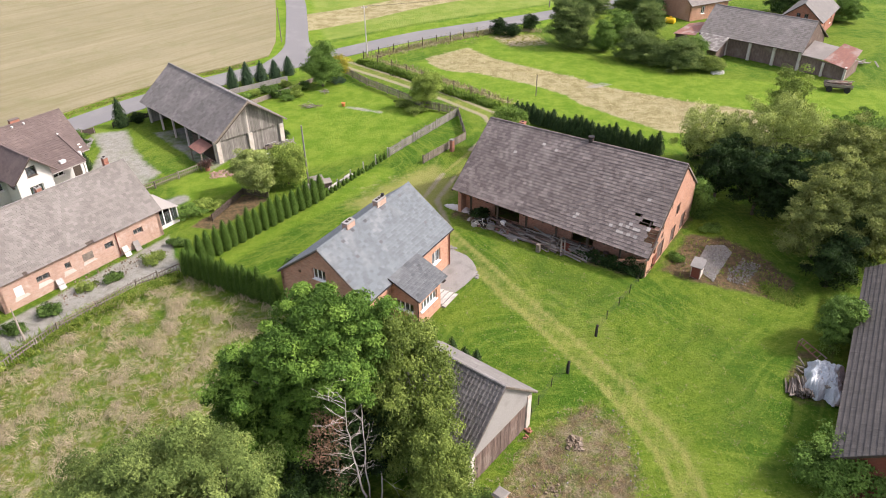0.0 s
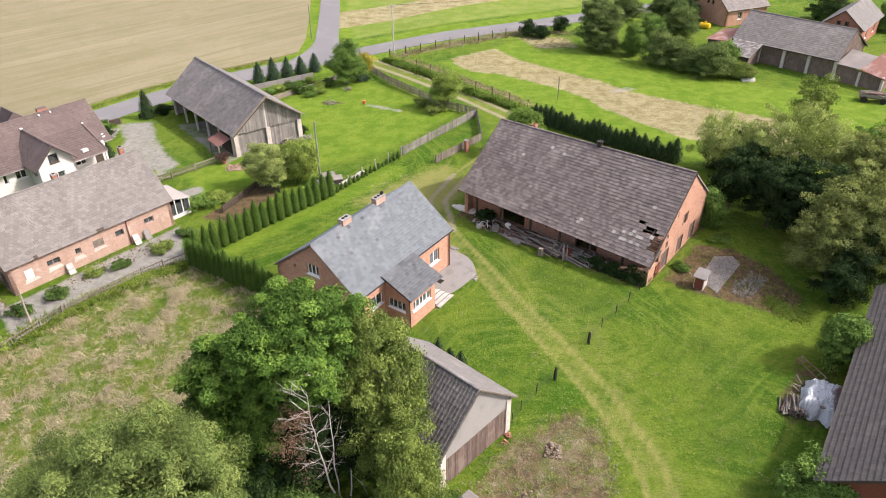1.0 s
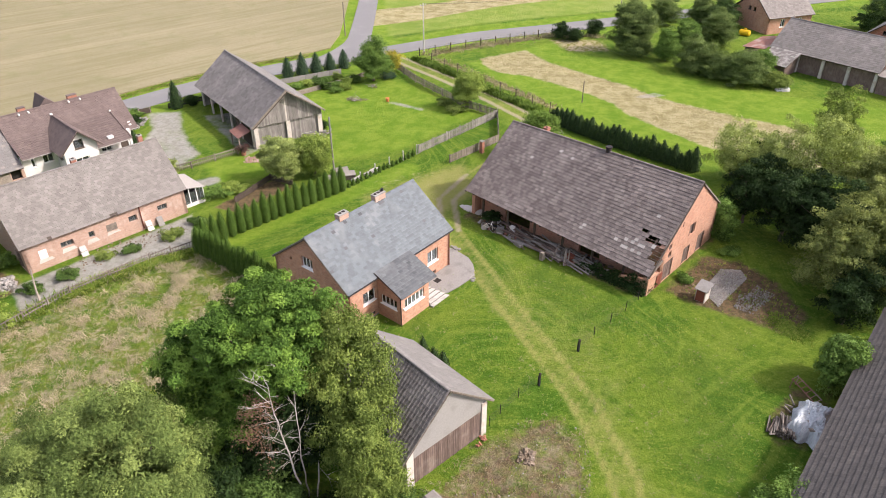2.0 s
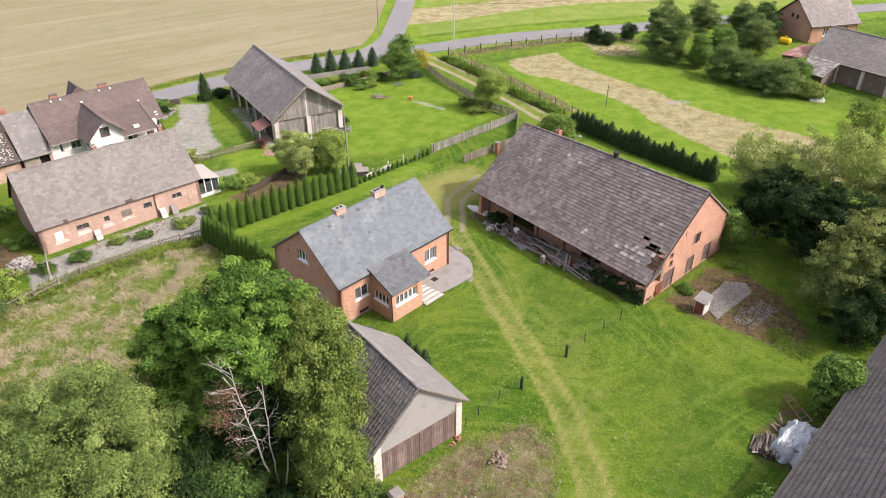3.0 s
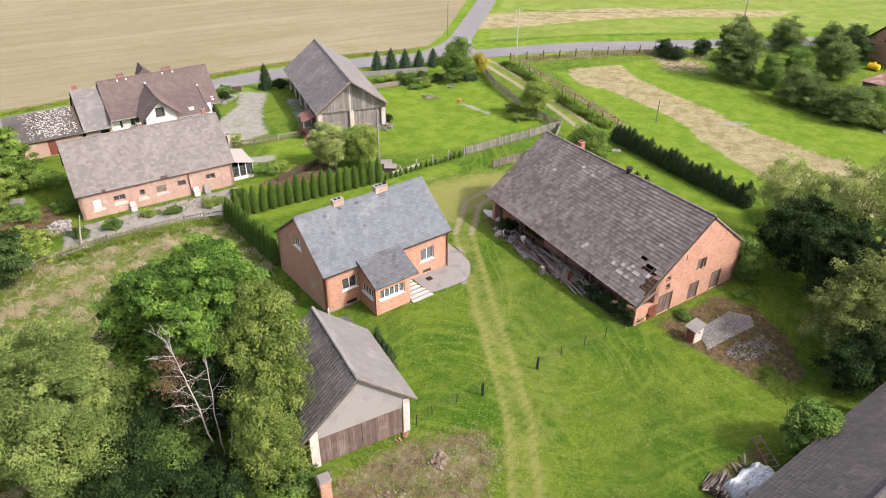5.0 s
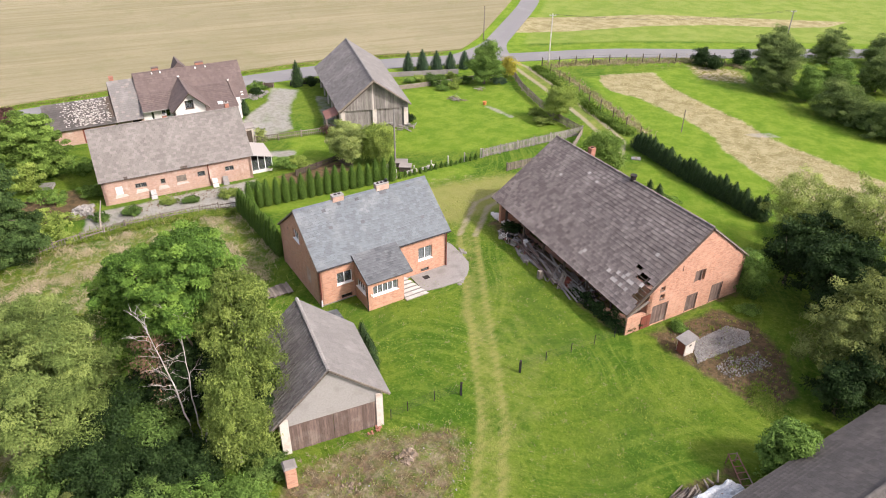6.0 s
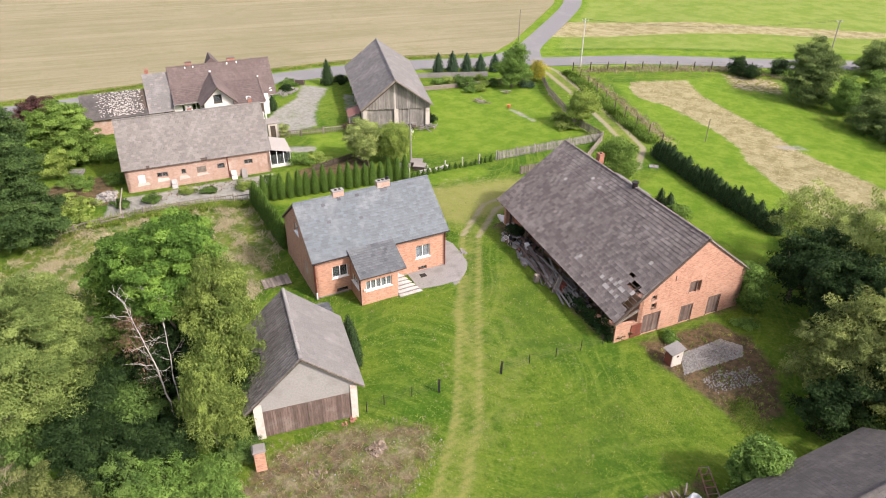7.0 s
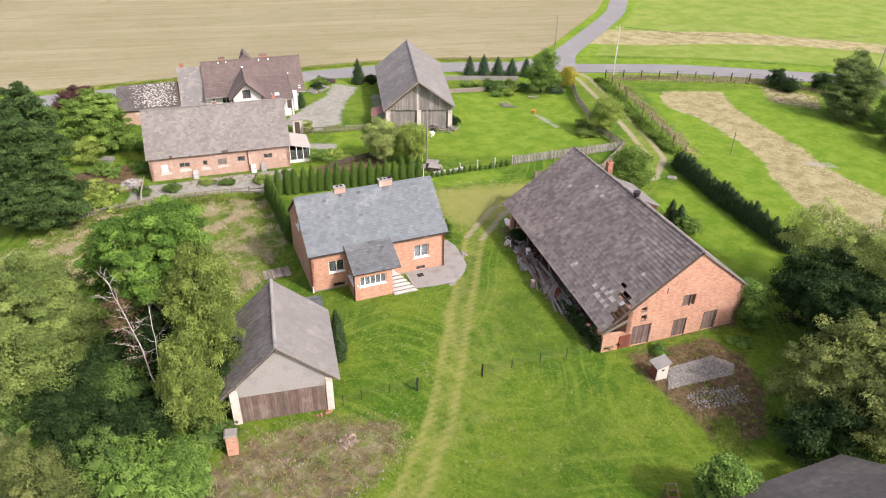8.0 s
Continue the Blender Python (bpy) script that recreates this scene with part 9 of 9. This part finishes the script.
def small_things():
    t = thing("gate_kiosk", -35.35, 62.2, -0.65, 56, "narrow pale brick shed with flat roof by the drive", "shed")
    part("body", Geo().box(-0.55, 0.55, -0.5, 0.5, -0.1, 1.9), WHITEWASH, t)
    part("roof", Geo().hexa([(-0.7, -0.65, 1.903), (0.7, -0.65, 1.903), (0.7, 0.65, 1.903), (-0.7, 0.65, 1.903)], [(-0.7, -0.65, 1.96), (0.7, -0.65, 1.96), (0.7, 0.65, 2.2), (-0.7, 0.65, 2.2)]), GREY_TILE, t)
    part("door", Geo().box(-0.3, 0.3, -0.54, -0.502, 0.0, 1.6), DARK_WOOD, t)
    t = thing("sign_board", -46.2, 78.0, -0.65, 40, "low brown board panel beside the drive", "panel")
    part("board", Geo().box(-0.8, 0.8, -0.03, 0.03, 0.15, 0.85), DARK_WOOD, t)
    for s in (-0.7, 0.7):
        part("leg", Geo().box(s - 0.04, s + 0.04, -0.05, 0.05, -0.1, 0.95), OLD_WOOD, t)
    t = thing("water_tank", 35.9, 126.4, -0.1, -30, "bright yellow plastic water tank", "tank")
    out = [(0.0, 0.0)]
    part("shell", Geo().tube([(-0.9, 0, 0.6), (-0.75, 0, 0.6), (0.75, 0, 0.6), (0.9, 0, 0.6)], [0.3, 0.5, 0.5, 0.3], 14), YELLOW, t)
    part("filler_cap", Geo().tube([(0, 0, 1.19), (0, 0, 1.32)], [0.2, 0.18], 10), YELLOW, t)
    t = thing("farm_trailer", 50.3, 92.6, 0, -18, "old open trailer loaded with planks and scrap", "trailer")
    part("bed", Geo().box(-1.7, 1.7, -0.8, 0.8, 0.55, 0.7), DARK_WOOD, t)
    for y in (-0.8, 0.8):
        part("side_board", Geo().box(-1.7, 1.7, y - 0.03, y + 0.03, 0.702, 1.05), OLD_WOOD, t)
    for x in (-1.1, 1.1):
        for y in (-0.85, 0.85):
            part("wheel", Geo().tube([(x, y - 0.1, 0.38), (x, y + 0.1, 0.38)], [0.4, 0.4], 12), METAL_DARK, t)
    for k in range(12):
        part("load_plank", Geo().bar((rng.uniform(-1.6, -0.8), rng.uniform(-0.7, 0.7), 0.8 + 0.04 * k), (rng.uniform(0.8, 1.9), rng.uniform(-0.7, 0.7), 0.85 + 0.04 * k), 0.16, 0.05), OLD_WOOD if k % 3 else RUST_SHEET, t)
    t = thing("scrap_heap", 58.6, 103.6, 0, 10, "grey heap of scrap beside the far shed", "scrap")
    for k in range(24):
        a = V((rng.normal(0, 1.0), rng.normal(0, 0.7), 0.1 + 0.5 * rng.random()))
        part("scrap_piece", Geo().bar(a, a + V((rng.normal(0, 0.8), rng.normal(0, 0.5), rng.normal(0, 0.2))), 0.25, 0.06), (CONCRETE, METAL_GREY, OLD_WOOD)[k % 3], t)
    t = thing("dead_tree", -33.6, 40.0, -0.65, 0, "bleached leaning tree trunk at the stable corner", "trunk")
    part("trunk", Geo().tube([(0.7, -0.8, -0.05), (0.2, -0.3, 0.9), (-0.8, 0.9, 2.0)], [0.1, 0.08, 0.04], 7), OLD_WOOD, t)
    part("root_stub", Geo().tube([(0.6, -0.7, 0.1), (1.0, -0.5, -0.02)], [0.08, 0.03], 6), OLD_WOOD, t)
    for k, (s, lean, mat) in enumerate(((10.8, 0.25, WHITEWASH), (11.9, 0.18, CONCRETE), (4.6, 0.2, METAL_GREY))):
        m = pose(-39.86, 44.9, -0.65, 0, 0, 56.5)
        p = m @ V((s, -4.4, 0))
        t = thing("leaning_board", *p, 56.5, "pale board leaning against the stable wall", "board", "boards at the stable wall")
        part("panel", Geo().hexa([(-0.3, -lean, -0.03), (0.3, -lean, -0.03), (0.3, -lean + 0.04, -0.03), (-0.3, -lean + 0.04, -0.03)], [(-0.25, 0.24, 0.85), (0.28, 0.24, 0.8), (0.28, 0.28, 0.8), (-0.25, 0.28, 0.85)]), mat, t)
        part("batten", Geo().bar((-0.28, -lean + 0.2, 0.38), (0.28, -lean + 0.2, 0.38), 0.05, 0.03), OLD_WOOD, t)
    t = thing("planter_slab", -45.6, 42.0, -0.65, 40, "pale concrete cold frame in the garden", "slab")
    part("rim", Geo().box(-1.1, 1.1, -0.6, 0.6, -0.1, 0.3), CONCRETE, t)
    part("lid", Geo().box(-1.0, 1.0, -0.5, 0.5, 0.302, 0.34), METAL_GREY, t)
    t = thing("sheet_pile", 6.9, 79.6, 0, 20, "grey sheet lying beside the dark hedge", "sheet")
    part("sheet", Geo().hexa([(-0.5, -0.3, -0.02), (0.5, -0.3, -0.02), (0.5, 0.3, -0.02), (-0.5, 0.3, -0.02)], [(-0.5, -0.3, 0.1), (0.5, -0.3, 0.06), (0.5, 0.3, 0.16), (-0.5, 0.3, 0.12)]), METAL_GREY, t)
    part("brick_weight", Geo().box(-0.12, 0.12, -0.06, 0.06, 0.11, 0.19), BRICK_BITS, t)


YELLOW = surface("yellow_plastic", (0.75, 0.48, 0.02), (0.68, 0.42, 0.02), None, 6, 1, 0.45, 0.05, vary=0)
small_things()

# ---- tiles laid one by one ----
for lay_tiles in later:
    lay_tiles()
